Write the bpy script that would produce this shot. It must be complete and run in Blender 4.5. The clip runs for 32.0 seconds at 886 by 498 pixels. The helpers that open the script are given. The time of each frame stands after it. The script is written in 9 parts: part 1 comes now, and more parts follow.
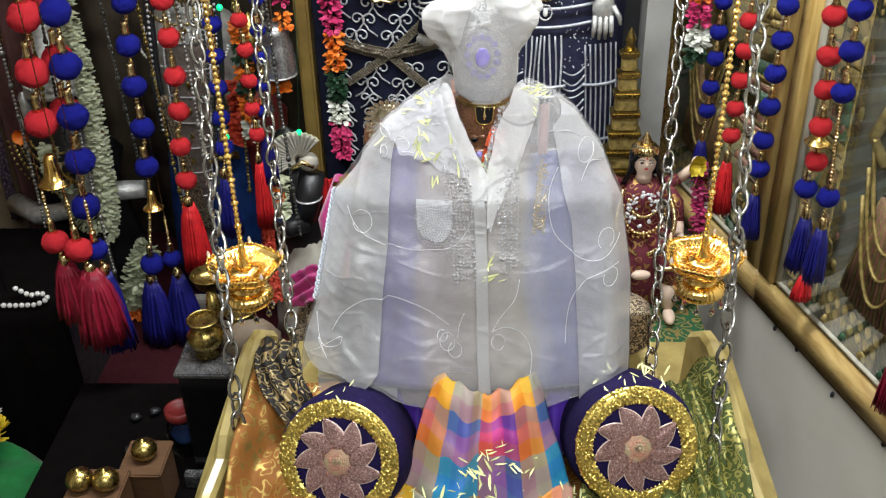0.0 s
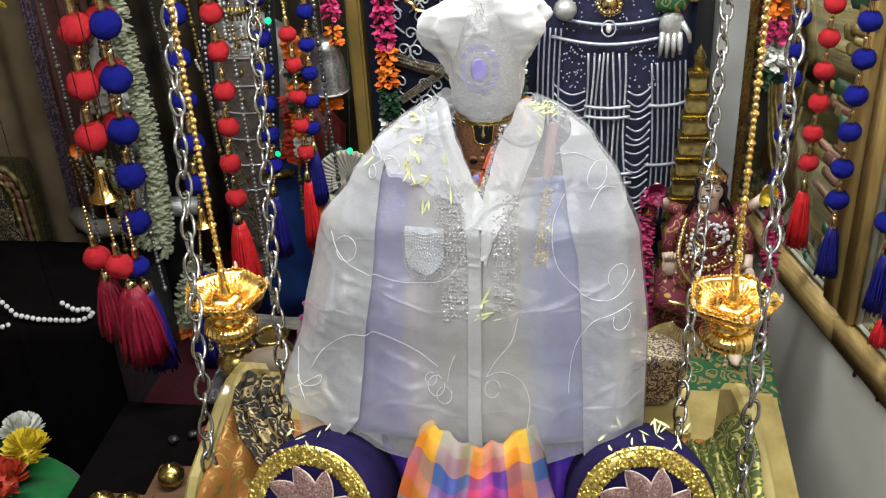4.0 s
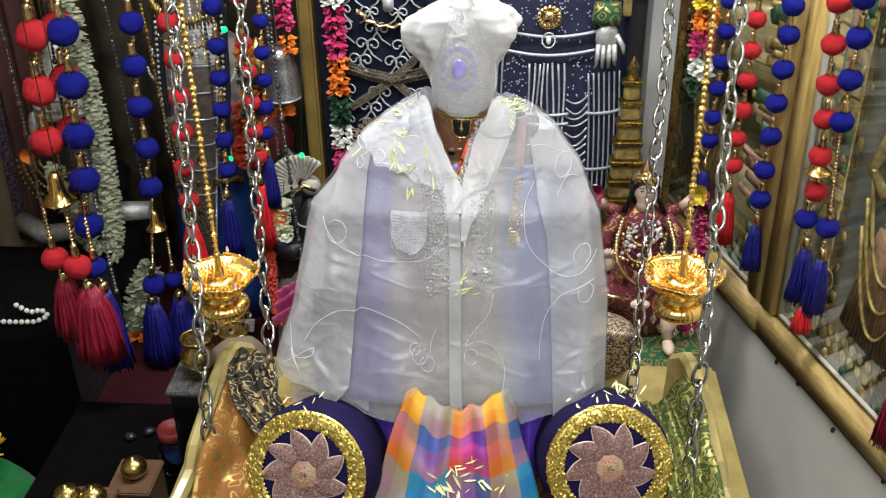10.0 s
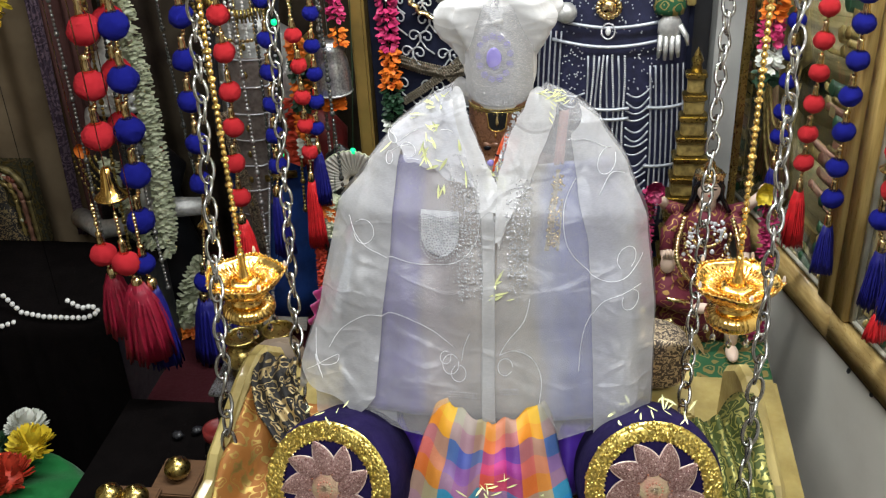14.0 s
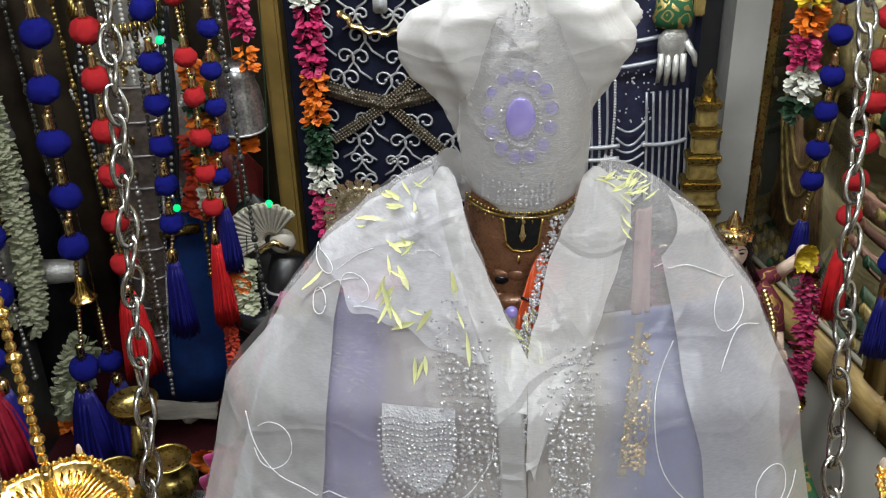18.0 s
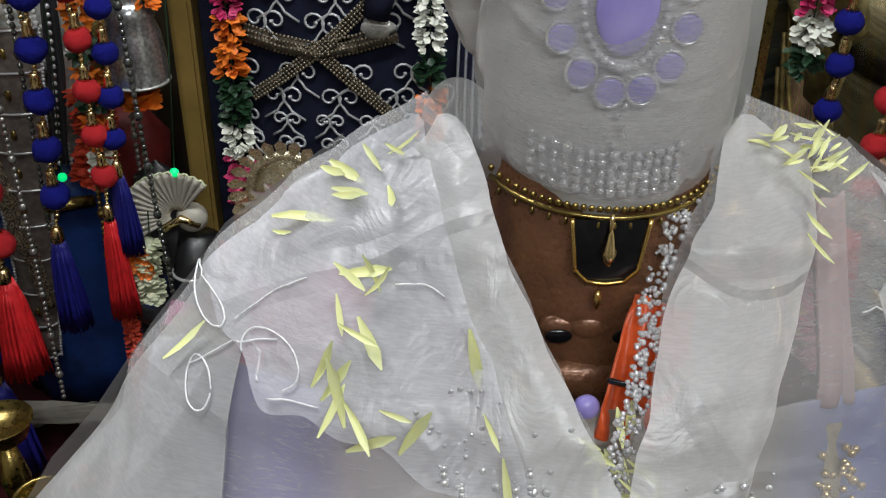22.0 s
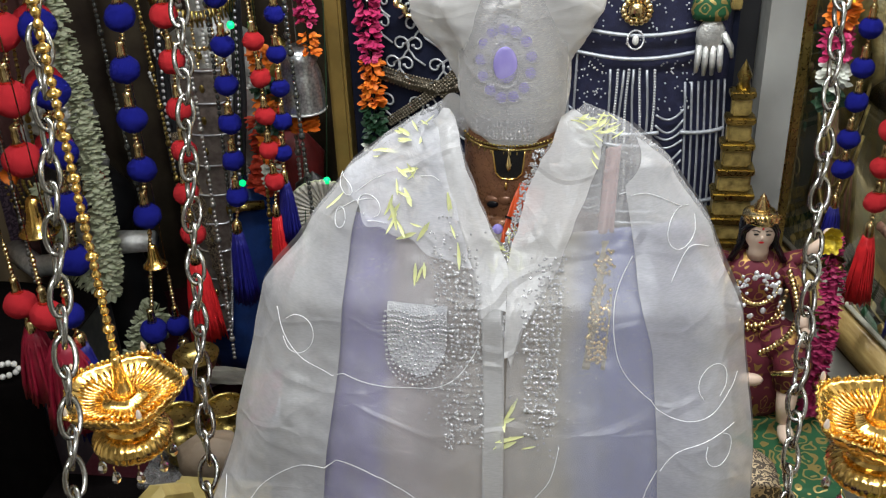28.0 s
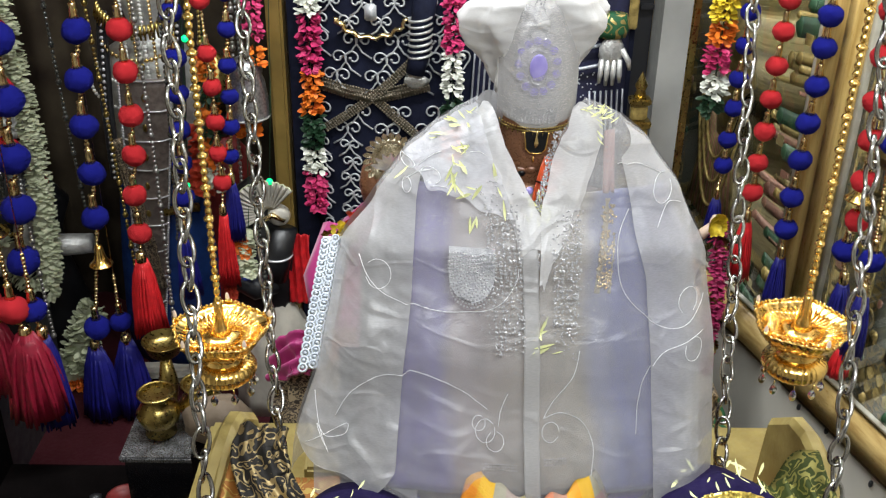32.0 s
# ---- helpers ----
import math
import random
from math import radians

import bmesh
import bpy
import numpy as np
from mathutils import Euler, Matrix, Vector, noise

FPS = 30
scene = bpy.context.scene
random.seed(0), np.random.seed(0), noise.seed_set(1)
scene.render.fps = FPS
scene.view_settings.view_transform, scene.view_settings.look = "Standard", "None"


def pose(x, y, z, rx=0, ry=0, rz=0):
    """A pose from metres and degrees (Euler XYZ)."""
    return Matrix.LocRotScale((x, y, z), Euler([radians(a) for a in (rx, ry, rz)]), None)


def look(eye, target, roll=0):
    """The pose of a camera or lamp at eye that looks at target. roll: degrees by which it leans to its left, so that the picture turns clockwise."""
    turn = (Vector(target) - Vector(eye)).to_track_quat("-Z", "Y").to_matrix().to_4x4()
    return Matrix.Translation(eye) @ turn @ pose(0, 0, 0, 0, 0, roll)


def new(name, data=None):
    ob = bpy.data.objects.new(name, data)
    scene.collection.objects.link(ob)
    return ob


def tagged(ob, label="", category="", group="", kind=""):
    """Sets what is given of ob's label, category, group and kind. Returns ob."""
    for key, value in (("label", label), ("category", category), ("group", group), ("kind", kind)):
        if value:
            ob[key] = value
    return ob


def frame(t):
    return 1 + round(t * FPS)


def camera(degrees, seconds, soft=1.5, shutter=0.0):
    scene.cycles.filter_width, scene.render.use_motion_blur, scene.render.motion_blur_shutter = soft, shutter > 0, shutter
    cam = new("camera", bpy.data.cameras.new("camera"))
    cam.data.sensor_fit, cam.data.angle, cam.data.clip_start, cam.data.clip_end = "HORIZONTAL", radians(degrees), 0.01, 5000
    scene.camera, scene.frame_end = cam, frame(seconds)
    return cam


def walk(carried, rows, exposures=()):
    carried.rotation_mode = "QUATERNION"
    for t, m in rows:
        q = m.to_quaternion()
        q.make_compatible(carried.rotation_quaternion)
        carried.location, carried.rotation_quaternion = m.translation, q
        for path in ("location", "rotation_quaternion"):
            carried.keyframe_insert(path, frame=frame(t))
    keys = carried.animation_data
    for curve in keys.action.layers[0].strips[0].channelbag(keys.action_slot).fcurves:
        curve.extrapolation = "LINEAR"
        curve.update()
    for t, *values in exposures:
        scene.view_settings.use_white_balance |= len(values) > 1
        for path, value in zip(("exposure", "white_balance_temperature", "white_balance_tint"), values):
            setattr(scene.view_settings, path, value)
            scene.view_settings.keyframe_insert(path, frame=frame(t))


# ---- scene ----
cam = camera(46.8, 32.0, soft=1.2)
METRES, EYE, TILT, LEAN, TURN = 4.0, 1.65, -31.0, 2.0, 0.0
PATH = [
    (0, (0.0340, -0.0158, 1.6970), (-0.0439, 1.6747, 0.6311), -1.45),
    (0.5, (0.1410, -0.0003, 1.6930), (-0.1435, 1.6702, 0.6307), -4.34),
    (1, (0.2154, 0.0208, 1.6819), (-0.1828, 1.6739, 0.6291), -5.65),
    (1.5, (0.1550, 0.0157, 1.6930), (-0.1329, 1.6919, 0.6406), -4.27),
    (2, (0.0279, 0.0187, 1.6935), (-0.0666, 1.7139, 0.6364), -0.78),
    (2.5, (-0.0191, 0.0559, 1.6832), (-0.0552, 1.7618, 0.6399), -0.88),
    (3, (0.0726, 0.0856, 1.6673), (-0.0669, 1.7855, 0.6230), -2.10),
    (3.5, (0.1918, 0.1144, 1.6522), (-0.1561, 1.7941, 0.6238), -4.27),
    (4.5, (0.0585, 0.0800, 1.6312), (-0.0728, 1.7900, 0.6228), -1.12),
    (5, (0.0033, 0.0500, 1.6319), (-0.0233, 1.7750, 0.6317), 0.59),
    (5.5, (0.0404, 0.0389, 1.6327), (-0.0456, 1.7667, 0.6291), -0.13),
    (6, (0.1438, 0.0213, 1.6405), (-0.1097, 1.7192, 0.6143), -2.92),
    (6.5, (0.2011, 0.0238, 1.6338), (-0.1307, 1.7057, 0.6037), -3.72),
    (7, (0.1384, 0.0046, 1.6485), (-0.1012, 1.7086, 0.6291), -2.12),
    (7.5, (0.0377, -0.0213, 1.6631), (-0.0211, 1.7081, 0.6603), 0.25),
    (8, (0.0208, -0.0314, 1.6674), (0.0255, 1.7028, 0.6712), 1.05),
    (8.5, (0.1078, -0.0235, 1.6668), (-0.0226, 1.7021, 0.6642), -1.38),
    (9, (0.1998, -0.0026, 1.6584), (-0.0801, 1.7053, 0.6561), -3.25),
    (9.5, (0.1897, -0.0032, 1.6607), (-0.0970, 1.7063, 0.6630), -3.31),
    (10, (0.0911, -0.0205, 1.6659), (-0.0329, 1.7061, 0.6640), -1.00),
    (10.5, (0.0223, -0.0293, 1.6665), (-0.0061, 1.7039, 0.6688), 0.35),
    (11, (0.0707, -0.0216, 1.6675), (-0.0383, 1.7084, 0.6699), -0.82),
    (11.5, (0.1794, 0.0035, 1.6604), (-0.0933, 1.7169, 0.6653), -3.17),
    (12, (0.2112, 0.0272, 1.6512), (-0.1195, 1.7295, 0.6549), -3.98),
    (12.5, (0.1312, 0.0193, 1.6546), (-0.0893, 1.7361, 0.6526), -2.11),
    (13, (0.0414, 0.0151, 1.6500), (-0.0537, 1.7429, 0.6471), -0.30),
    (13.5, (0.0448, 0.0205, 1.6441), (-0.0644, 1.7492, 0.6443), -0.79),
    (14, (0.1271, 0.0535, 1.6310), (-0.1349, 1.7633, 0.6269), -2.82),
    (14.5, (0.1682, 0.1317, 1.6010), (-0.1752, 1.8387, 0.6170), -4.05),
    (15.5, (0.0245, 0.2600, 1.5533), (-0.0585, 1.9800, 0.5688), -1.44),
    (16.5, (0.0026, 0.3738, 1.5253), (-0.0493, 2.0952, 0.5085), -1.67),
    (17, (0.0788, 0.4458, 1.5077), (-0.1096, 2.1601, 0.4950), -2.17),
    (17.5, (0.0838, 0.5042, 1.4947), (-0.1658, 2.2320, 0.5187), -2.31),
    (18, (0.0262, 0.5633, 1.4751), (-0.0955, 2.2971, 0.4855), -1.65),
    (18.5, (-0.0321, 0.6241, 1.4560), (0.0234, 2.3648, 0.4727), 0.22),
    (19, (-0.0300, 0.6697, 1.4334), (0.0807, 2.4039, 0.4432), 1.01),
    (19.5, (-0.0095, 0.7122, 1.4230), (-0.0152, 2.4419, 0.4189), -1.92),
    (20, (-0.0046, 0.7620, 1.3920), (-0.1162, 2.4739, 0.3639), -2.39),
    (20.5, (-0.0062, 0.8009, 1.3653), (-0.0072, 2.4899, 0.2942), -1.31),
    (21, (-0.0185, 0.8143, 1.3485), (0.1414, 2.4799, 0.2530), 0.51),
    (21.5, (-0.0224, 0.8165, 1.3478), (0.1911, 2.4993, 0.2882), 2.06),
    (22, (-0.0143, 0.8316, 1.3434), (0.0050, 2.5349, 0.2953), 0.62),
    (22.5, (0.0066, 0.8428, 1.3505), (-0.2104, 2.5408, 0.3163), -2.92),
    (23, (-0.0023, 0.8402, 1.3379), (-0.1865, 2.5212, 0.2699), -2.32),
    (23.5, (-0.0425, 0.8003, 1.3472), (-0.0293, 2.4969, 0.2882), 0.22),
    (24, (-0.0526, 0.7457, 1.3770), (0.0656, 2.4477, 0.3334), 1.05),
    (24.5, (-0.0080, 0.6839, 1.4028), (-0.0349, 2.4003, 0.3764), -0.20),
    (25.5, (0.0439, 0.6100, 1.4345), (-0.1468, 2.3300, 0.4164), -2.34),
    (26.5, (-0.0729, 0.5280, 1.4656), (-0.0211, 2.2607, 0.4681), 0.80),
    (27, (-0.0960, 0.4722, 1.4729), (0.0221, 2.2026, 0.4770), 2.54),
    (27.5, (-0.0085, 0.4564, 1.4717), (-0.0737, 2.1874, 0.4721), 0.24),
    (28, (0.0836, 0.4374, 1.4854), (-0.1731, 2.1632, 0.5078), -2.18),
    (28.5, (0.0729, 0.3992, 1.4872), (-0.2149, 2.1212, 0.5115), -2.45),
    (29, (-0.0172, 0.3431, 1.5089), (-0.1440, 2.0869, 0.5377), -0.15),
    (29.5, (-0.0784, 0.2784, 1.5233), (-0.0881, 2.0258, 0.5505), 1.64),
    (30, (-0.0244, 0.2430, 1.5405), (-0.0854, 1.9889, 0.5669), 0.68),
    (30.5, (0.0746, 0.2547, 1.5347), (-0.1581, 1.9904, 0.5687), -1.81),
    (31, (0.0993, 0.2674, 1.5279), (-0.1684, 1.9962, 0.5586), -2.50),
    (31.5, (0.0309, 0.2375, 1.5467), (-0.1225, 1.9859, 0.5878), -1.42),
    (32, (-0.0585, 0.2039, 1.5512), (-0.0377, 1.9629, 0.5997), 1.01),
]
walk(cam, [(t, look(eye, target, roll)) for t, eye, target, roll in PATH], exposures=[(0, 0.0), (14, -0.03), (17, -0.28), (18, -0.42), (19, -0.52), (20, -0.56), (21, -0.80), (22, -0.74), (23, -0.70), (24, -0.86), (24.5, -0.84), (26.5, -0.5), (28, -0.28), (30, -0.15), (32, -0.1)])

# ---- world and light ----
world = bpy.data.worlds.new("world")
scene.world = world
world.use_nodes = True
world.node_tree.nodes["Background"].inputs[0].default_value = (0.62, 0.66, 0.75, 1)
world.node_tree.nodes["Background"].inputs[1].default_value = 0.12
FLOOR, CEIL = -0.45, 2.3


def area(name, eye, target, sx, sy, power, colour):
    lamp = bpy.data.lights.new(name, "AREA")
    lamp.shape, lamp.size, lamp.size_y, lamp.energy, lamp.color = "RECTANGLE", sx, sy, power, colour
    ob = new(name, lamp)
    ob.matrix_world = look(eye, target)
    return ob


area("ceiling_tube_light", (0.0, 1.55, 2.24), (-0.08, 1.85, 0.0), 1.8, 0.12, 57, (0.95, 0.99, 1.0))
area("room_light", (0.15, -0.25, 2.24), (0.1, 1.6, 0.6), 1.2, 0.12, 27, (0.95, 0.99, 1.0))

# ---- materials ----


def shader(name):
    m = bpy.data.materials.new(name)
    m.use_nodes = True
    nt = m.node_tree
    return m, nt, nt.nodes["Principled BSDF"]


def node(nt, kind, **values):
    n = nt.nodes.new(kind)
    for k, v in values.items():
        n.inputs[k.replace("_", " ")].default_value = v
    return n


def mixed(nt, fac, a, b):
    mix = nt.nodes.new("ShaderNodeMix")
    mix.data_type = "RGBA"
    for i, c in ((6, a), (7, b)):
        if isinstance(c, tuple):
            mix.inputs[i].default_value = (*c, 1)
        else:
            nt.links.new(c, mix.inputs[i])
    nt.links.new(fac, mix.inputs[0])
    return mix.outputs[2]


def ranged(nt, src, lo, hi, a=0.0, b=1.0):
    mr = nt.nodes.new("ShaderNodeMapRange")
    mr.inputs[1].default_value, mr.inputs[2].default_value, mr.inputs[3].default_value, mr.inputs[4].default_value = lo, hi, a, b
    nt.links.new(src, mr.inputs[0])
    return mr.outputs[0]


def relief(nt, b, height, strength, distance=0.002):
    bp = nt.nodes.new("ShaderNodeBump")
    bp.inputs["Strength"].default_value, bp.inputs["Distance"].default_value = strength, distance
    nt.links.new(height, bp.inputs["Height"])
    nt.links.new(bp.outputs[0], b.inputs["Normal"])


def mat(name, colour, rough=0.6, metal=0.0, colour2=None, scale=30.0, bump=0.0, bump_scale=None, coat=0.0, sheen=0.0, vary=0.0, stretch=None, spec=0.5):
    """A surface with two scales of variation and fine relief."""
    m, nt, b = shader(name)
    for k, v in (("Roughness", rough), ("Metallic", metal), ("Coat Weight", coat), ("Sheen Weight", sheen), ("Specular IOR Level", spec)):
        b.inputs[k].default_value = v
    tc = nt.nodes.new("ShaderNodeTexCoord")
    co = tc.outputs["Object"]
    if stretch:
        mp = nt.nodes.new("ShaderNodeMapping")
        mp.inputs["Scale"].default_value = stretch
        nt.links.new(co, mp.inputs[0])
        co = mp.outputs[0]
    n1 = node(nt, "ShaderNodeTexNoise", Scale=scale, Detail=5.0)
    nt.links.new(co, n1.inputs["Vector"])
    out = mixed(nt, ranged(nt, n1.outputs["Fac"], 0.35, 0.68), colour, colour2 or tuple(c * 0.7 for c in colour))
    n2 = node(nt, "ShaderNodeTexNoise", Scale=bump_scale or scale * 6, Detail=3.0)
    nt.links.new(co, n2.inputs["Vector"])
    nt.links.new(ranged(nt, n2.outputs["Fac"], 0.3, 0.7, max(0.03, rough - 0.08), min(1.0, rough + 0.1)), b.inputs["Roughness"])
    if vary:
        info = nt.nodes.new("ShaderNodeObjectInfo")
        hsv = nt.nodes.new("ShaderNodeHueSaturation")
        nt.links.new(ranged(nt, info.outputs["Random"], 0, 1, 1 - vary, 1 + vary), hsv.inputs["Value"])
        nt.links.new(out, hsv.inputs["Color"])
        out = hsv.outputs[0]
    nt.links.new(out, b.inputs["Base Color"])
    if bump:
        relief(nt, b, n2.outputs["Fac"], bump, 0.003)
    return m


def brocade(name, ground, thread, scale, amount=0.5, rough=0.55):
    """Woven cloth with a metallic floral thread."""
    m, nt, b = shader(name)
    tc = nt.nodes.new("ShaderNodeTexCoord")
    warp = node(nt, "ShaderNodeTexNoise", Scale=scale * 0.8, Detail=1.0)
    nt.links.new(tc.outputs["Object"], warp.inputs["Vector"])
    add = nt.nodes.new("ShaderNodeVectorMath")
    add.operation = "MULTIPLY_ADD"
    add.inputs[1].default_value = (0.03, 0.03, 0.03)
    nt.links.new(warp.outputs["Color"], add.inputs[0])
    nt.links.new(tc.outputs["Object"], add.inputs[2])
    vo = nt.nodes.new("ShaderNodeTexVoronoi")
    vo.feature = "SMOOTH_F1"
    vo.inputs["Scale"].default_value = scale
    nt.links.new(add.outputs[0], vo.inputs["Vector"])
    wv = nt.nodes.new("ShaderNodeMath")
    wv.operation = "SINE"
    ml = nt.nodes.new("ShaderNodeMath")
    ml.operation = "MULTIPLY"
    ml.inputs[1].default_value = 22.0
    nt.links.new(vo.outputs["Distance"], ml.inputs[0])
    nt.links.new(ml.outputs[0], wv.inputs[0])
    fac = ranged(nt, wv.outputs[0], 0.9 - 1.6 * amount, 1.1 - 1.6 * amount)
    nt.links.new(mixed(nt, fac, ground, thread), b.inputs["Base Color"])
    nt.links.new(ranged(nt, fac, 0, 1, 0.0, 0.7), b.inputs["Metallic"])
    nt.links.new(ranged(nt, fac, 0, 1, 0.75, 0.38), b.inputs["Roughness"])
    weave = node(nt, "ShaderNodeTexNoise", Scale=900.0, Detail=2.0)
    nt.links.new(tc.outputs["Object"], weave.inputs["Vector"])
    relief(nt, b, weave.outputs["Fac"], 0.4, 0.001)
    return m


def sequins(name, colour, scale):
    m, nt, b = shader(name)
    tc = nt.nodes.new("ShaderNodeTexCoord")
    vo = node(nt, "ShaderNodeTexVoronoi", Scale=scale)
    nt.links.new(tc.outputs["Object"], vo.inputs["Vector"])
    nt.links.new(mixed(nt, vo.outputs["Distance"], colour, tuple(c * 0.35 for c in colour)), b.inputs["Base Color"])
    b.inputs["Metallic"].default_value, b.inputs["Roughness"].default_value = 0.9, 0.28
    nm = nt.nodes.new("ShaderNodeBump")
    nm.inputs["Strength"].default_value, nm.inputs["Distance"].default_value = 0.9, 0.004
    nt.links.new(vo.outputs["Color"], nm.inputs["Height"])
    nt.links.new(nm.outputs[0], b.inputs["Normal"])
    return m


def organza(name, clear, tint=(0.86, 0.86, 0.89), crease=46.0, amount=0.35, rough=0.36):
    """Sheer stiff cloth: partly see-through, softly glossy, with fine crosswise threads."""
    m, nt, b = shader(name)
    tc = nt.nodes.new("ShaderNodeTexCoord")
    n1 = node(nt, "ShaderNodeTexNoise", Scale=18.0, Detail=4.0)
    n2 = node(nt, "ShaderNodeTexNoise", Scale=700.0, Detail=2.0)
    mp = nt.nodes.new("ShaderNodeMapping")
    mp.inputs["Scale"].default_value = (0.35, 0.35, 3.0)
    nt.links.new(tc.outputs["Object"], n1.inputs["Vector"])
    nt.links.new(tc.outputs["Object"], mp.inputs[0])
    nt.links.new(mp.outputs[0], n2.inputs["Vector"])
    nt.links.new(mixed(nt, ranged(nt, n1.outputs["Fac"], 0.3, 0.7), tint, tuple(c * 0.9 for c in tint)), b.inputs["Base Color"])
    b.inputs["Roughness"].default_value = rough
    b.inputs["Specular IOR Level"].default_value = 0.7
    b.inputs["Sheen Weight"].default_value = 0.25
    nt.links.new(ranged(nt, n2.outputs["Fac"], 0.35, 0.65, 1 - clear - 0.03, 1 - clear + 0.03), b.inputs["Alpha"])
    n3 = node(nt, "ShaderNodeTexNoise", Scale=crease, Detail=5.0, Distortion=0.8)
    mp3 = nt.nodes.new("ShaderNodeMapping")
    mp3.inputs["Scale"].default_value = (1.0, 1.0, 0.45)
    nt.links.new(tc.outputs["Object"], mp3.inputs[0])
    nt.links.new(mp3.outputs[0], n3.inputs["Vector"])
    vo = nt.nodes.new("ShaderNodeTexVoronoi")
    vo.feature = "DISTANCE_TO_EDGE"
    vo.inputs["Scale"].default_value = 15.0
    wn = node(nt, "ShaderNodeTexNoise", Scale=7.0, Detail=2.0)
    mp4 = nt.nodes.new("ShaderNodeMapping")
    mp4.inputs["Scale"].default_value = (0.6, 0.6, 1.5)
    ad = nt.nodes.new("ShaderNodeVectorMath")
    ad.operation = "MULTIPLY_ADD"
    ad.inputs[1].default_value = (0.09, 0.09, 0.09)
    nt.links.new(tc.outputs["Object"], wn.inputs["Vector"])
    nt.links.new(wn.outputs["Color"], ad.inputs[0])
    nt.links.new(tc.outputs["Object"], ad.inputs[2])
    nt.links.new(ad.outputs[0], mp4.inputs[0])
    nt.links.new(mp4.outputs[0], vo.inputs["Vector"])
    pressed = ranged(nt, vo.outputs["Distance"], 0.0, 0.07, 0.5, 0.0)
    both = nt.nodes.new("ShaderNodeMath")
    both.operation = "ADD"
    nt.links.new(pressed, both.inputs[0])
    nt.links.new(n3.outputs["Fac"], both.inputs[1])
    relief(nt, b, both.outputs[0], amount, 0.0055)
    return m


def banded(name, stops):
    """Shot silk woven in soft upright bands; stops are (x, colour), the bands wander a little."""
    m, nt, b = shader(name)
    tc = nt.nodes.new("ShaderNodeTexCoord")
    wander = node(nt, "ShaderNodeTexNoise", Scale=9.0, Detail=4.0)
    nt.links.new(tc.outputs["Object"], wander.inputs["Vector"])
    xyz = nt.nodes.new("ShaderNodeSeparateXYZ")
    nt.links.new(tc.outputs["Object"], xyz.inputs[0])
    add = nt.nodes.new("ShaderNodeMath")
    add.operation = "ADD"
    nt.links.new(xyz.outputs["X"], add.inputs[0])
    nt.links.new(ranged(nt, wander.outputs["Fac"], 0.3, 0.7, -0.012, 0.012), add.inputs[1])
    lo, hi = stops[0][0], stops[-1][0]
    ramp = nt.nodes.new("ShaderNodeValToRGB")
    ramp.color_ramp.interpolation = "EASE"
    while len(ramp.color_ramp.elements) < len(stops):
        ramp.color_ramp.elements.new(1.0)
    for e, (x, c) in zip(ramp.color_ramp.elements, stops):
        e.position = (x - lo) / (hi - lo)
        e.color = (*c, 1)
    nt.links.new(ranged(nt, add.outputs[0], lo, hi), ramp.inputs[0])
    streak = node(nt, "ShaderNodeTexNoise", Scale=60.0, Detail=3.0)
    mp = nt.nodes.new("ShaderNodeMapping")
    mp.inputs["Scale"].default_value = (1.0, 1.0, 0.12)
    nt.links.new(tc.outputs["Object"], mp.inputs[0])
    nt.links.new(mp.outputs[0], streak.inputs["Vector"])
    hsv = nt.nodes.new("ShaderNodeHueSaturation")
    nt.links.new(ranged(nt, streak.outputs["Fac"], 0.3, 0.7, 0.78, 1.18), hsv.inputs["Value"])
    nt.links.new(ramp.outputs[0], hsv.inputs["Color"])
    nt.links.new(hsv.outputs[0], b.inputs["Base Color"])
    b.inputs["Roughness"].default_value = 0.42
    b.inputs["Sheen Weight"].default_value = 0.25
    relief(nt, b, streak.outputs["Fac"], 0.2, 0.003)
    return m


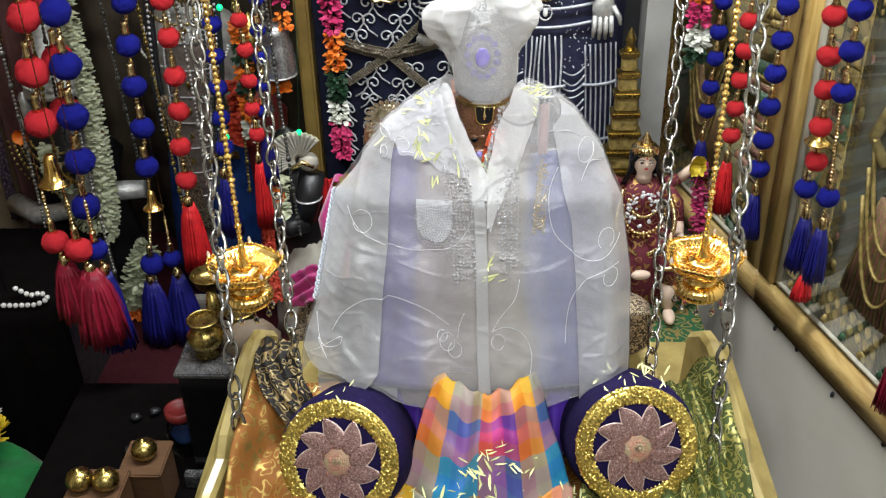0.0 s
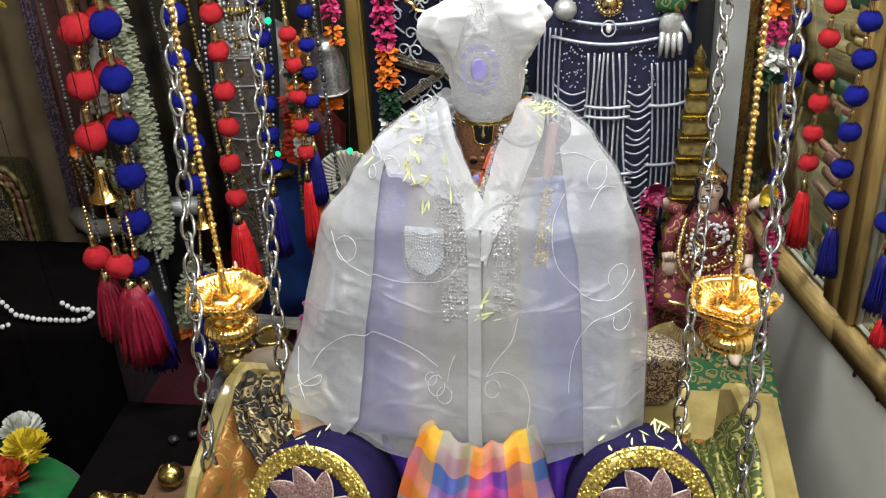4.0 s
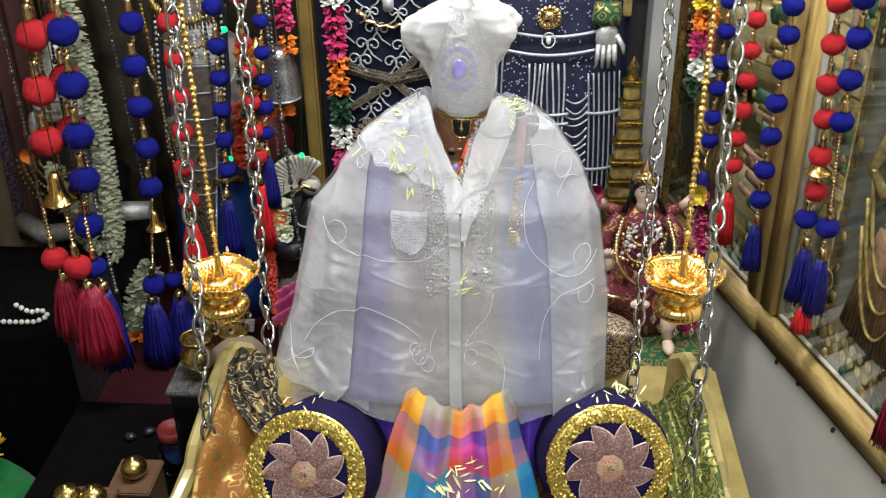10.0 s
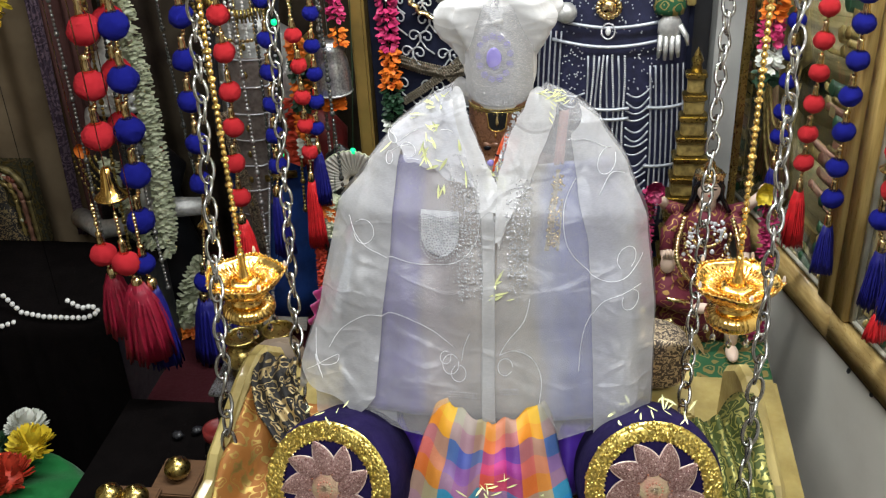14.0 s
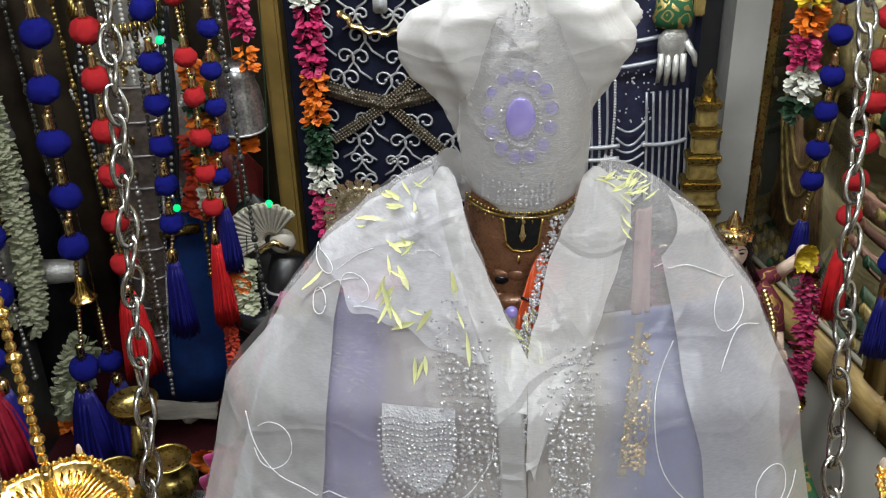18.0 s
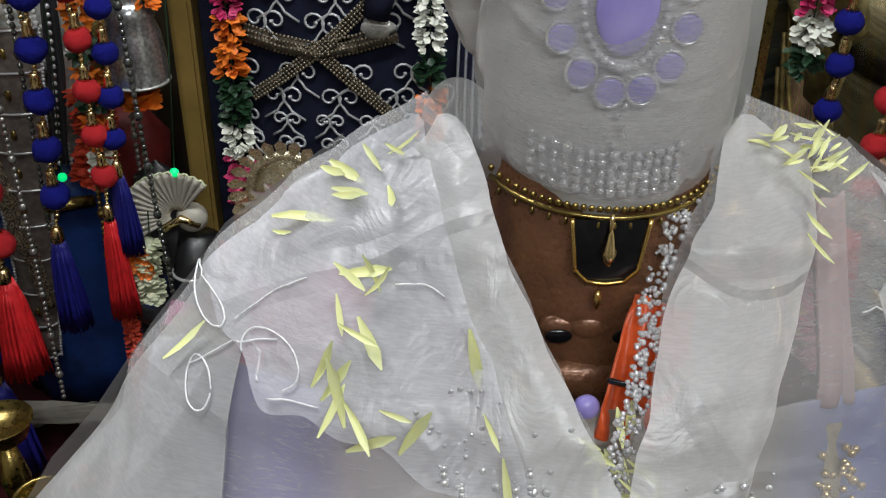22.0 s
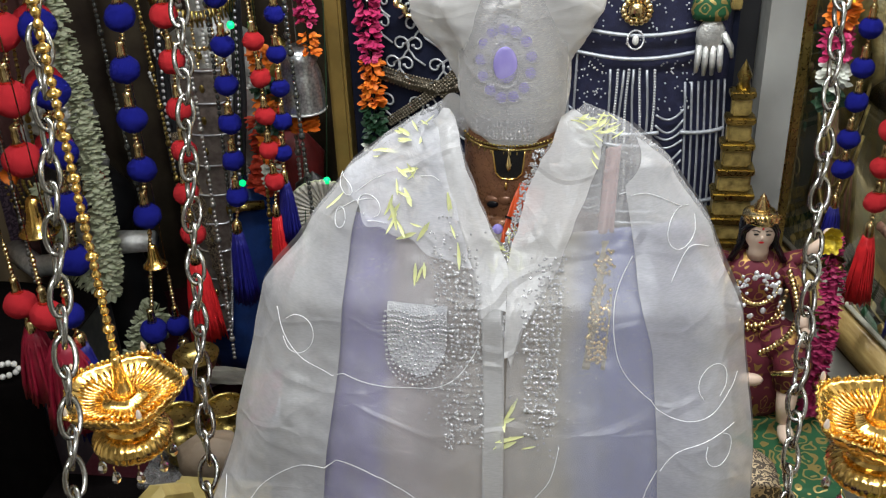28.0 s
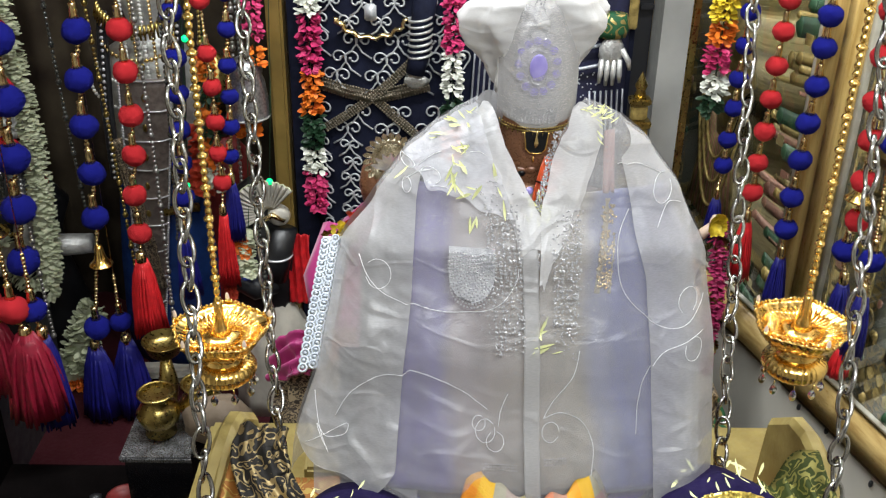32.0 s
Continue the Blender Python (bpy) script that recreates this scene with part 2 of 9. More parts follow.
def checked(name):
    """Madras check of strong colours laid out on the cloth's own u and v."""
    m, nt, b = shader(name)
    uv = nt.nodes.new("ShaderNodeUVMap")
    cols = [(0.62, 0.20, 0.004), (0.004, 0.14, 0.42), (0.42, 0.012, 0.17), (0.60, 0.34, 0.006), (0.03, 0.20, 0.30), (0.10, 0.02, 0.24), (0.004, 0.22, 0.42), (0.50, 0.05, 0.03)]
    sep = nt.nodes.new("ShaderNodeSeparateXYZ")
    nt.links.new(uv.outputs[0], sep.inputs[0])
    threads = []
    for k in (0, 1):
        fl = nt.nodes.new("ShaderNodeMath")
        fl.operation = "FLOOR"
        nt.links.new(sep.outputs[k], fl.inputs[0])
        ad = nt.nodes.new("ShaderNodeMath")
        ad.operation = "MULTIPLY_ADD"
        ad.inputs[1].default_value = (0.375, 0.625)[k]
        ad.inputs[2].default_value = (0.06, 0.44)[k]
        nt.links.new(fl.outputs[0], ad.inputs[0])
        wn = nt.nodes.new("ShaderNodeMath")
        wn.operation = "FRACT"
        nt.links.new(ad.outputs[0], wn.inputs[0])
        cr = nt.nodes.new("ShaderNodeValToRGB")
        cr.color_ramp.interpolation = "CONSTANT"
        for i, c in enumerate(cols):
            e = cr.color_ramp.elements[i] if i < 2 else cr.color_ramp.elements.new(i / len(cols))
            e.position, e.color = i / len(cols), (*c, 1)
        nt.links.new(wn.outputs[0], cr.inputs[0])
        threads.append(cr.outputs[0])
    half = nt.nodes.new("ShaderNodeMix")
    half.data_type = "RGBA"
    half.inputs[0].default_value = 0.50
    nt.links.new(threads[0], half.inputs[6])
    nt.links.new(threads[1], half.inputs[7])
    n2 = node(nt, "ShaderNodeTexNoise", Scale=9.0, Detail=4.0)
    nt.links.new(uv.outputs[0], n2.inputs["Vector"])
    nt.links.new(mixed(nt, ranged(nt, n2.outputs["Fac"], 0.3, 0.8, 0.0, 0.05), half.outputs[2], (0.5, 0.35, 0.3)), b.inputs["Base Color"])
    b.inputs["Roughness"].default_value = 0.6
    relief(nt, b, n2.outputs["Fac"], 0.3, 0.002)
    return m


def glassy(name, colour=(1, 1, 1), rough=0.02, ior=1.45):
    m, nt, b = shader(name)
    b.inputs["Base Color"].default_value = (*colour, 1)
    b.inputs["Transmission Weight"].default_value = 1.0
    b.inputs["Roughness"].default_value, b.inputs["IOR"].default_value = rough, ior
    return m


def glow(name, colour, strength):
    m, nt, b = shader(name)
    b.inputs["Base Color"].default_value = (*colour, 1)
    b.inputs["Emission Color"].default_value = (*colour, 1)
    b.inputs["Emission Strength"].default_value = strength
    return m


M_WALL = mat("wall_paint", (0.74, 0.705, 0.62), 0.55, colour2=(0.64, 0.60, 0.52), scale=4, bump=0.12, bump_scale=60)
M_CEIL = mat("ceiling_paint", (0.7, 0.69, 0.66), 0.8, scale=4)
M_FLOOR = mat("floor_stone", (0.10, 0.085, 0.075), 0.4, scale=7)
M_WOOD = mat("varnished_frame_wood", (0.66, 0.47, 0.17), 0.32, colour2=(0.42, 0.26, 0.07), scale=9, bump=0.15, coat=0.35, stretch=(9, 9, 0.8))
M_WOODH = mat("varnished_rail_wood", (0.60, 0.43, 0.17), 0.32, colour2=(0.38, 0.24, 0.08), scale=9, bump=0.15, coat=0.35, stretch=(5, 0.6, 9))
M_WOODDARK = mat("dark_frame_lip", (0.10, 0.065, 0.025), 0.4, colour2=(0.05, 0.03, 0.012), scale=14)
M_BEADING = mat("silver_beading", (0.55, 0.53, 0.45), 0.35, colour2=(0.4, 0.37, 0.28), scale=20)
M_GREY = mat("grey_jamb_paint", (0.30, 0.30, 0.285), 0.45, scale=6, bump=0.08, bump_scale=50)
M_DARKGREY = mat("dark_cabinet_paint", (0.022, 0.022, 0.025), 0.4, scale=8)
# One white cloth in several tints; the left sleeve's lower tint carries shade.
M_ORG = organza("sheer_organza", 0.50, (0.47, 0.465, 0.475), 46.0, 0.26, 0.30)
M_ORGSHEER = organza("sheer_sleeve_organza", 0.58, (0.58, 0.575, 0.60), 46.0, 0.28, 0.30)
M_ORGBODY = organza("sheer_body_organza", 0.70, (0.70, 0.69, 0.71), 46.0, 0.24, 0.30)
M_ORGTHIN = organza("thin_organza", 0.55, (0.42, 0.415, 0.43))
M_ORG2 = organza("doubled_organza", 0.52, (0.56, 0.552, 0.56))
# Raised tints: overhead light on lapels and shoulders is put into the colour.
M_LAPEL = organza("lapel_organza", 0.44, (0.82, 0.81, 0.83), 60.0, 0.55, 0.30)
M_CAPE = organza("cape_organza", 0.62, (0.82, 0.82, 0.89), 60.0, 0.6, 0.26)
M_SILVERCLOTH = mat("silver_cloth", (0.55, 0.55, 0.57), 0.35, 0.2, colour2=(0.40, 0.40, 0.44), scale=140, bump=0.4)
M_CREAM = mat("cream_silk", (0.62, 0.55, 0.38), 0.35, colour2=(0.5, 0.44, 0.30), scale=60, bump=0.2)
M_HEADCLOTH = organza("head_organza", 0.14, (0.60, 0.585, 0.58), 46.0, 0.25, 0.5)
M_VEIL = organza("thin_veil", 0.62, (0.56, 0.55, 0.57))
M_THREAD = mat("silvery_white_thread", (0.86, 0.86, 0.87), 0.28, colour2=(0.62, 0.62, 0.66), scale=500, coat=0.5, sheen=0.4)
M_COPPER = mat("copper_face", (0.26, 0.12, 0.06), 0.3, 0.35, colour2=(0.15, 0.065, 0.035), scale=70, bump=0.15, coat=0.3)
M_BLACKGLOSS = mat("black_enamel", (0.006, 0.006, 0.008), 0.12, scale=40)
M_TORSO = mat("beige_under_robe", (0.26, 0.19, 0.17), 0.6, colour2=(0.14, 0.10, 0.13), scale=14, bump=0.2)
M_UNDERROBE = banded("shot_silk", ((-0.125, (0.22, 0.19, 0.18)), (-0.100, (0.16, 0.13, 0.19)), (-0.084, (0.085, 0.066, 0.24)), (-0.050, (0.105, 0.085, 0.26)), (-0.032, (0.21, 0.17, 0.19)), (0.020, (0.25, 0.21, 0.18)), (0.078, (0.29, 0.26, 0.22)), (0.100, (0.17, 0.18, 0.30)), (0.116, (0.095, 0.11, 0.29)), (0.160, (0.105, 0.11, 0.26)), (0.178, (0.20, 0.20, 0.26)), (0.195, (0.27, 0.25, 0.23))))
M_UNDERPINK = mat("dusky_pink_silk", (0.34, 0.21, 0.21), 0.5, scale=20)
M_PURPLE = mat("purple_velvet", (0.013, 0.007, 0.052), 0.85, colour2=(0.007, 0.004, 0.030), scale=25, bump=0.25, spec=0.15)
M_VIOLET = mat("violet_satin", (0.075, 0.02, 0.33), 0.4, colour2=(0.04, 0.01, 0.2), scale=20, sheen=0.2)
M_GOLD = mat("polished_brass", (1.0, 0.70, 0.24), 0.19, 1.0, colour2=(0.92, 0.58, 0.16), scale=40)
M_OLDBRASS = mat("dull_brass", (0.50, 0.38, 0.12), 0.3, 1.0, colour2=(0.28, 0.20, 0.07), scale=30)
M_GOLDBEAD = mat("gold_plastic_bead", (0.86, 0.69, 0.38), 0.2, 1.0, colour2=(0.70, 0.50, 0.22), scale=60)
M_SILVERBEAD = mat("silver_bead", (0.86, 0.86, 0.88), 0.14, 0.55, colour2=(0.7, 0.7, 0.74), scale=80, coat=0.5)
M_STEEL = mat("chain_steel", (0.50, 0.49, 0.47), 0.2, 1.0, colour2=(0.36, 0.35, 0.34), scale=120)
M_MESHGLASS = sequins("silvered_mesh_glass", (0.62, 0.64, 0.66), 190)
M_SEQUIN = sequins("gold_sequins", (1.0, 0.76, 0.20), 330)
M_ROSE = mat("rose_sequin_petal", (0.50, 0.32, 0.29), 0.28, 0.5, colour2=(0.22, 0.10, 0.09), scale=420, bump=0.8)
M_ROSEEDGE = mat("silver_rose_thread", (0.80, 0.62, 0.56), 0.3, 0.3, scale=200)
M_MEDAL = mat("medallion_thread", (0.42, 0.34, 0.20), 0.4, 0.3, colour2=(0.45, 0.22, 0.16), scale=90, bump=0.5)
M_ROSEBEAD = mat("rose_bead", (0.72, 0.30, 0.20), 0.25, 0.5, scale=60)
M_YELLOW = mat("yellow_painted_wood", (0.42, 0.33, 0.115), 0.45, colour2=(0.30, 0.225, 0.07), scale=26, bump=0.2, coat=0.2)
M_CHECK = checked("checked_cotton")
M_BROBLACK = brocade("black_gold_brocade", (0.012, 0.010, 0.009), (0.44, 0.33, 0.16), 75, 0.36)
M_BROCREAM = brocade("cream_black_brocade", (0.05, 0.035, 0.025), (0.50, 0.40, 0.27), 110, 0.48)
M_BROORANGE = brocade("orange_gold_brocade", (0.24, 0.085, 0.008), (0.40, 0.27, 0.075), 60, 0.26)
M_BROGREEN = brocade("green_gold_brocade", (0.006, 0.070, 0.022), (0.42, 0.31, 0.11), 40, 0.34)
M_BROOLIVE = brocade("olive_gold_brocade", (0.055, 0.075, 0.012), (0.42, 0.38, 0.12), 80, 0.42)
M_BLACKCLOTH = mat("black_velvet", (0.009, 0.011, 0.026), 0.8, colour2=(0.005, 0.006, 0.014), scale=30, bump=0.2, spec=0.12)
M_MAROON = mat("maroon_cloth", (0.034, 0.005, 0.008), 0.8, colour2=(0.03, 0.004, 0.006), scale=20, bump=0.3, spec=0.15)
M_BLACKMATT = mat("black_drape", (0.0045, 0.0035, 0.0035), 0.95, scale=20, bump=0.3, spec=0.03)
M_RED = mat("red_wool", (0.58, 0.030, 0.035), 0.95, colour2=(0.42, 0.015, 0.03), scale=160, bump=0.7, bump_scale=700, spec=0.15)
M_CORAL = mat("coral_wool", (0.56, 0.030, 0.035), 0.95, colour2=(0.40, 0.014, 0.022), scale=160, bump=0.7, bump_scale=700, spec=0.15)
M_BLUE = mat("royal_blue_wool", (0.010, 0.014, 0.24), 0.95, colour2=(0.006, 0.006, 0.14), scale=160, bump=0.7, bump_scale=700, spec=0.15)
M_TASRED = mat("crimson_silk_thread", (0.26, 0.006, 0.026), 0.5, scale=60)
M_TASCORAL = mat("red_silk_thread", (0.62, 0.015, 0.020), 0.5, scale=60)
M_TASBLUE = mat("blue_silk_thread", (0.008, 0.008, 0.16), 0.5, scale=60)
M_DULLSILVER = mat("dull_silver_bead", (0.30, 0.29, 0.27), 0.3, 0.7, colour2=(0.14, 0.13, 0.12), scale=90)
M_DARKBEAD = mat("dark_glass_bead", (0.02, 0.022, 0.02), 0.15, colour2=(0.05, 0.05, 0.045), scale=60, coat=0.6)
M_PETAL = mat("pale_yellow_petal", (0.72, 0.72, 0.30), 0.5, colour2=(0.66, 0.70, 0.42), scale=60, vary=0.15)
M_PINKF = mat("magenta_petal", (0.55, 0.03, 0.14), 0.6, colour2=(0.42, 0.02, 0.10), scale=50)
M_ORANGEF = mat("orange_petal", (0.75, 0.20, 0.012), 0.6, colour2=(0.62, 0.12, 0.01), scale=50)
M_WHITEF = mat("white_petal", (0.72, 0.72, 0.66), 0.6, colour2=(0.58, 0.60, 0.52), scale=50)
M_CREAMF = mat("cream_flower", (0.52, 0.53, 0.38), 0.6, colour2=(0.38, 0.42, 0.26), scale=80)
M_YELLOWF = mat("yellow_chrysanthemum", (0.78, 0.58, 0.03), 0.6, scale=60)
M_REDF = mat("red_chrysanthemum", (0.55, 0.05, 0.02), 0.6, scale=60)
M_LEAF = mat("dark_leaf", (0.012, 0.045, 0.018), 0.5, scale=40)
M_GREENCLOTH = mat("green_satin", (0.012, 0.17, 0.04), 0.35, colour2=(0.008, 0.10, 0.025), scale=14, bump=0.2, sheen=0.2)
M_DARKSKIN = mat("black_idol_stone", (0.012, 0.012, 0.014), 0.38, scale=30)
M_SILVER = mat("beaten_silver", (0.62, 0.62, 0.60), 0.38, 0.6, colour2=(0.40, 0.40, 0.39), scale=70, bump=0.5, bump_scale=260)
M_CREAM = mat("cream_marble", (0.48, 0.45, 0.39), 0.45, scale=20)
M_BLUEDRESS = mat("blue_doll_satin", (0.012, 0.05, 0.22), 0.5, colour2=(0.008, 0.03, 0.13), scale=20, bump=0.2)
M_SARI = brocade("maroon_sari_silk", (0.10, 0.006, 0.018), (0.34, 0.20, 0.06), 46, 0.12)
M_DOLLSKIN = mat("ivory_plaster", (0.62, 0.48, 0.38), 0.4, colour2=(0.55, 0.40, 0.31), scale=30)
M_DARKPINKF = mat("deep_magenta_petal", (0.34, 0.016, 0.09), 0.6, colour2=(0.24, 0.010, 0.06), scale=50)
M_REDDRESS = mat("dark_red_doll_silk", (0.22, 0.02, 0.018), 0.5, colour2=(0.12, 0.012, 0.012), scale=25, bump=0.2)
M_MAGENTA = mat("magenta_silk", (0.36, 0.012, 0.14), 0.45, scale=18, sheen=0.3)
M_TAN = mat("tan_hide_cushion", (0.149, 0.108, 0.072), 0.7, scale=18, bump=0.3)
M_RELIEF = mat("gilt_relief", (0.40, 0.30, 0.10), 0.42, 0.4, colour2=(0.13, 0.09, 0.026), scale=50, bump=0.4)
M_RELIEFDARK = brocade("olive_filigree_ground", (0.030, 0.027, 0.012), (0.14, 0.10, 0.032), 42, 0.45)
M_RELIEFB = mat("dull_olive_gilt", (0.22, 0.17, 0.06), 0.5, 0.3, colour2=(0.07, 0.052, 0.018), scale=40, bump=0.5)
M_RELIEFROSE = mat("rose_bronze_relief", (0.26, 0.13, 0.085), 0.5, 0.2, colour2=(0.12, 0.05, 0.03), scale=40, bump=0.3)
M_RELIEFPALE = mat("pale_gilt_relief", (0.46, 0.39, 0.20), 0.45, 0.2, colour2=(0.30, 0.24, 0.10), scale=40, bump=0.4)
M_NICHE = mat("dark_green_niche", (0.014, 0.020, 0.014), 0.6, colour2=(0.03, 0.03, 0.02), scale=14)
M_RELIEFRED = mat("brick_red_enamel", (0.18, 0.045, 0.025), 0.5, scale=30)
M_RELIEFGREEN = mat("green_enamel", (0.02, 0.07, 0.03), 0.5, scale=30)
M_GLASS = glassy("clear_glass")
M_CRYSTAL = glassy("crystal", (0.97, 0.98, 1.0), 0.0, 1.6)
M_JAR = glassy("jar_glass", (0.8, 0.88, 0.85), 0.04)
M_BOXWOOD = mat("brown_box_wood", (0.13, 0.065, 0.03), 0.5, scale=20, stretch=(1, 6, 6))
M_SILVERTOP = mat("silver_foil", (0.20, 0.20, 0.21), 0.28, 0.8, colour2=(0.07, 0.07, 0.07), scale=60, bump=0.9)
M_ROSETTE = mat("white_rosette_cloth", (0.56, 0.60, 0.66), 0.6, colour2=(0.40, 0.44, 0.52), scale=90)
M_SILVERGILT = mat("silver_gilt", (0.62, 0.56, 0.42), 0.28, 0.85, colour2=(0.40, 0.33, 0.20), scale=120, bump=0.3)
M_PEARL = mat("pearl", (0.78, 0.77, 0.74), 0.2, scale=80, coat=0.4)
M_AMETHYST = mat("lilac_stone", (0.30, 0.25, 0.66), 0.12, colour2=(0.42, 0.37, 0.74), scale=60, coat=0.6)
M_ORANGESILK = mat("orange_silk", (0.70, 0.085, 0.008), 0.4, scale=40, sheen=0.2)
M_WICK = mat("pale_wick", (0.75, 0.62, 0.52), 0.6, scale=60)
M_GREENLED = glow("green_led", (0.0, 0.75, 0.20), 1.6)
M_BLUELED = glow("blue_led", (0.1, 0.2, 1.0), 4.0)


# ---- mesh building ----
class Mesh:
    """Collects faces for one mesh."""

    def __init__(self):
        self.v, self.f, self.m, self.uv, self.slot = [], [], [], {}, 0

    def add(self, verts, faces):
        o = len(self.v)
        self.v += [tuple(p) for p in verts]
        self.f += [tuple(o + i for i in f) for f in faces]
        self.m += [self.slot] * len(faces)
        return o

    def box(self, lo, hi, bevel=0.0, turn=None):
        b = bmesh.new()
        bmesh.ops.create_cube(b, size=1)
        for v in b.verts:
            v.co = Vector([lo[i] + (v.co[i] + 0.5) * (hi[i] - lo[i]) for i in range(3)])
        if bevel:
            bmesh.ops.bevel(b, geom=b.edges[:], offset=bevel, segments=2, affect="EDGES")
        if turn:
            b.transform(turn)
        b.verts.index_update()
        self.add([v.co for v in b.verts], [[v.index for v in f.verts] for f in b.faces])
        b.free()
        return self

    def tube(self, pts, r, seg=6, closed=False, flat=1.0):
        """A tube along points; r a number or one for each point."""
        pts = [Vector(p) for p in pts]
        n = len(pts)
        rs = r if isinstance(r, (list, tuple)) else [r] * n
        verts, up = [], None
        for i, p in enumerate(pts):
            a = pts[(i - 1) % n] if (i or closed) else p
            c = pts[(i + 1) % n] if (i < n - 1 or closed) else p
            t = (c - a)
            t = t.normalized() if t.length > 1e-9 else Vector((0, 0, 1))
            if up is None:
                up = t.orthogonal().normalized()
            up = (up - t * up.dot(t))
            up = up.normalized() if up.length > 1e-6 else t.orthogonal().normalized()
            side = t.cross(up)
            for k in range(seg):
                w = 2 * math.pi * k / seg
                verts.append(p + up * (math.cos(w) * rs[i]) + side * (math.sin(w) * rs[i] * flat))
        faces = []
        for i in range(n if closed else n - 1):
            j = (i + 1) % n
            for k in range(seg):
                l = (k + 1) % seg
                faces.append((i * seg + k, i * seg + l, j * seg + l, j * seg + k))
        if not closed:
            faces.append(tuple(range(seg))[::-1])
            faces.append(tuple((n - 1) * seg + k for k in range(seg)))
        self.add(verts, faces)
        return self

    def lathe(self, prof, c=(0, 0, 0), seg=24, wave=None, squash=(1, 1), turn=None):
        """A turned form from (radius, height) pairs; wave(angle, i) scales the radius."""
        verts = []
        for i, (r, z) in enumerate(prof):
            for k in range(seg):
                w = 2 * math.pi * k / seg
                s = r * (wave(w, i) if wave else 1)
                p = Vector((math.cos(w) * s * squash[0], math.sin(w) * s * squash[1], z))
                verts.append((turn @ p if turn else p) + Vector(c))
        n = len(prof)
        faces = [(i * seg + k, i * seg + (k + 1) % seg, (i + 1) * seg + (k + 1) % seg, (i + 1) * seg + k) for i in range(n - 1) for k in range(seg)]
        if prof[0][0] > 1e-6:
            faces.append(tuple(range(seg))[::-1])
        if prof[-1][0] > 1e-6:
            faces.append(tuple((n - 1) * seg + k for k in range(seg)))
        self.add(verts, faces)
        return self

    def ball(self, c, r, s=(1, 1, 1), u=8, v=6, lump=0.0, turn=None):
        c = Vector(c)
        verts, faces = [], []
        for i in range(v + 1):
            a = math.pi * i / v
            for k in range(u):
                w = 2 * math.pi * k / u
                d = Vector((math.sin(a) * math.cos(w), math.sin(a) * math.sin(w), math.cos(a)))
                q = 1 + (lump * noise.noise(d * 2.3 + c * 50) if lump else 0)
                p = Vector((d.x * s[0], d.y * s[1], d.z * s[2])) * (r * q)
                verts.append((turn @ p if turn else p) + c)
        for i in range(v):
            for k in range(u):
                l = (k + 1) % u
                faces.append((i * u + k, (i + 1) * u + k, (i + 1) * u + l, i * u + l))
        self.add(verts, faces)
        return self

    def grid(self, fn, nu, nv, thick=0.0, uv=None):
        """A sheet fn(u, v) over the unit square; thick gives it a back."""
        pts = [[Vector(fn(i / nu, j / nv)) for i in range(nu + 1)] for j in range(nv + 1)]
        o = len(self.v)
        flat = [p for row in pts for p in row]
        faces = [(j * (nu + 1) + i, j * (nu + 1) + i + 1, (j + 1) * (nu + 1) + i + 1, (j + 1) * (nu + 1) + i) for j in range(nv) for i in range(nu)]
        if uv:
            for j in range(nv + 1):
                for i in range(nu + 1):
                    self.uv[o + j * (nu + 1) + i] = (i / nu * uv[0], j / nv * uv[1])
        if thick:
            nrm = []
            for j in range(nv + 1):
                for i in range(nu + 1):
                    a = pts[j][min(i + 1, nu)] - pts[j][max(i - 1, 0)]
                    b = pts[min(j + 1, nv)][i] - pts[max(j - 1, 0)][i]
                    n = a.cross(b)
                    nrm.append(n.normalized() if n.length > 1e-12 else Vector((0, 1, 0)))
            k = len(flat)
            if uv:
                for i in range(k):
                    self.uv[o + k + i] = self.uv[o + i]
            back = [tuple(k + q for q in reversed(f)) for f in faces]
            ring = [i for i in range(nu)] + [j * (nu + 1) + nu for j in range(nv)] + [nv * (nu + 1) + i for i in range(nu, 0, -1)] + [j * (nu + 1) for j in range(nv, 0, -1)]
            side = [(ring[i], k + ring[i], k + ring[(i + 1) % len(ring)], ring[(i + 1) % len(ring)]) for i in range(len(ring))]
            flat = flat + [p - n * thick for p, n in zip(flat, nrm)]
            faces = faces + back + side
        self.add(flat, faces)
        return self

    def petal(self, c, d, n, length, width, cup=0.2):
        """One small leaf-shaped blade from c along d, facing n."""
        d, n = Vector(d).normalized(), Vector(n)
        s = d.cross(n)
        s = s.normalized() if s.length > 1e-6 else d.orthogonal().normalized()
        n = s.cross(d).normalized()
        c = Vector(c)
        rows = ((0, 0.25), (0.35, 0.85), (0.7, 1.0), (1.0, 0.2))
        verts = []
        for t, w in rows:
            p = c + d * (length * t) + n * (cup * length * t * t)
            verts += [p - s * width * w / 2 + n * (0.12 * width), p, p + s * width * w / 2 + n * (0.12 * width)]
        faces = [(i * 3 + k, i * 3 + k + 1, i * 3 + k + 4, i * 3 + k + 3) for i in range(3) for k in range(2)]
        self.add(verts, faces)
        return self

    def data(self, name, materials, smooth=True):
        me = bpy.data.meshes.new(name)
        me.from_pydata(self.v, [], self.f)
        for m in materials if isinstance(materials, (list, tuple)) else [materials]:
            me.materials.append(m)
        me.polygons.foreach_set("material_index", self.m)
        me.polygons.foreach_set("use_smooth", [smooth] * len(self.f))
        if self.uv:
            lay = me.uv_layers.new(name="UVMap")
            for loop in me.loops:
                lay.data[loop.index].uv = self.uv.get(loop.vertex_index, (0, 0))
        me.update()
        return me


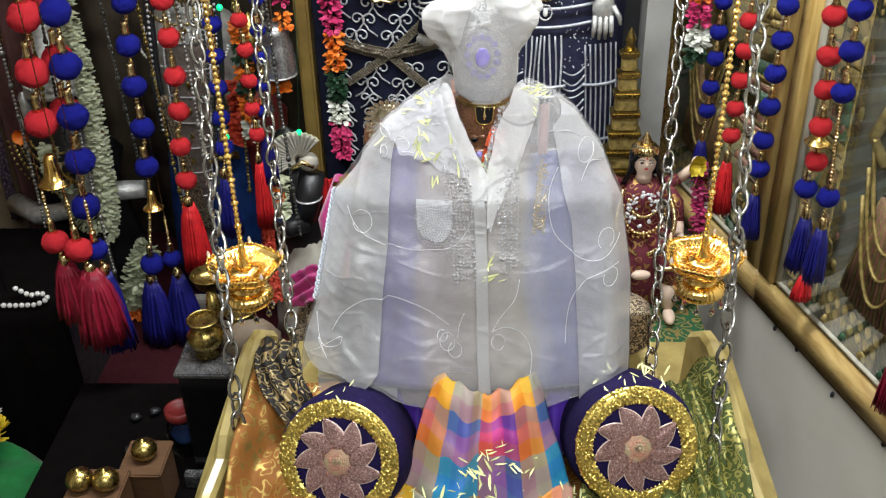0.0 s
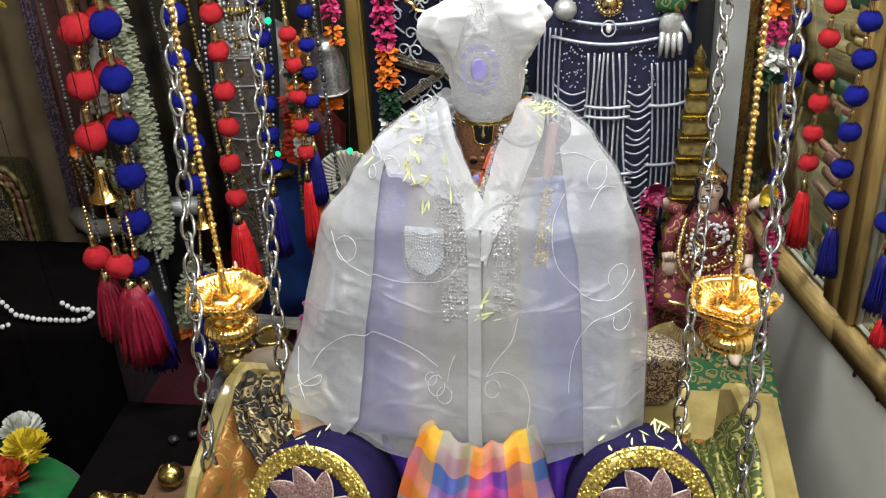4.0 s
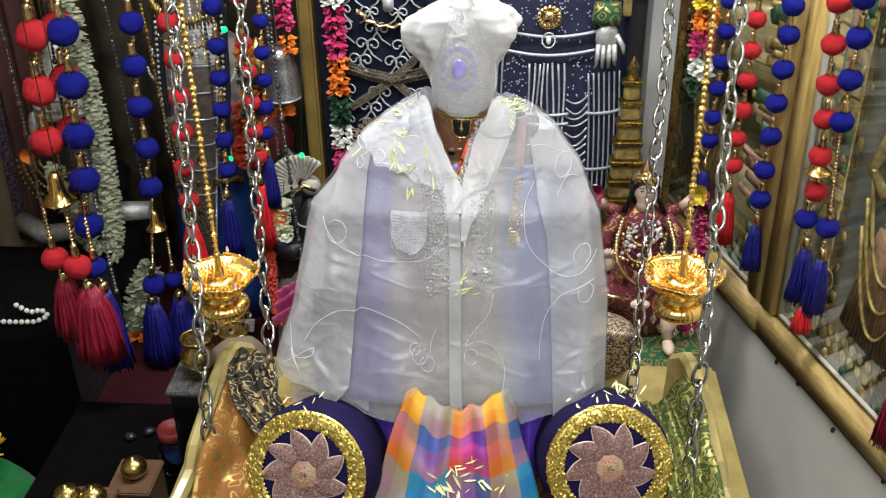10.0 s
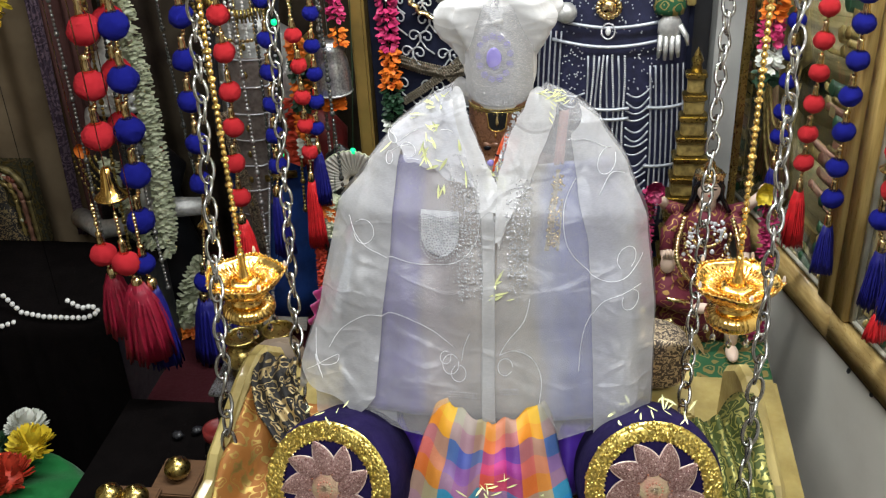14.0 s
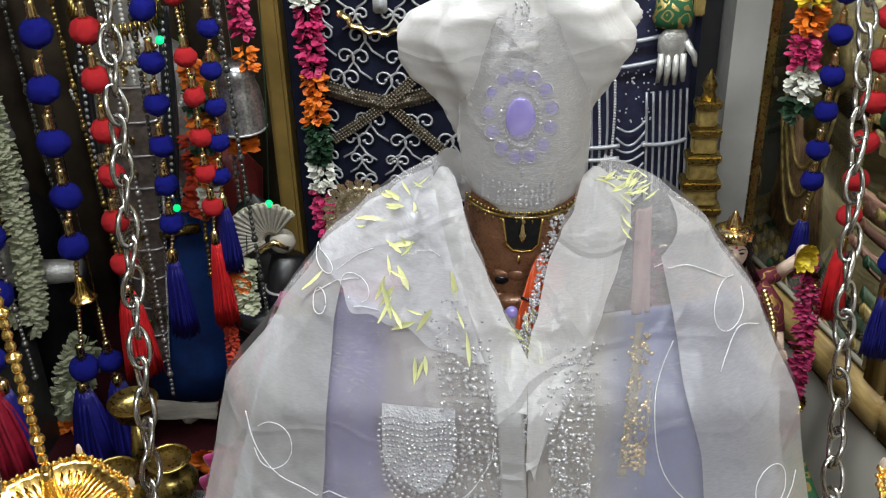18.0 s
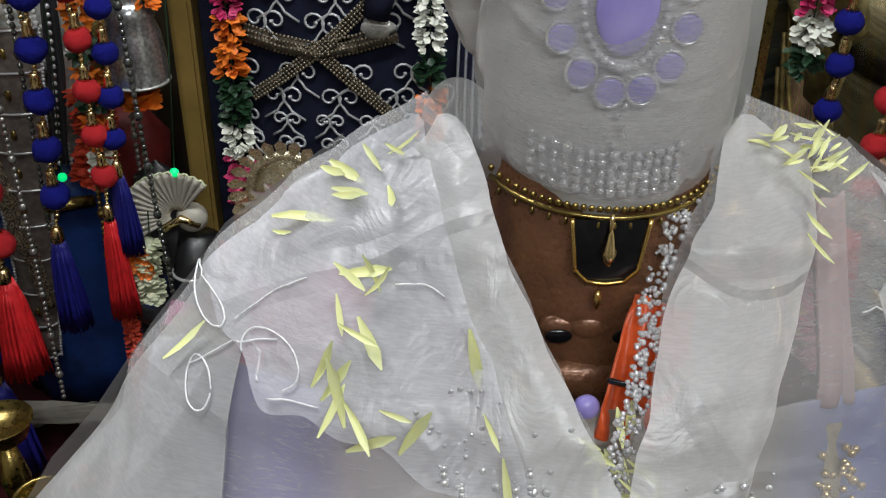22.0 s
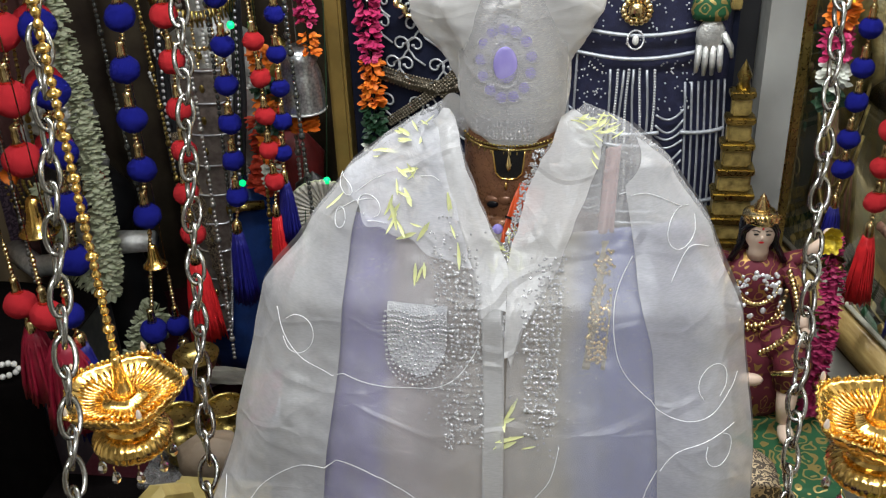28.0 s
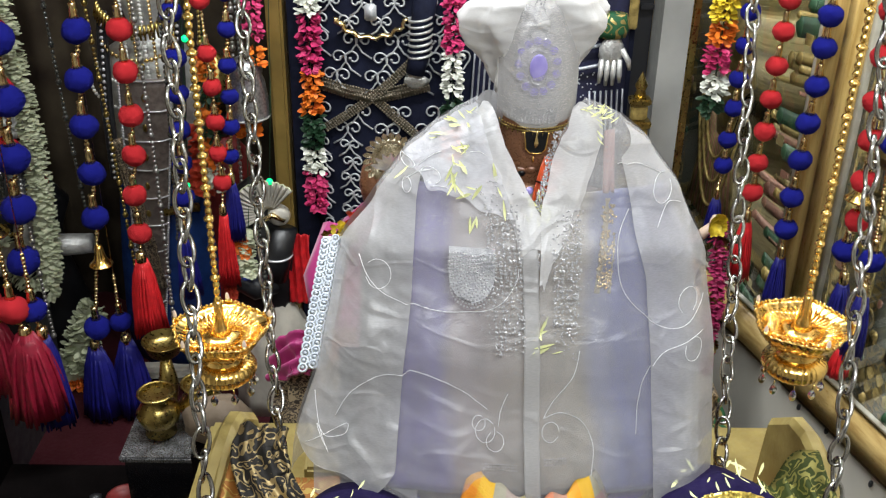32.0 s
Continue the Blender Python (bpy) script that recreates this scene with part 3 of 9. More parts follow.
def root(name, loc, label, category, group="", kind=""):
    ob = new(name)
    ob.empty_display_size = 0.02
    ob.matrix_basis = Matrix.Translation(loc)
    return tagged(ob, label, category, group, kind)


def thing(name, mesh, material, label, category, group="", kind="", smooth=True):
    return tagged(new(name, mesh.data(name, material, smooth)), label, category, group, kind)


def part(name, mesh, material, parent, label="", smooth=True):
    """One mesh, built in world places, as a part of a thing or of a part. A ready mesh datablock is taken as it is."""
    if isinstance(mesh, Mesh):
        top = parent
        while top.parent:
            top = top.parent
        shift = top.matrix_basis.inverted()
        mesh.v = [tuple(shift @ Vector(p)) for p in mesh.v]
        mesh = mesh.data(name, material, smooth)
    ob = new(name, mesh)
    ob.parent = parent
    return tagged(ob, label) if label else ob


def placed(name, data, parent, world):
    """A part that shares a ready mesh, set at a world pose."""
    ob = new(name, data)
    ob.parent = parent
    top = parent
    while top.parent:
        top = top.parent
    ob.matrix_basis = top.matrix_basis.inverted() @ world
    return ob


def arc(c, r, a0, a1, n, axis="y", rz=None):
    """Points on an arc in the plane across the axis."""
    out = []
    for i in range(n + 1):
        a = radians(a0 + (a1 - a0) * i / n)
        p, q = math.cos(a) * r, math.sin(a) * (rz or r)
        out.append((c[0] + p, c[1], c[2] + q) if axis == "y" else (c[0] + p, c[1] + q, c[2]))
    return out


rnd = random.Random(7)

# ---- structure ----
def slab(name, lo, hi, material, label, category):
    return thing(name, Mesh().box(lo, hi), material, label, category, kind="structure", smooth=False)


slab("floor", (-2.3, -1.8, FLOOR - 0.1), (2.6, 3.2, FLOOR), M_FLOOR, "dark polished stone floor of the shrine room", "floor")
slab("ceiling", (-2.3, -1.8, CEIL), (2.6, 3.2, CEIL + 0.1), M_CEIL, "plain white painted ceiling", "ceiling")
slab("wall_north", (-2.2, 2.9, FLOOR), (1.0, 3.0, CEIL), M_WALL, "dim painted back wall behind the idols", "wall")
slab("wall_west", (-2.1, -1.7, FLOOR), (-2.0, 2.9, CEIL), M_WALL, "plain painted side wall", "wall")
slab("wall_south", (-2.0, -1.7, FLOOR), (2.2, -1.6, CEIL), M_WALL, "plain painted wall opposite the shrine", "wall")
WN = Vector((-0.958, -0.287, 0))


def wallpos(y, off=0.0):
    """A point on the slanted side wall at depth y, off metres in front of it."""
    return Vector((0.713 + (1.99 - y) * 0.30, y, 0)) + WN * off


def along(y0, y1, z0, z1, o0, o1, bevel=0.0):
    """A block along the slanted wall between depths, heights and distances in front of it."""
    a, b = wallpos(y0), wallpos(y1)
    n = (b - a).length
    x = (b - a).normalized()
    m = Matrix(((x.x, WN.x, 0, a.x), (x.y, WN.y, 0, a.y), (0, 0, 1, 0), (0, 0, 0, 1)))
    return Mesh().box((0, o0, z0), (n, o1, z1), bevel, m)


thing("wall_east", along(-1.75, 2.9, FLOOR, CEIL, -0.1, 0), M_WALL, "off-white painted wall with soft smudges", "wall", kind="structure", smooth=False)

# ---- framed gilt pictures on the side wall ----
FB, FT = 0.275, 1.75


def framed_picture(y0, y1, label, seed):
    """A framed picture under glass, y0 the near and y1 the far end."""
    r = random.Random(seed)
    top = root("framed_picture", wallpos((y0 + y1) / 2) + Vector((0, 0, FB)), label, "picture", "framed pictures on the wall")
    wr = 0.056
    part("frame_rail", along(y0, y1, FB, FB + 0.078, 0.001, 0.030, 0.006), M_WOODH, top, "varnished wooden bottom rail")
    part("frame_rail", along(y0, y1, FT - 0.085, FT, 0.001, 0.030, 0.006), M_WOODH, top)
    for a, b in ((y0, y0 + wr), (y1 - wr, y1)):
        part("frame_stile", along(a, b, FB + 0.080, FT - 0.087, 0.001, 0.030, 0.006), M_WOOD, top, "varnished wooden stile with dark grain")
    for a, b in ((y0 + wr, y0 + wr + 0.018), (y1 - wr - 0.018, y1 - wr)):
        part("beading", along(a, b, FB + 0.088, FT - 0.088, 0.002, 0.020, 0.003), M_BEADING, top, "thin pale silver beading")
    part("beading", along(y0 + wr, y1 - wr, FB + 0.086, FB + 0.10, 0.002, 0.019, 0.003), M_BEADING, top)
    part("frame_lip", along(y0, y1, FB - 0.010, FB - 0.001, 0.001, 0.022, 0.002), M_WOODDARK, top, "dark outer lip of the frame")
    part("picture_ground", along(y0 + wr, y1 - wr, FB + 0.087, FT - 0.087, 0.001, 0.004), M_RELIEFDARK, top, "dark olive picture ground", smooth=False)
    ya, yb = y0 + wr + 0.02, y1 - wr - 0.02

    def at(s, z, off):
        return wallpos(ya + (yb - ya) * s, off) + Vector((0, 0, z))

    def piece(name, pts, rad, material, seg=6):
        return part(name, Mesh().tube(pts, rad, seg, flat=0.7), material, top)

    zb = FB + 0.12

    def bar(name, s0, s1, z0, z1, o, material, bevel=0.0015):
        w = yb - ya
        part(name, along(ya + w * s0, ya + w * s1, z0, z1, 0.0042, 0.0042 + o, bevel), material, top, smooth=False)

    # carved side columns: rows of small gilt, cream and green blocks between turned shafts
    for s0, s1 in ((0.02, 0.20), (0.80, 0.98)):
        for k in range(30):
            for c in range(3):
                w = (s1 - s0) / 3
                z = zb + 0.012 + k * 0.031
                bar("relief_block", s0 + c * w + 0.006, s0 + (c + 1) * w - 0.006, z + r.uniform(0, 0.003), z + r.uniform(0.022, 0.029), r.uniform(0.004, 0.009), r.choice((M_RELIEF, M_RELIEF, M_RELIEFPALE, M_RELIEFB, M_RELIEFROSE, M_RELIEFGREEN)))
        for s in (s0, s1):
            piece("gilt_pillar", [at(s, zb + 0.01 + i * 0.016, 0.006) for i in range(58)], [0.0055 + 0.0018 * math.sin(i * 2.1) for i in range(58)], M_RELIEF, 6)
    for i in range(90):
        s = r.choice((r.uniform(0.03, 0.27), r.uniform(0.73, 0.97)))
        part("gilt_boss", Mesh().ball(at(s, zb + r.uniform(0.02, 0.82), 0.009), r.uniform(0.006, 0.015), (1, 0.5, r.uniform(0.8, 1.6)), 7, 5, 0.35), r.choice((M_RELIEF, M_RELIEFB, M_RELIEF, M_RELIEFROSE, M_RELIEFGREEN)), top)
    # dark niche, beaded arch and leafy spandrels
    niche = [(0.5 + 0.25 * math.cos(math.pi * i / 20), zb + 0.66 + 0.24 * math.sin(math.pi * i / 20)) for i in range(21)] + [(0.25, zb + 0.12), (0.75, zb + 0.12)]
    nm = Mesh()
    nm.add([at(s, z, 0.0062) for s, z in niche], [tuple(range(len(niche)))])
    part("dark_niche", nm, M_NICHE, top, "dark green niche behind the figure", smooth=False)
    for k in range(3):
        m = Mesh()
        n = 54 - 4 * k
        for i in range(n):
            w = math.pi * i / (n - 1)
            m.ball(at(0.5 + (0.36 - 0.05 * k) * math.cos(w), zb + 0.66 + (0.36 - 0.05 * k) * math.sin(w), 0.008), 0.0085 - 0.001 * k, (1, 0.6, 1), 6, 4)
        part("beaded_arch", m, M_RELIEF if k % 2 == 0 else M_RELIEFB, top)
    for i in range(120):
        s, z = r.uniform(0.03, 0.97), zb + r.uniform(0.80, 1.12)
        if (s - 0.5) ** 2 + (z - zb - 0.66) ** 2 > 0.385 ** 2:
            part("gilt_leaf", Mesh().petal(at(s, z, 0.005), (r.uniform(-0.4, 0.4), r.uniform(-1, 1), r.uniform(-1, 1)), WN, r.uniform(0.02, 0.045), r.uniform(0.010, 0.018), 0.15), M_RELIEF if i % 3 else M_RELIEFB, top)
    for side in (-1, 1):
        for q in range(3):
            cs, cz = 0.5 + side * (0.29 + 0.03 * q), zb + 0.12 + 0.17 * q
            piece("gilt_scroll", [at(cs + side * 0.05 * math.cos(j * 0.5) * (1 - j / 16), cz + 0.05 * math.sin(j * 0.5) * (1 - j / 16) + 0.004 * j, 0.007) for j in range(15)], [0.005 - 0.0002 * j for j in range(15)], M_RELIEF, 5)
    # the embossed figure with a pleated skirt
    body = Mesh()
    body.lathe([(0.040, 0.30), (0.052, 0.36), (0.042, 0.42), (0.060, 0.50), (0.066, 0.54), (0.030, 0.575), (0.022, 0.585), (0.036, 0.61), (0.040, 0.64), (0.034, 0.68), (0.045, 0.69), (0.030, 0.73), (0.020, 0.78), (0, 0.81)], at(0.5, zb, 0.006), 20, lambda a_, i_: 1 + 0.05 * math.sin(a_ * 9 + i_), squash=(0.4, 1))
    for side in (-1, 1):
        body.tube([at(0.5 + side * 0.09, zb + 0.54, 0.014), at(0.5 + side * 0.17, zb + 0.44, 0.014), at(0.5 + side * 0.08, zb + 0.40, 0.02)], [0.016, 0.014, 0.010], 8)
    part("gilt_figure", body, M_RELIEFB, top, "embossed gilt figure under an arch")
    for i in range(19):
        q = (i - 9) / 9
        piece("skirt_pleat", [at(0.5 + q * 0.07, zb + 0.34, 0.016), at(0.5 + q * 0.13, zb + 0.22, 0.014), at(0.5 + q * 0.17, zb + 0.08 + 0.02 * q * q, 0.012)], [0.005, 0.0075, 0.009], M_RELIEFROSE if i % 2 else M_RELIEFB, 6)
    for k in range(3):
        piece("gilt_swag", [at(0.5 + 0.15 * q, zb + 0.12 + 0.06 * k + 0.05 * q * q * 4, 0.022) for q in [(j - 8) / 8 for j in range(17)]], 0.0045, M_RELIEF, 5)
    for i in range(26):
        s = 0.24 + 0.52 * (i % 13) / 12
        part("gilt_lotus", Mesh().petal(at(s, zb + 0.012 + 0.03 * (i // 13), 0.006), (0.05 * math.sin(i), 0, 1), WN, 0.026, 0.020, 0.1), M_RELIEF, top)
    for i in range(9):
        part("gilt_base_tile", Mesh().ball(at(0.06 + i * 0.11, zb - 0.006, 0.005), 0.015, (1.2, 0.4, 0.9), 7, 5, 0.3), M_RELIEFGREEN if i % 2 else M_RELIEF, top)
    pane = part("glass_pane", along(y0 + wr, y1 - wr, FB + 0.087, FT - 0.087, 0.013, 0.015), M_GLASS, top, "clear glass pane")
    pane.visible_shadow = False
    return top


framed_picture(2.022, 2.70, "wood-framed gilt relief picture under glass on the wall", 3)
framed_picture(1.29, 2.019, "wood-framed gilt relief of a figure with green base under glass", 5)
for k, y in enumerate((1.86, 1.95, 1.72, 1.55, 1.42)):
    p = wallpos(y, 0.004)
    thing("wall_nail", Mesh().ball((p.x, p.y, 0.245 - 0.008 * (k % 3)), 0.005, (1, 1, 1.6), 6, 5), M_DARKGREY, "small dark nail head in the wall under the frame", "nail", "nails under the frame")

# ---- platforms ----
def sheet(name, fn, nu, nv, thick, material, label, category, parent=None, uv=None, kind=""):
    m = Mesh().grid(fn, nu, nv, thick, uv)
    return part(name, m, material, parent, label) if parent else thing(name, m, material, label, category, kind=kind)


def draped_block(name, lo, hi, drop, material, under, label, category, fringe=None):
    """A block under a cloth that hangs over its front in soft folds."""
    top = root(name, ((lo[0] + hi[0]) / 2, (lo[1] + hi[1]) / 2, lo[2]), label, category, kind="structure")
    part("plinth", Mesh().box((lo[0] + 0.012, lo[1] + 0.012, lo[2]), (hi[0] - 0.012, hi[1], hi[2] - 0.004), 0.004), under, top, smooth=False)

    def cloth(u, v):
        x = lo[0] + (hi[0] - lo[0]) * u
        w = 0.006 * math.sin(u * 41) + 0.004 * math.sin(u * 97 + 1)
        run = (hi[1] - lo[1]) + drop
        d = v * run
        if d < hi[1] - lo[1]:
            return (x, hi[1] - d, hi[2] + 0.003 + 0.002 * noise.noise(Vector((x * 14, d * 14, 0))))
        k = d - (hi[1] - lo[1])
        return (x + 0.3 * w * k / drop, lo[1] - 0.004 - abs(w) * min(1, k / 0.05), hi[2] + 0.002 - k)

    part("cloth", Mesh().grid(cloth, 60, 30, 0.002), material, top)
    if fringe:
        m = Mesh()
        for i in range(90):
            x, y, z = cloth((i + 0.5) / 90, 1.0)
            m.ball((x, y - 0.002, z - 0.005), 0.0042, (1, 1, 1.4), 6, 4)
        part("beaded_fringe", m, fringe, top, "gold beaded fringe")
    return top


draped_block("altar_step", (-1.95, 2.0, FLOOR), (0.10, 2.88, -0.05), 0.30, M_MAROON, M_BLACKMATT, "altar step under a dark maroon cloth", "altar")
draped_block("green_altar", (0.02, 1.80, FLOOR), (0.545, 2.33, 0.262), 0.06, M_BROGREEN, M_DARKGREY, "small altar under a green and gold brocade cloth with fringe", "altar", M_OLDBRASS)
slab("black_table", (-0.97, 1.30, FLOOR), (-0.36, 1.95, 0.06), M_BLACKMATT, "low side table under a plain black drape", "table")

# grey jamb between the back panel and the wall, with a gilt strip
slab("door_jamb", (0.415, 2.30, FLOOR), (0.475, 2.40, 1.9), M_GREY, "grey painted door jamb", "jamb")
slab("door_1", (0.33, 2.405, FLOOR), (0.415, 2.43, 1.9), M_DARKGREY, "dark cabinet door edge beside the panel", "door")
for z in (0.52, 0.74, 0.96):
    thing("hinge", Mesh().box((0.385, 2.392, z), (0.414, 2.404, z + 0.012), 0.002), M_DARKGREY, "small grey hinge on the dark door", "hinge", "hinges on the door", smooth=False)
thing("trim", Mesh().box((0.479, 2.315, FLOOR), (0.497, 2.345, 1.9), 0.004), M_OLDBRASS, "thin dull gilt strip beside the jamb", "trim", kind="structure", smooth=False)

# ---- swing ----
CX = 0.037
swing = root("swing", (CX, 1.0, 0.74), "yellow painted wooden swing seat hung on four steel chains", "swing")
part("seat_board", Mesh().box((-0.335, 0.79, 0.712), (0.405, 1.24, 0.742), 0.006), M_YELLOW, swing)


def arm_panel(side):
    """A side board with a stepped, chamfered top edge, leaning outward."""
    prof = [(0.775, 0.776), (0.770, 0.842), (0.785, 0.858), (0.845, 0.872), (0.862, 0.893), (0.945, 0.936), (0.972, 0.945), (0.995, 0.943), (1.03, 0.915), (1.04, 0.776)]
    m = Mesh()
    outs = []
    for off in (0.0, 0.005, 0.014, 0.019):
        inset = 0.005 if off in (0.0, 0.019) else 0.0
        ring = []
        for y, z in prof:
            taper = (0.975 - y) * 0.16
            x = CX + side * (0.261 + (0.008 if side < 0 else 0.0) + taper + off)
            ring.append((x, y + (inset if y < 0.9 else -inset), z - inset * (z > 0.78)))
        outs.append(ring)
    outs = [[(0.06 + (x - 0.06) * 1.07, 0.2 + (y - 0.2) * 1.07, max(0.7425, 1.55 + (z - 1.55) * 1.07)) for x, y, z in ring] for ring in outs]
    n = len(prof)
    verts = [p for ring in outs for p in ring]
    faces = [tuple(range(n)), tuple(3 * n + i for i in reversed(range(n)))]
    for k in range(3):
        for i in range(n):
            j = (i + 1) % n
            faces.append((k * n + i, k * n + j, (k + 1) * n + j, (k + 1) * n + i))
    m.add(verts, faces)
    return m


for s in (-1, 1):
    part("arm_panel", arm_panel(s), M_YELLOW, swing, "yellow painted side board with stepped chamfered top", smooth=False)

# chains
LINK = Mesh().tube([(0.0074 * math.cos(a), 0.0012 * math.sin(2 * a), 0.0150 * math.sin(a) + 0.0) for a in [2 * math.pi * i / 18 for i in range(18)]], 0.0022, 6, closed=True).data("link", M_STEEL)


def chain(a, b, pitch, label):
    a, b = Vector(a), Vector(b)
    d = b - a
    n = int(d.length / pitch)
    top = root("swing_chain", a, label, "chain", "chains of the swing")
    q = d.to_track_quat("Z", "Y").to_matrix().to_4x4()
    for i in range(n):
        m = Matrix.Translation(a + d * ((i + 0.5) / n)) @ q @ pose(0, 0, 0, rnd.uniform(-9, 9), rnd.uniform(-9, 9), 30 + (90 if i % 2 else 0) + 14 * math.sin(i * 0.7) + rnd.uniform(-20, 20))
        placed("link", LINK, top, m)
    e = b + d.normalized() * 0.01
    part("hook", Mesh().tube([e, e + Vector((0, 0, 0.05)), Vector((e.x, e.y, CEIL))], 0.003, 6), M_STEEL, top)
    return top


chain((-0.254, 0.868, 0.775), (-0.310, 1.185, 1.48), 0.0220, "twisted steel chain at the front corner of the swing")
chain((0.302, 0.862, 0.775), (0.352, 1.16, 1.48), 0.0220, "twisted steel chain at the front corner of the swing")
chain((-0.205, 1.00, 0.775), (-0.290, 1.406, 1.48), 0.0220, "twisted steel chain at the back corner of the swing")
chain((0.258, 1.06, 0.775), (0.336, 1.54, 1.48), 0.0220, "twisted steel chain at the back corner of the swing")

# ---- cloths on the swing ----
def fold(x, y, s, a):
    return a * noise.noise(Vector((x * s, y * s, 3.3)))


sheet("seat_cloth", lambda u, v: (-0.27 + 0.59 * u, 0.78 + 0.32 * v, 0.766 + 0.006 + fold(u * 5, v * 4, 1.5, 0.005)), 40, 30, 0.003, M_BROORANGE, "orange and gold brocade cloth spread over the swing seat", "cloth")


def side_drape(side, u, v):
    """A cloth slumped from the back of the arm board to the front of the seat, beside the bolster."""
    y = 0.80 + 0.26 * v
    hill = 0.785 + 0.150 * v ** 0.8
    x_in = CX + side * (0.10 + 0.05 * v)
    x_out = CX + side * (0.282 + 0.028 * (1 - v))
    x = x_in + (x_out - x_in) * u
    z = 0.79 + (hill - 0.785) * (0.15 + 0.74 * u ** 1.6) + 0.010 * math.sin(u * 13 + v * 4) + fold(u * 6, v * 5, 1.7, 0.014)
    return (x, y + 0.012 * math.sin(u * 9), z)


sheet("folded_drape", lambda u, v: side_drape(-1, u, v * 0.72), 40, 26, 0.003, M_BROORANGE, "orange gold brocade drape bunched beside the bolster", "drape")
sheet("folded_drape", lambda u, v: side_drape(1, u, v * 0.75), 40, 26, 0.003, M_BROOLIVE, "olive green and gold brocade drape bunched beside the bolster", "drape")


def strip(name, pts, width, material, label, category, wave=0.006, side=(0, -0.4, 0.9), thick=0.003):
    """A folded band of cloth along a run of points."""
    pts = [Vector(p) for p in pts]

    def fn(u, v):
        k = v * (len(pts) - 1)
        i = min(int(k), len(pts) - 2)
        p = pts[i].lerp(pts[i + 1], k - i)
        t = (pts[i + 1] - pts[i]).normalized()
        s = t.cross(Vector(side)).normalized()
        n = s.cross(t)
        return p + s * ((u - 0.5) * width) + n * (wave * math.sin(u * 17 + v * 6) + wave * noise.noise(Vector((u * 4, v * 7, width * 90))))

    return thing(name, Mesh().grid(fn, 22, 36, thick), material, label, category)


strip("brocade_scarf", [(-0.222, 1.01, 0.915), (-0.226, 0.985, 0.905), (-0.215, 0.96, 0.885), (-0.195, 0.94, 0.865), (-0.180, 0.93, 0.850)], 0.05, M_BROBLACK, "black and gold brocade scarf end fallen in folds", "scarf", 0.004)
strip("olive_sash", [(0.282, 0.97, 0.885), (0.288, 0.92, 0.86), (0.292, 0.87, 0.83), (0.292, 0.82, 0.80)], 0.06, M_BROOLIVE, "olive gold sash along the side board", "sash", 0.008)

# back cushion in brocade, seen past both sides of the idol
cush = root("back_cushion", (CX, 1.2, 0.745), "brocade covered back cushion behind the idol", "cushion")


def cushion(u, v):
    a = 2 * math.pi * u
    r = abs(math.sin(a)) ** 0.35 * (1 if math.sin(a) >= 0 else -1)
    c = abs(math.cos(a)) ** 0.35 * (1 if math.cos(a) >= 0 else -1)
    k = math.sin(math.pi * min(1, max(0, v))) ** 0.25
    return (CX - 0.235 + 0.475 * v, 1.17 + c * 0.045 * k + fold(u * 7, v * 8, 1, 0.008), 0.775 + r * 0.055 * k + 0.02 * noise.noise(Vector((v * 9, u * 3, 0))) + 0.052)


part("cover", Mesh().grid(lambda u, v: cushion(u, v), 28, 60), M_BROCREAM, cush, "cream and black floral brocade cover")
part("base_board", Mesh().box((CX - 0.24, 1.115, 0.744), (CX + 0.245, 1.235, 0.770), 0.004), M_YELLOW, cush, smooth=False)

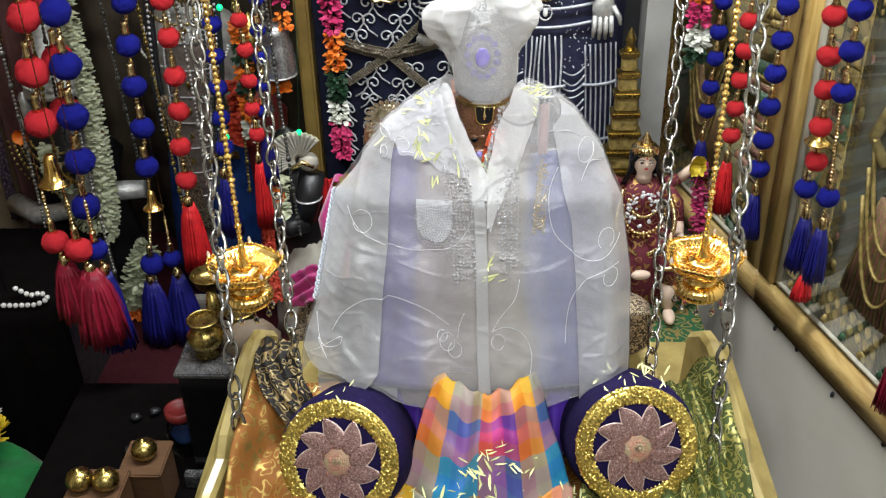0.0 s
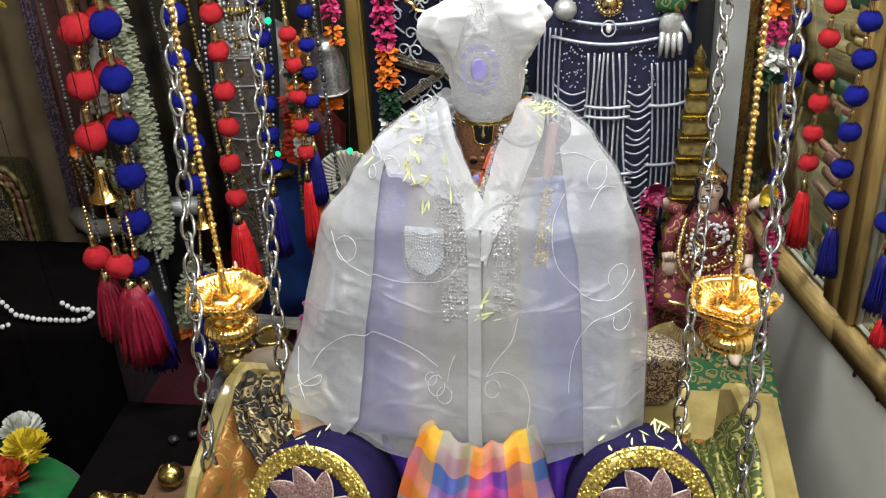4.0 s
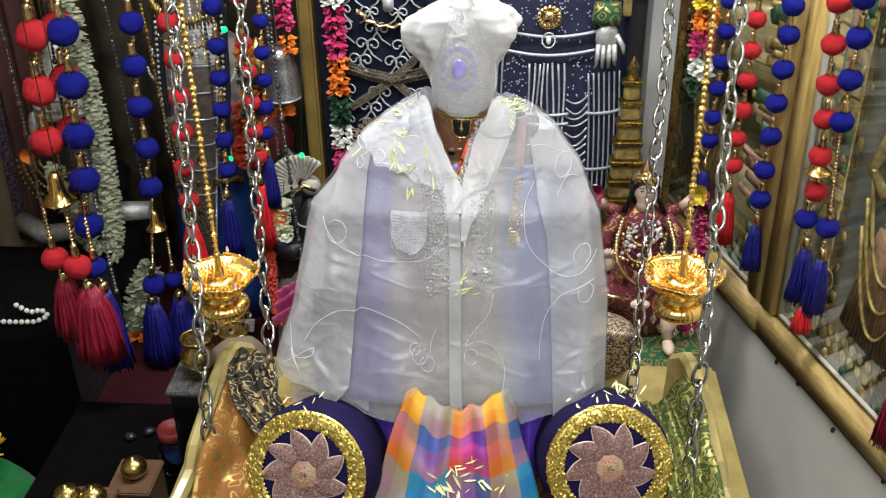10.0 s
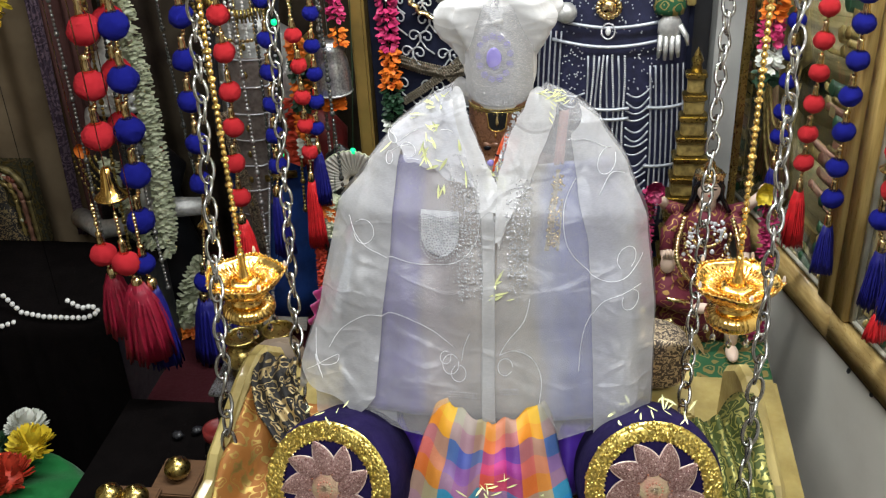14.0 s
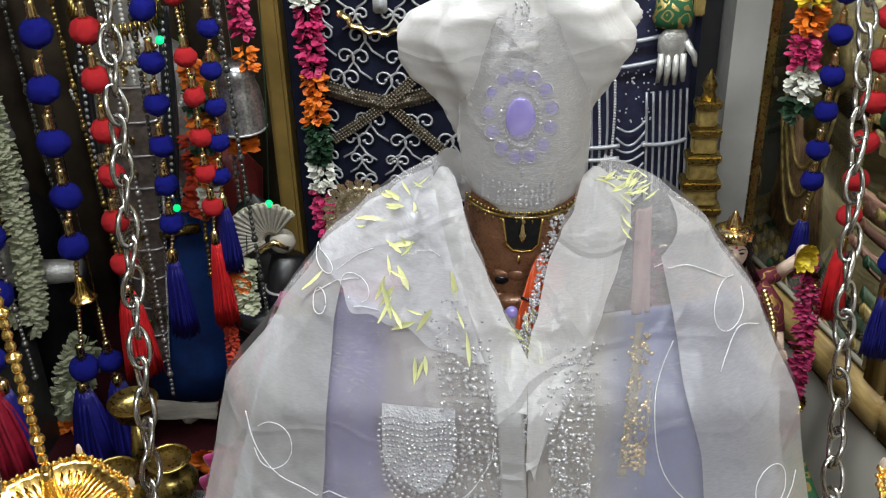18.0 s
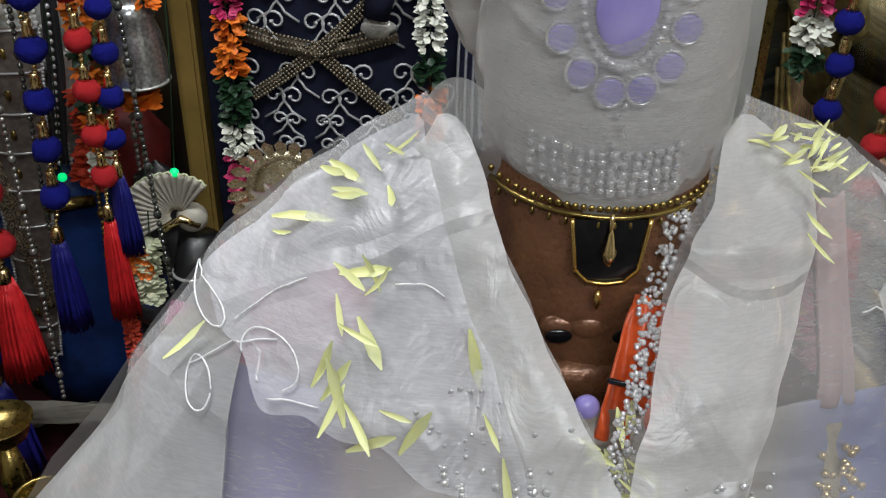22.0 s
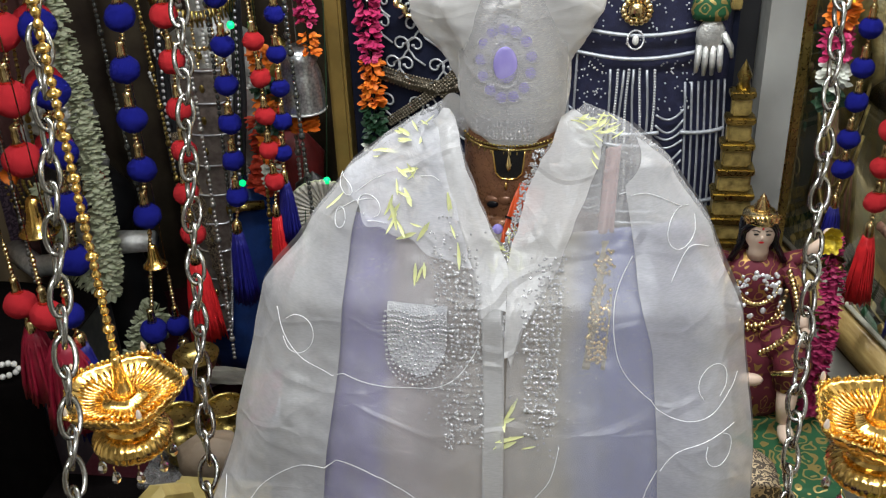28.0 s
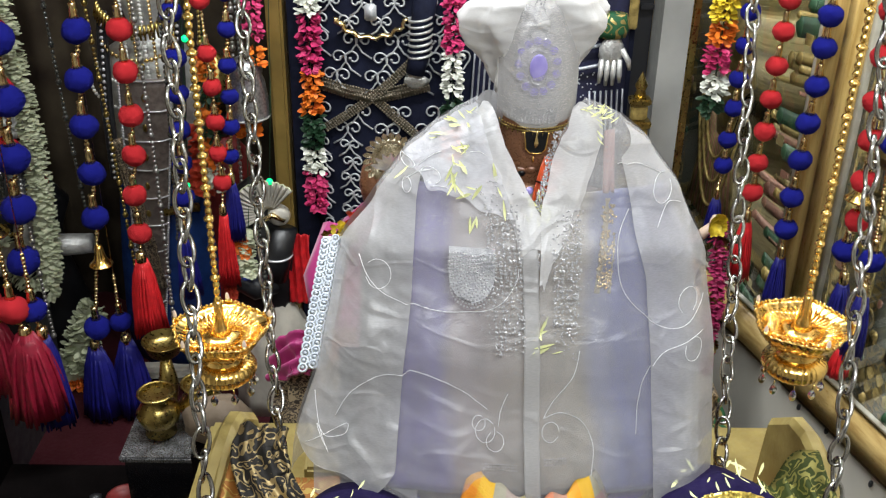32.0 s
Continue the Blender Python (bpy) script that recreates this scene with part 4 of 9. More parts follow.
# ---- bolsters ----
def bolster(c, yaw, label):
    top = root("bolster", (c[0], c[1] + 0.05, c[2] - 0.08), label, "bolster", "bolsters before the idol")
    m = pose(c[0], c[1], c[2], -27, 0, yaw) @ Matrix.Scale(1.1, 4)

    def w(p):
        return m @ Vector(p)

    R = 0.069
    body = Mesh()
    prof = [(0.0, 0.0), (0.030, -0.001), (0.056, 0.001), (0.064, 0.006), (0.069, 0.016), (0.0705, 0.035), (0.069, 0.075), (0.06, 0.095), (0.03, 0.105), (0, 0.106)]
    body.lathe(prof, (0, 0, 0), 48, lambda a, i: 1 + 0.012 * math.sin(a * 3 + i), turn=Matrix.Rotation(-math.pi / 2, 3, "X"))
    body.v = [tuple(w(p)) for p in body.v]
    part("velvet_body", body, M_PURPLE, top)
    ring = Mesh()
    ring.grid(lambda u, v: w((math.cos(2 * math.pi * u) * (0.0475 + 0.0175 * v), -0.0022 + 0.003 * v * v, math.sin(2 * math.pi * u) * (0.0475 + 0.0175 * v))), 60, 3, 0.001)
    for i in range(900):
        a, q = rnd.uniform(0, 2 * math.pi), rnd.random()
        rr = 0.0475 + 0.0175 * q
        p = w((math.cos(a) * rr, -0.0030 + 0.003 * q * q - 0.0008 * rnd.random(), math.sin(a) * rr))
        ring.ball(p, 0.0019, (1, 0.22, 1), 6, 3, turn=Euler((-0.47 + rnd.gauss(0, 0.35), 0, rnd.gauss(0, 0.35))).to_matrix())
    part("sequin_ring", ring, M_SEQUIN, top, "glittering gold sequin ring")
    edge = Mesh()
    for i in range(64):
        a = 2 * math.pi * i / 64
        for rr in (0.0470,):
            edge.ball(w((math.cos(a) * rr, -0.0015, math.sin(a) * rr)), 0.0018, (1, 1, 1), 5, 4)
    part("bead_edging", edge, M_GOLDBEAD, top)
    for i in range(9):
        a = 2 * math.pi * i / 9 + 0.25
        pm = Mesh()

        def pf(u, v, a=a, lift=0.0):
            t = v
            ww = (1.75 * t ** 0.5 * max(0.0, 1 - t) ** 0.75 + 0.35 * (1 - t)) * 0.0118
            r0 = 0.014 + 0.033 * t
            bend = 0.30 * t ** 1.4
            s = (u - 0.5) * 2 * ww
            return w((math.cos(a + bend) * r0 - math.sin(a + bend) * s, -0.004 - lift - 0.0022 * (1 - (2 * u - 1) ** 2), math.sin(a + bend) * r0 + math.cos(a + bend) * s))

        pm.grid(pf, 6, 8, 0.0012)
        pt_ = part("sequin_petal", pm, M_ROSE, top)
        ol = Mesh()
        for u in (0.02, 0.98):
            ol.tube([pf(u, k / 12, lift=0.0004) for k in range(13)], 0.0011, 5)
        for k in range(9):
            ol.ball(pf(0.3 + 0.4 * (k % 2), 0.2 + k * 0.07, lift=0.0004), 0.0012, (1, 1, 1), 5, 3)
        part("petal_edging", ol, M_ROSEEDGE, pt_, "pale silver rose thread edging")
    mid = Mesh().lathe([(0.018, 0), (0.0175, 0.003), (0.012, 0.0045), (0.005, 0.006), (0, 0.0065)], (0, 0, 0), 24, turn=Matrix.Rotation(math.pi / 2, 3, "X"))
    mid.v = [tuple(w((p[0], p[1] - 0.002, p[2]))) for p in mid.v]
    part("medallion", mid, M_MEDAL, top, "round pale gold medallion")
    rb = Mesh()
    for i in range(26):
        a = 2 * math.pi * i / 26
        rb.ball(w((math.cos(a) * 0.0165, -0.0055, math.sin(a) * 0.0165)), 0.0016, (1, 1, 1), 6, 4)
    for i in range(14):
        a = 2 * math.pi * i / 14
        rb.ball(w((math.cos(a) * 0.0075, -0.0075, math.sin(a) * 0.0075)), 0.0012, (1, 1, 1), 6, 4)
    part("bead_ring", rb, M_ROSEBEAD, top)
    st = Mesh().ball(w((0, -0.0085, 0)), 0.0045, (1, 0.6, 1), 10, 8)
    part("centre_stone", st, M_CRYSTAL, top)
    return top


bolster((0.212, 0.872, 0.866), 6, "purple velvet bolster with gold sequin ring and rose flower")
bolster((-0.133, 0.850, 0.862), -10, "purple velvet bolster with gold sequin ring and rose flower")

# ---- the idol and its clothes ----
ZT, ZH = 1.205, 0.885


def lerp_table(tab, z):
    if z >= tab[0][0]:
        return tab[0][1]
    for (a, p), (b, q) in zip(tab, tab[1:]):
        if z >= b:
            k = (a - z) / (a - b)
            k = k * k * (3 - 2 * k) * 0.5 + k * 0.5
            return p + (q - p) * k
    return tab[-1][1]


LEFT = ((1.215, -0.016), (1.20, -0.044), (1.19, -0.062), (1.168, -0.089), (1.135, -0.115), (1.098, -0.147), (1.07, -0.153), (1.0, -0.166), (0.93, -0.188), (0.915, -0.190), (0.86, -0.195))
RIGHT = ((1.215, 0.085), (1.20, 0.122), (1.18, 0.150), (1.14, 0.180), (1.09, 0.203), (1.0, 0.214), (0.9, 0.213), (0.86, 0.213))
FRONT = ((1.215, 1.100), (1.19, 1.080), (1.15, 1.046), (1.10, 1.012), (1.0, 0.966), (0.9, 0.920), (0.86, 0.905))


EDGE = ((1.215, 1.145), (1.18, 1.125), (1.14, 1.10), (1.09, 1.07), (1.0, 1.025), (0.9, 0.975), (0.86, 0.96))


# inner and outer edges of the two lapels, by height
INNER_L = ((1.225, -0.012), (1.205, 0.000), (1.191, 0.0055), (1.174, 0.015), (1.161, 0.023), (1.148, 0.031), (1.136, 0.038), (1.08, 0.038))
INNER_R = ((1.225, 0.075), (1.204, 0.066), (1.195, 0.0585), (1.177, 0.0515), (1.160, 0.0475), (1.150, 0.043), (1.136, 0.040), (1.08, 0.040))
OUTER_L = ((1.225, -0.030), (1.211, -0.021), (1.20, -0.016), (1.189, -0.012), (1.178, -0.008), (1.168, -0.001), (1.146, 0.007), (1.12, 0.018), (1.08, 0.029))
OUTER_R = ((1.225, 0.094), (1.204, 0.0985), (1.194, 0.0975), (1.176, 0.091), (1.160, 0.083), (1.141, 0.075), (1.121, 0.063), (1.102, 0.050), (1.08, 0.044))


def front(x, z, lift=0.0):
    """The depth of the robe's outer face at x, z."""
    w = (RIGHT_AT(z) - CX) if x > CX else (CX - LEFT_AT(z))
    s = min(1.0, abs(x - CX) / max(w, 0.01))
    yb = lerp_table(FRONT, z)
    ye = lerp_table(EDGE, z)
    return ye - (ye - yb) * (1 - s ** 2.6) ** 0.55 - lift


def LEFT_AT(z):
    return lerp_table(LEFT, z)


def RIGHT_AT(z):
    return lerp_table(RIGHT, z)


# the idol itself: one plain form
idol = Mesh()


def torso(u, v):
    z = 0.80 + 0.315 * v
    a = 2 * math.pi * u
    zz = max(z, 0.88)
    wl, wr = CX - LEFT_AT(zz), RIGHT_AT(zz) - CX
    k = 0.46 + 0.10 * v
    yf = lerp_table(FRONT, zz) + 0.028
    s, c = math.sin(a), math.cos(a)
    w = (wr if s > 0 else wl) * k
    ym = lerp_table(EDGE, zz) + 0.02
    return (CX + w * s, ym - (ym - yf) * max(0, c) ** 0.6 + (0.07 * -c if c < 0 else 0), z)


idol.slot = 0
idol.grid(torso, 48, 24)
idol.slot = 1
idol.lathe([(0.05, 1.06), (0.046, 1.10), (0.040, 1.125), (0.0372, 1.14), (0.0365, 1.16), (0.0365, 1.18), (0.0355, 1.215), (0.031, 1.25), (0.02, 1.285), (0, 1.30)], (CX, 1.125, 0), 40, squash=(1, 1.15))
idol.ball((CX - 0.003, 1.0868, 1.1700), 0.0050, (0.9, 0.6, 2.6), 16, 12)
idol.ball((CX - 0.003, 1.0856, 1.1600), 0.0060, (1.15, 0.6, 0.8), 16, 12)
idol.ball((CX - 0.003, 1.0880, 1.1400), 0.0150, (1.3, 0.6, 0.6), 20, 12)
for s in (-1, 1):
    idol.ball((CX - 0.003 + s * 0.0085, 1.0872, 1.1590), 0.0058, (1.3, 0.55, 0.75), 14, 10)
idol.slot = 2
for s in (-1, 1):
    idol.ball((CX - 0.003 + s * 0.0098, 1.0838, 1.1570), 0.0034, (1.25, 0.30, 0.80), 12, 8)
thing("idol_statue", idol, [M_TORSO, M_COPPER, M_BLACKGLOSS], "copper-faced idol statue seated on the swing, wrapped in sheer white cloth", "statue")

# forehead plate
orn = root("forehead_plate", (CX - 0.003, 1.079, 1.19), "black enamel forehead plate with gold rim and pearl drop", "ornament")
PX, PZ = CX - 0.001, 1.189


def plate_edge(k, grow=0.0):
    """The outline of a small shield, k from 0 to 1."""
    shape = ((-1, 1), (-0.9, 0.2), (-0.82, -0.55), (-0.5, -0.9), (0, -0.98), (0.5, -0.9), (0.82, -0.55), (0.9, 0.2), (1, 1))
    t = k * (len(shape) - 1)
    i = min(int(t), len(shape) - 2)
    a, b = shape[i], shape[i + 1]
    f = t - i
    return (PX + (a[0] + (b[0] - a[0]) * f) * (0.0108 + grow), PZ + (a[1] + (b[1] - a[1]) * f) * (0.0106 + grow))


pm = Mesh()
pts = [plate_edge(i / 24) for i in range(25)]
pm.add([(x, 1.0815, z) for x, z in pts] + [(x, 1.089, z) for x, z in pts], [tuple(range(25))] + [(i, 25 + i, 26 + i, i + 1) for i in range(24)])
part("enamel_plate", pm, M_BLACKGLOSS, orn, smooth=False)
part("gold_rim", Mesh().tube([(x, 1.081, z) for x, z in [plate_edge(i / 24, 0.0004) for i in range(25)]], 0.0007, 6), M_GOLD, orn, "thin gold rim")
gp = Mesh()
gp.lathe([(0, 0.006), (0.0009, 0.004), (0.0014, 0.001), (0.0022, -0.002), (0.0018, -0.0045), (0.0008, -0.0065), (0, -0.007)], (PX, 1.0795, PZ + 0.003), 10)
gp.tube([(PX, 1.0805, PZ + 0.013), (PX, 1.0805, PZ + 0.006)], 0.0008, 5)
part("pearl_drop", gp, M_GOLDBEAD, orn, "small gold pearl drop")
part("nose_pin", Mesh().lathe([(0.0006, 0.003), (0.0013, 0), (0.0006, -0.003), (0, -0.004)], (PX - 0.002, 1.080, 1.1735), 8), M_GOLD, orn)
band = Mesh()
bw = []
for i in range(31):
    x = CX - 0.034 + 0.068 * i / 30
    y = 1.125 - 0.0420 * math.sqrt(max(0.02, 1 - ((x - CX) / 0.037) ** 2)) - 0.0012
    bw.append((x, y, 1.2000))
    band.ball((x, y - 0.0006, 1.2030), 0.0011, (1, 0.6, 1), 6, 4)
    if i % 2:
        band.ball((x, y - 0.0004, 1.1975), 0.0009, (0.8, 0.6, 1.5), 6, 4)
band.tube(bw, 0.0009, 6)
thing("brow_fringe", band, M_OLDBRASS, "thin gold band with small beads along the brow", "ornament")

# necklaces and cloth at the throat
nk = Mesh()
for i in range(520):
    t = rnd.random()
    z = 1.200 - 0.105 * t
    xi = lerp_table(INNER_R, z)
    x = xi - 0.0065 + 0.007 * rnd.random() - 0.002 * t
    nk.ball((x, front(x, z) + 0.004 * (1 - t) - 0.003 * rnd.random(), z), rnd.uniform(0.0005, 0.0012), (1, 1, 1), 6, 4)
thing("silver_bead_chain", nk, M_SILVERBEAD, "thick band of bright silver beads beside the throat", "necklace")
strip("orange_ribbon", [(CX + 0.016, 1.074, 1.176), (CX + 0.011, 1.064, 1.164), (CX + 0.006, 1.056, 1.150), (CX + 0.004, 1.052, 1.142)], 0.019, M_ORANGESILK, "bright orange silk ribbon tied at the throat", "ribbon", 0.0015, (0, -1, 0.2), 0.0008)
thing("ribbon_cord", Mesh().tube([(CX + 0.020, 1.060, 1.163), (CX + 0.012, 1.056, 1.158), (CX - 0.002, 1.058, 1.161)], 0.0009, 5), M_BLACKGLOSS, "thin black cord round the orange ribbon", "cord")
gc = Mesh()
for i in range(26):
    t = i / 25
    gc.ball((CX - 0.026 + 0.050 * t, 1.073 - 0.016 * math.sin(math.pi * t), 1.150 - 0.026 * math.sin(math.pi * t)), 0.0021, (1, 1, 1), 6, 4)
for i in range(22):
    t = i / 21
    gc.ball((CX + 0.006 + 0.006 * math.sin(t * 9), 1.056 - 0.028 * t, 1.135 - 0.075 * t), 0.0026, (1, 0.8, 1), 6, 4, 0.3)
thing("gold_necklace", gc, M_GOLD, "gold bead necklace with a long jewelled drop", "necklace")
for x, z in ((CX - 0.007, 1.151), (CX + 0.004, 1.120)):
    thing("lilac_bead", Mesh().ball((x, 1.058 - (1.151 - z) * 0.7, z), 0.0040, (1, 0.8, 1), 12, 8), M_AMETHYST, "polished violet bead in the necklace", "bead", "violet beads")

# jewelled breast plate and bead panels under the sheer robe
plate = root("breast_plate", (-0.018, 1.03, 1.094), "silver beaded hand-shaped breast plate under the robe", "breast plate")


def under(x, z, d=0.009):
    return front(x, z) + d


PLX, PLZ = -0.0225, 1.0835
pl = Mesh()
for i in range(8):
    z = 1.1095 - i * 0.0030
    w = 0.0205 + 0.0012 * math.sin(i * 0.5)
    for k in range(17):
        x = PLX - w + 2 * w * k / 16
        if (x - PLX) ** 2 + (z - PLZ) ** 2 > 0.0142 ** 2:
            pl.ball((x, under(x, z, -0.0090), z + 0.0015 * math.sin(k * 0.55)), 0.0011, (1, 0.7, 0.8), 6, 4)
part("bead_field", pl, M_SILVERBEAD, plate)
for j, rr in enumerate((0.0195, 0.0165, 0.0130, 0.0098, 0.0066, 0.0034)):
    rg = Mesh()
    n = int(rr * 2000)
    for i in range(n):
        a = 2 * math.pi * i / n
        if j < 2 and math.sin(a) > 0.15:
            continue
        x, z = PLX + rr * math.cos(a), PLZ + rr * 0.92 * math.sin(a)
        rg.ball((x, under(x, z, -0.0092), z), 0.0011, (1, 0.7, 1), 6, 4)
    tagged(part("bead_ring", rg, M_SILVERBEAD, plate), "ring of tiny silver beads", kind="stuff")
part("backing", Mesh().grid(lambda u, v: (PLX + 0.021 * (2 * u - 1) * (1 if v < 0.5 else math.sqrt(max(0.0, 1 - (2 * v - 1) ** 2))), under(PLX + 0.021 * (2 * u - 1), 1.111 - 0.046 * v, 0.0008), 1.111 - 0.046 * v), 16, 20), M_SILVERCLOTH, plate, "pale silver cloth backing")
for xa0, xb0, xa1, xb1, z0, z1, nn in ((-0.014, 0.020, 0.000, 0.028, 1.146, 1.030, 640), (0.048, 0.078, 0.053, 0.074, 1.142, 1.040, 560)):
    bp = Mesh()
    for i in range(nn):
        t = rnd.random() ** 1.15
        u = (int(rnd.random() * 7) + 0.5) / 7
        x = xa0 + (xa1 - xa0) * t + (xb0 - xa0 + (xb1 - xb0 - xa1 + xa0) * t) * u + rnd.gauss(0, 0.0008)
        z = round((z0 + (z1 - z0) * t) / 0.0034) * 0.0034 + rnd.gauss(0, 0.0006)
        if (x - PLX) ** 2 + (z - PLZ) ** 2 > 0.021 ** 2:
            bp.ball((x, under(x, z, rnd.choice((-0.009, -0.009, 0.004))), z), rnd.uniform(0.0006, 0.0014), (1, 0.7, 1), 6, 4)
    thing("silver_beadwork", bp, M_SILVERBEAD, "panel of sparkling silver beads on the chest", "beadwork", "bead panels on the chest", "stuff")
gq = Mesh()
for i in range(130):
    t = rnd.random()
    x, z = 0.097 - 0.005 * t + 0.014 * rnd.random(), 1.140 - 0.066 * t
    gq.ball((x, under(x, z, 0.008), z), rnd.uniform(0.0010, 0.0018), (1, 0.8, 1), 6, 4)
thing("gold_bead_patch", gq, M_GOLDBEAD, "small patch of pale gold beads on the breast", "beadwork", kind="stuff")


def wrinkle(x, z):
    return 0.0034 * noise.noise(Vector((x * 26, z * 9, 1.1))) + 0.0009 * noise.noise(Vector((x * 50, z * 50, 4.0))) + 0.0012 * abs(noise.noise(Vector((x * 40 + z * 60, z * 45, 7.0))))


def inner_panel(name, xa, xb, z0, z1, d, material, label):
    def fn(u, v):
        z = z0 + (z1 - z0) * v
        a, b = xa(z), xb(z)
        x = a + (b - a) * u
        return (x, under(x, z, d) + wrinkle(x, z) + 0.001 * math.sin(u * 9 + v * 2), z)
    return thing(name, Mesh().grid(fn, 40, 30, 0.002), material, label, "under robe", "inner robe panels")


inner_panel("silk_underrobe", lambda z: max(-0.125, LEFT_AT(z) + 0.025), lambda z: min(0.195, RIGHT_AT(z) - 0.016), 1.150, 0.900, 0.012, M_UNDERROBE, "silk under robe with soft violet, beige and blue bands")
inner_panel("silk_underrobe", lambda z: 0.102 - 0.1 * (1.19 - z), lambda z: 0.113 - 0.1 * (1.19 - z), 1.192, 1.148, 0.012, M_UNDERPINK, "dusky pink silk strip of the under robe")
inner_panel("silk_underrobe", lambda z: 0.093 - 0.08 * (1.14 - z), lambda z: 0.112 - 0.08 * (1.14 - z), 1.143, 1.068, 0.013, mat("ivory_silk", (0.30, 0.26, 0.19), 0.45, colour2=(0.26, 0.22, 0.15), scale=60, bump=0.2), "pale cream silk strip of the under robe")

thing("inner_skirt", Mesh().grid(lambda u, v: (-0.150 + 0.345 * u, 1.045 - 0.05 * v - 0.02 * math.sin(math.pi * u) + 0.004 * math.sin(u * 40), 0.985 - 0.195 * v), 50, 16, 0.003), mat("dark_violet_skirt", (0.030, 0.022, 0.060), 0.6, colour2=(0.05, 0.035, 0.04), scale=18, bump=0.2, spec=0.2), "dark violet skirt of the under robe", "under robe")
# the robe
robe = root("sheer_robe", (CX, 1.0, 0.88), "sheer white organza robe with white curling embroidery", "robe")


def hem(x):
    """The lower edge of the robe's front: pointed at the placket, rising to the sides."""
    return 0.882 + 0.19 * abs(x - 0.040) ** 1.35 + 0.004 * math.sin(x * 60)


def inner(s, z):
    return lerp_table(INNER_R if s > 0 else INNER_L, z)


def crinkle(x, z, k=1.0):
    """Sharp pressed creases of stiff cloth."""
    q = Vector((x * 14 + z * 9, z * 30 - x * 7, 2.3))
    r = 1 - abs(noise.noise(q)) * 2.4
    q2 = Vector((x * 34 - z * 20, z * 70 + x * 16, 8.1))
    r2 = 1 - abs(noise.noise(q2)) * 2.2
    return -k * (0.0010 * max(0, r) ** 3 + 0.0006 * max(0, r2) ** 3)


def body_front(s):
    def fn(u, v):
        zt = 1.2135
        x_probe = CX + s * (0.004 + 0.115 * u)
        zl = hem(x_probe)
        z = zt + (zl - zt) * v
        x0 = inner(s, z)
        w = (RIGHT_AT(z) - CX) if s > 0 else (CX - LEFT_AT(z))
        x1 = CX + s * max(abs(x0 - CX) + 0.002, min(w - 0.001, 0.150))
        x = x0 + (x1 - x0) * u
        return (x, front(x, z, 0.0) + 0.003 + wrinkle(x, z) + crinkle(x, z), z)
    return fn


part("robe_front", Mesh().grid(body_front(-1), 60, 100), M_ORGBODY, robe)
part("robe_front", Mesh().grid(body_front(1), 60, 100), M_ORGBODY, robe)


# inner edges of the two sleeves, by height
SLEEVE_L = ((1.20, -0.060), (1.143, -0.074), (1.077, -0.077), (0.987, -0.086), (0.944, -0.089), (0.89, -0.094))
SLEEVE_R = ((1.20, 0.112), (1.13, 0.125), (1.08, 0.138), (1.02, 0.143), (0.94, 0.147), (0.89, 0.149))


def sleeve_left(u, v):
    z0 = 1.197 - 0.03 * u
    zl = 0.934 - 0.026 * min(1, u / 0.8) ** 1.2 + 0.10 * max(0, u - 0.8) - 0.003 * math.sin(u * 9)
    z = z0 + (zl - z0) * v
    xo = LEFT_AT(z) + 0.002
    xi = lerp_table(SLEEVE_L, z)
    x = xo + (xi - xo) * u
    y = front(x, z, 0.006) + wrinkle(x, z) + crinkle(x, z, 0.8) + 0.006 * math.sin(u * 8 + v * 3) * v - 0.012 * v * math.sin(math.pi * u)
    return (x, y, z)


def sleeve_right(u, v):
    z0 = 1.197 - 0.02 * u
    zl = 0.893 + 0.004 * math.sin(u * 5)
    z = z0 + (zl - z0) * v
    xo = RIGHT_AT(z) - 0.002
    xi = lerp_table(SLEEVE_R, z)
    x = xo + (xi - xo) * u
    y = front(x, z, 0.005) + wrinkle(x, z) + crinkle(x, z, 0.8) + 0.004 * math.sin(u * 7 + v * 2) * v - 0.006 * v * math.sin(math.pi * u)
    return (x, y, z)


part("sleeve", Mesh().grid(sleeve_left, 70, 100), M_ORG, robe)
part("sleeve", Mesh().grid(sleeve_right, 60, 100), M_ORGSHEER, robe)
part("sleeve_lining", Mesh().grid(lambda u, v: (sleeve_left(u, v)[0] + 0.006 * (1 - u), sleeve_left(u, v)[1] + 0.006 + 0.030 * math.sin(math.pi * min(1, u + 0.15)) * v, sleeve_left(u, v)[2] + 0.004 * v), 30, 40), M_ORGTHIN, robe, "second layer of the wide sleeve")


def robe_back(u, v):
    z = 1.20 - 0.31 * v
    a = math.pi * u
    wl, wr = CX - LEFT_AT(z), RIGHT_AT(z) - CX
    c = math.cos(a)
    e = lerp_table(EDGE, z)
    return (CX + (wr if c > 0 else wl) * c, e + (0.035 + 0.07 * v) * math.sin(a), z - 0.045 * math.sin(a) ** 0.7 * (1 - v))


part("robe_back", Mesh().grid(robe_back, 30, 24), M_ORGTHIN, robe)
# inner lower flap under the wide sleeve
part("under_flap", Mesh().grid(lambda u, v: (-0.17 + 0.10 * u, front(-0.17 + 0.10 * u, 0.93, -0.012) - 0.014 * v + 0.004 * math.sin(u * 9), 0.935 - (0.062 + 0.012 * math.sin(u * 5)) * v), 20, 14), M_ORG2, robe)


def lapel_y(s, x, z):
    y = min(front(x, z), 1.104 + 0.9 * max(0, z - 1.20))
    return y - 0.0085


